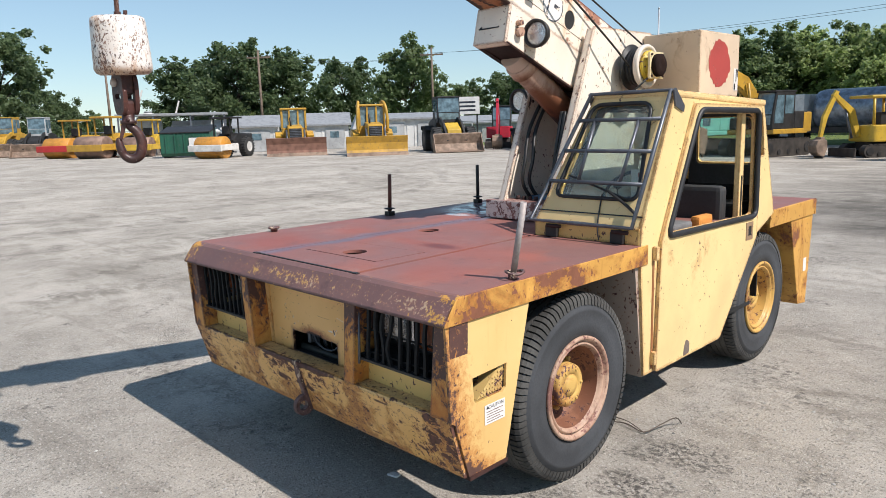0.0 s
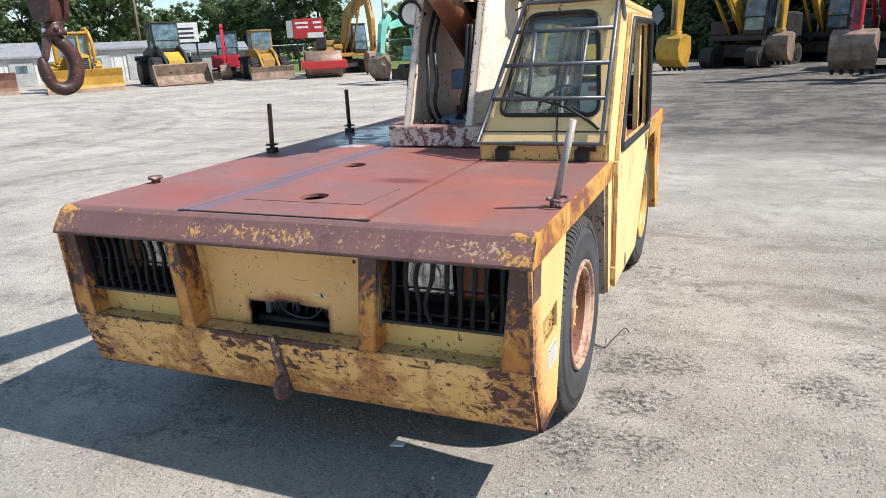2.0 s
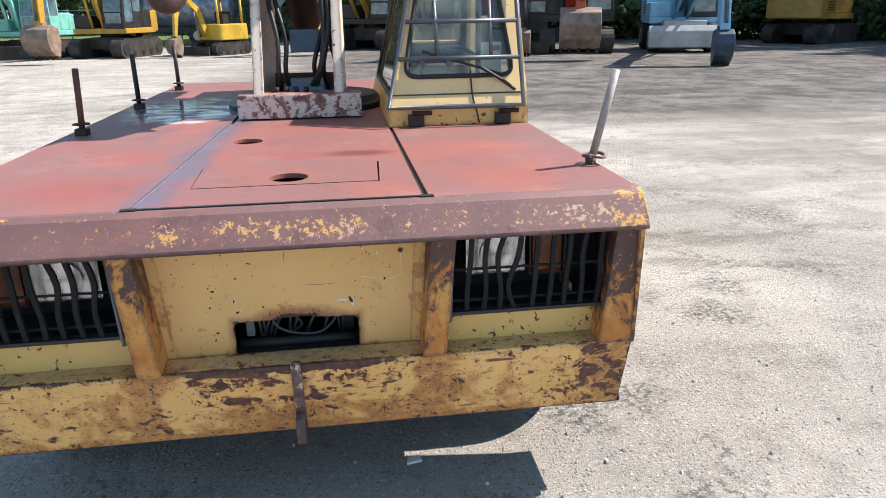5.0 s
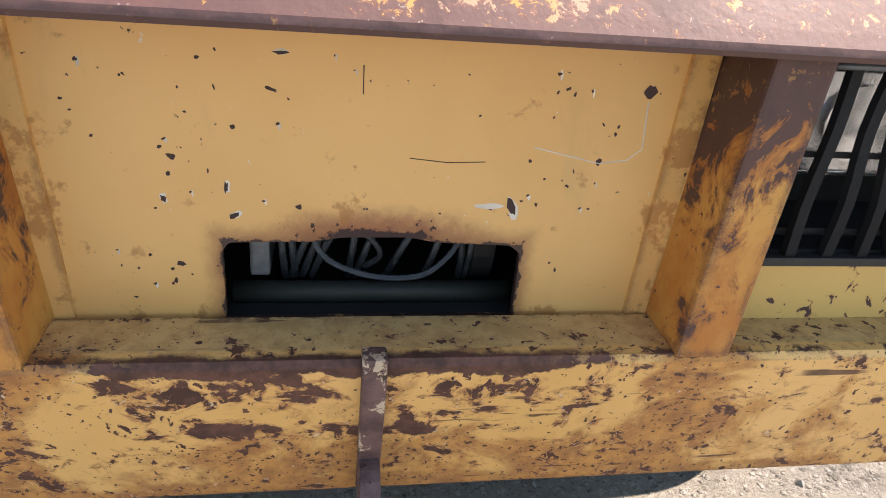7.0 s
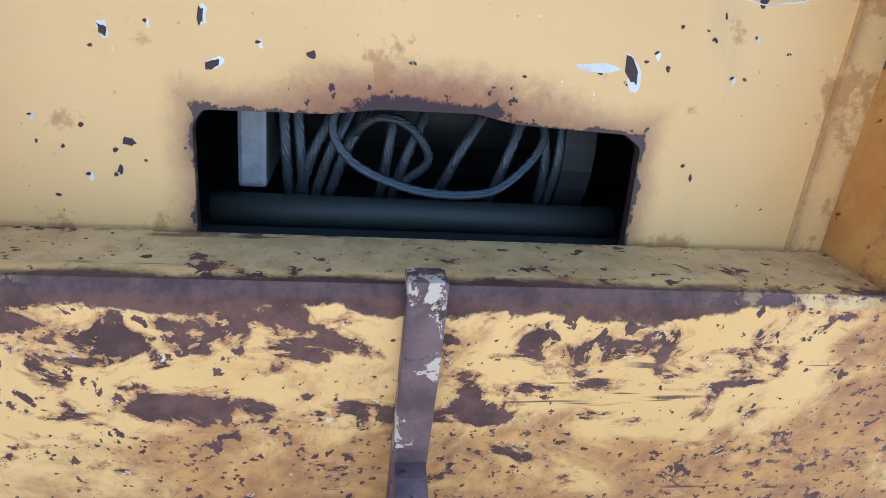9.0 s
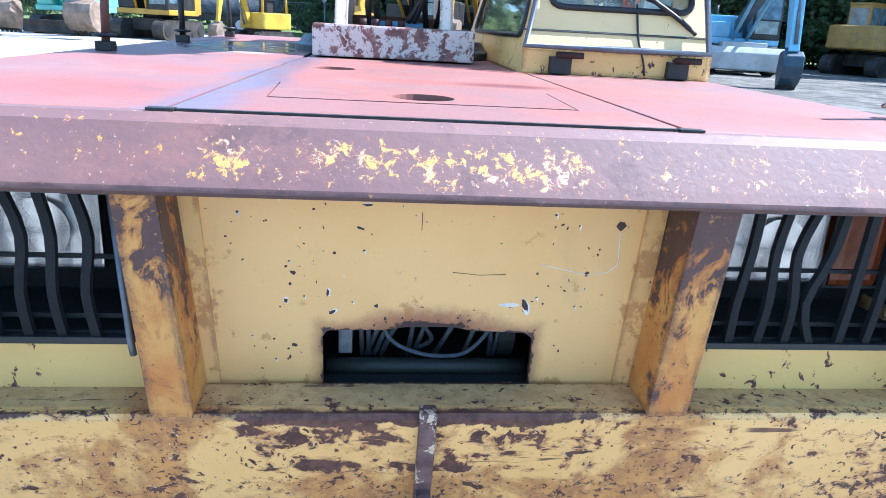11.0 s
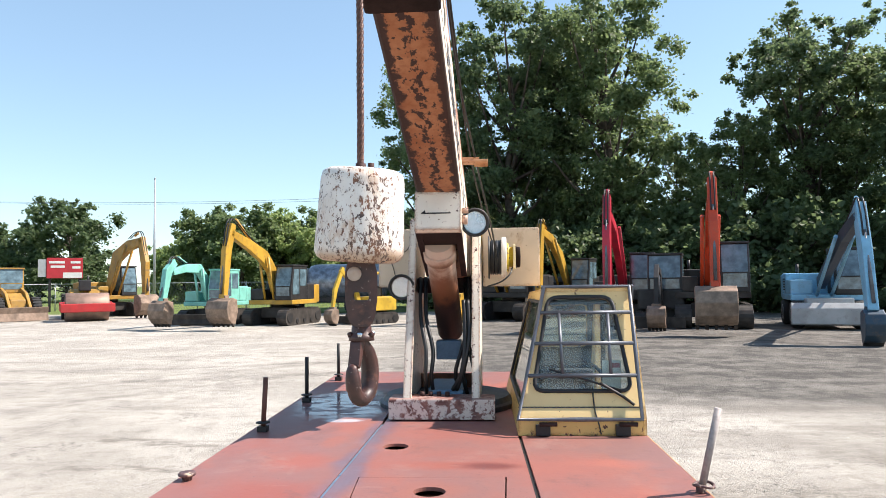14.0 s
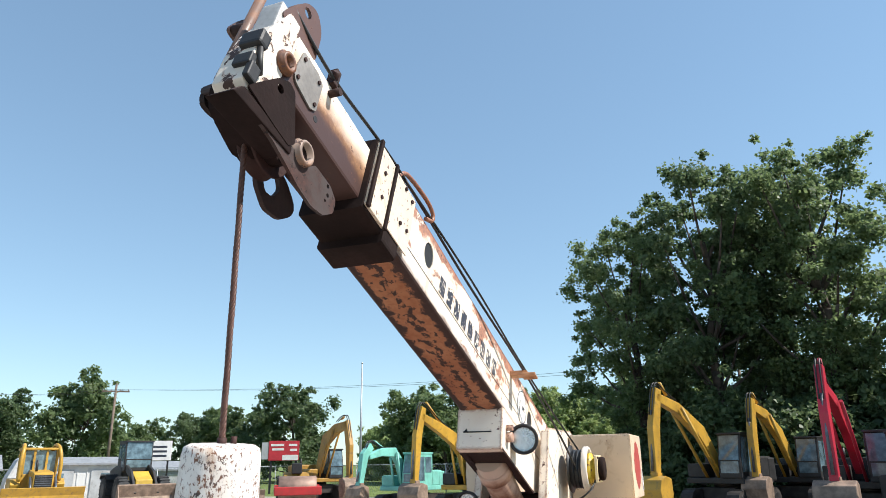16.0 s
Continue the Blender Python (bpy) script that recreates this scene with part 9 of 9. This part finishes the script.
for ob, spots in (
    (broad, ((-75.6, 16.3, 1.0, 40), (-68.9, 43.9, 0.98, 130), (-83.0, 39.0, 1.05, 80), (-69.1, 53.0, 0.88, 200), (-43.8, 70.3, 1.0, 250), (-50.8, 71.8, 0.85, 20), (-90.0, 25.0, 0.6, 300), (-61.3, 75.0, 0.8, 150), (-104, 31, 0.55, 10), (-78, 10, 1.0, 110))),
    (round_tree, ((-72.3, 78.6, 0.75, 60), (-56.5, 74.5, 0.9, 160), (-22.6, 64.4, 0.95, 30), (-27.1, 68.2, 0.9, 100), (-15.6, 68.5, 0.9, 220), (-38.8, 84.9, 0.7, 45), (-5.4, 66.0, 0.9, 310), (-112, 37, 0.5, 10), (-66, 66, 0.7, 75))),
    (bushy, ((-13.1, 67.0, 0.95, 70), (-9.8, 66.5, 0.92, 140), (-17.5, 66.0, 0.9, 190), (-31.3, 71.2, 0.75, 260), (-25.0, 73.0, 0.9, 330), (-2.0, 63.0, 0.95, 15), (1.5, 60.0, 1.0, 100), (-36.0, 77.0, 0.7, 160), (-8.0, 62.0, 0.7, 200), (-12.5, 60.5, 0.62, 280), (-46.5, 78.0, 0.7, 33), (-82.0, 66.0, 0.7, 190), (-91.0, 52.0, 0.7, 20))),
    (tall, ((5.8, 47.5, 1.0, 120), (20.6, 41.5, 0.95, 200), (26.0, 36.0, 0.95, 300), (31.0, 29.0, 0.95, 20), (14.5, 47.0, 0.6, 260))),
    (tall_b, ((-2.4, 45.5, 0.86, 70), (16.4, 41.0, 0.62, 30), (23.5, 42.5, 0.9, 170), (34.5, 22.0, 0.9, 10))),
    (scrub, ((1.5, 40.5, 1.1, 30), (10.0, 38.0, 1.15, 90), (13.6, 37.5, 1.2, 150), (17.0, 36.0, 1.25, 210), (19.8, 33.8, 1.15, 260), (22.5, 32.0, 1.2, 310), (25.0, 29.5, 1.2, 45), (4.0, 41.0, 1.25, 110), (8.0, 41.5, 1.4, 160), (12.0, 41.5, 1.4, 20), (15.5, 39.5, 1.5, 70), (27.5, 26.0, 1.3, 80), (28.5, 22.0, 1.3, 200), (-2.0, 44.5, 0.95, 15), (-4.2, 47.5, 0.7, 240), (-0.6, 42.0, 0.8, 190))),
):
    for n_, (x, y, s, a) in enumerate(spots):
        put(ob, x, y, s, a, 1.0 - 0.06 * (n_ % 3))

# undergrowth wall in the shade of the tall trees
g = np.random.RandomState(4)
cs = [(-1.0 + 1.1 * i, 45.0 - 0.018 * (i - 4) ** 2 + g.uniform(-1, 1), g.uniform(1.0, 5.5)) for i in range(32)] + [(33.0 + g.uniform(-1, 1), 35.0 - 1.2 * i, g.uniform(1, 5)) for i in range(16)]
rs = [(g.uniform(1.5, 2.6),) * 2 + (g.uniform(1.5, 2.8),) for _ in cs]
under = new("undergrowth", leaf_mesh("undergrowth", leaves(cs, rs, 26000, 0.38, 8), LEAF[1]))
tagged(under, "dense dark green undergrowth in deep shade", "undergrowth", kind="stuff")

# loose stones on the yard near the crane
g = np.random.RandomState(6)
verts, faces = [], []
for i in range(5200):
    r, a = 0.4 + 7.5 * g.rand() ** 0.8, g.uniform(0, 2 * math.pi)
    x, y = 0.9 + r * math.cos(a), -0.6 + r * math.sin(a)
    s = 0.004 + 0.009 * g.rand() ** 3
    b = len(verts)
    q = g.uniform(0.7, 1.3, 6) * s
    verts += [(x + q[0], y, s * 0.2), (x, y + q[1], s * 0.2), (x - q[2], y, s * 0.2), (x, y - q[3], s * 0.2), (x, y, s * 0.2 + q[4] * 0.7), (x, y, -0.002)]
    faces += [(b, b + 1, b + 4), (b + 1, b + 2, b + 4), (b + 2, b + 3, b + 4), (b + 3, b, b + 4)]
me = bpy.data.meshes.new("gravel")
me.from_pydata(verts, [], faces)
km = Mat("loose_stone", 0.9)
km.colour(km.mix(km.island(), (0.17, 0.165, 0.155), (0.5, 0.48, 0.45)))
me.materials.append(km.m)
tagged(new("gravel", me), "loose pale gravel stones scattered on the yard", "gravel", kind="stuff")
bm = prism(B(), rounded([(-0.03, -0.012), (0.028, -0.02), (0.035, 0.012), (-0.01, 0.022)], 0.006), "z", 0.002, 0.012, 0.003, pose(0.361, 0.304, 0, 0, 0, 20))
tagged(part("stone_chip", bm, STICKER), "small white stone chip lying on the gravel", "stone")
bm = tube(B(), curve([(0.79, 1.5, 0.006), (0.9, 1.52, 0.02), (1.02, 1.5, 0.012), (1.06, 1.6, 0.03), (1.1, 1.7, 0.05), (1.12, 1.73, 0.012)], 4), 0.0035, 5)
tube(bm, curve([(0.8, 1.57, 0.012), (0.9, 1.55, 0.02), (1.02, 1.5, 0.01)], 3), 0.0025, 5)
tagged(part("twig", bm, BARK), "thin dry twig lying on the gravel beside a wheel", "twig")
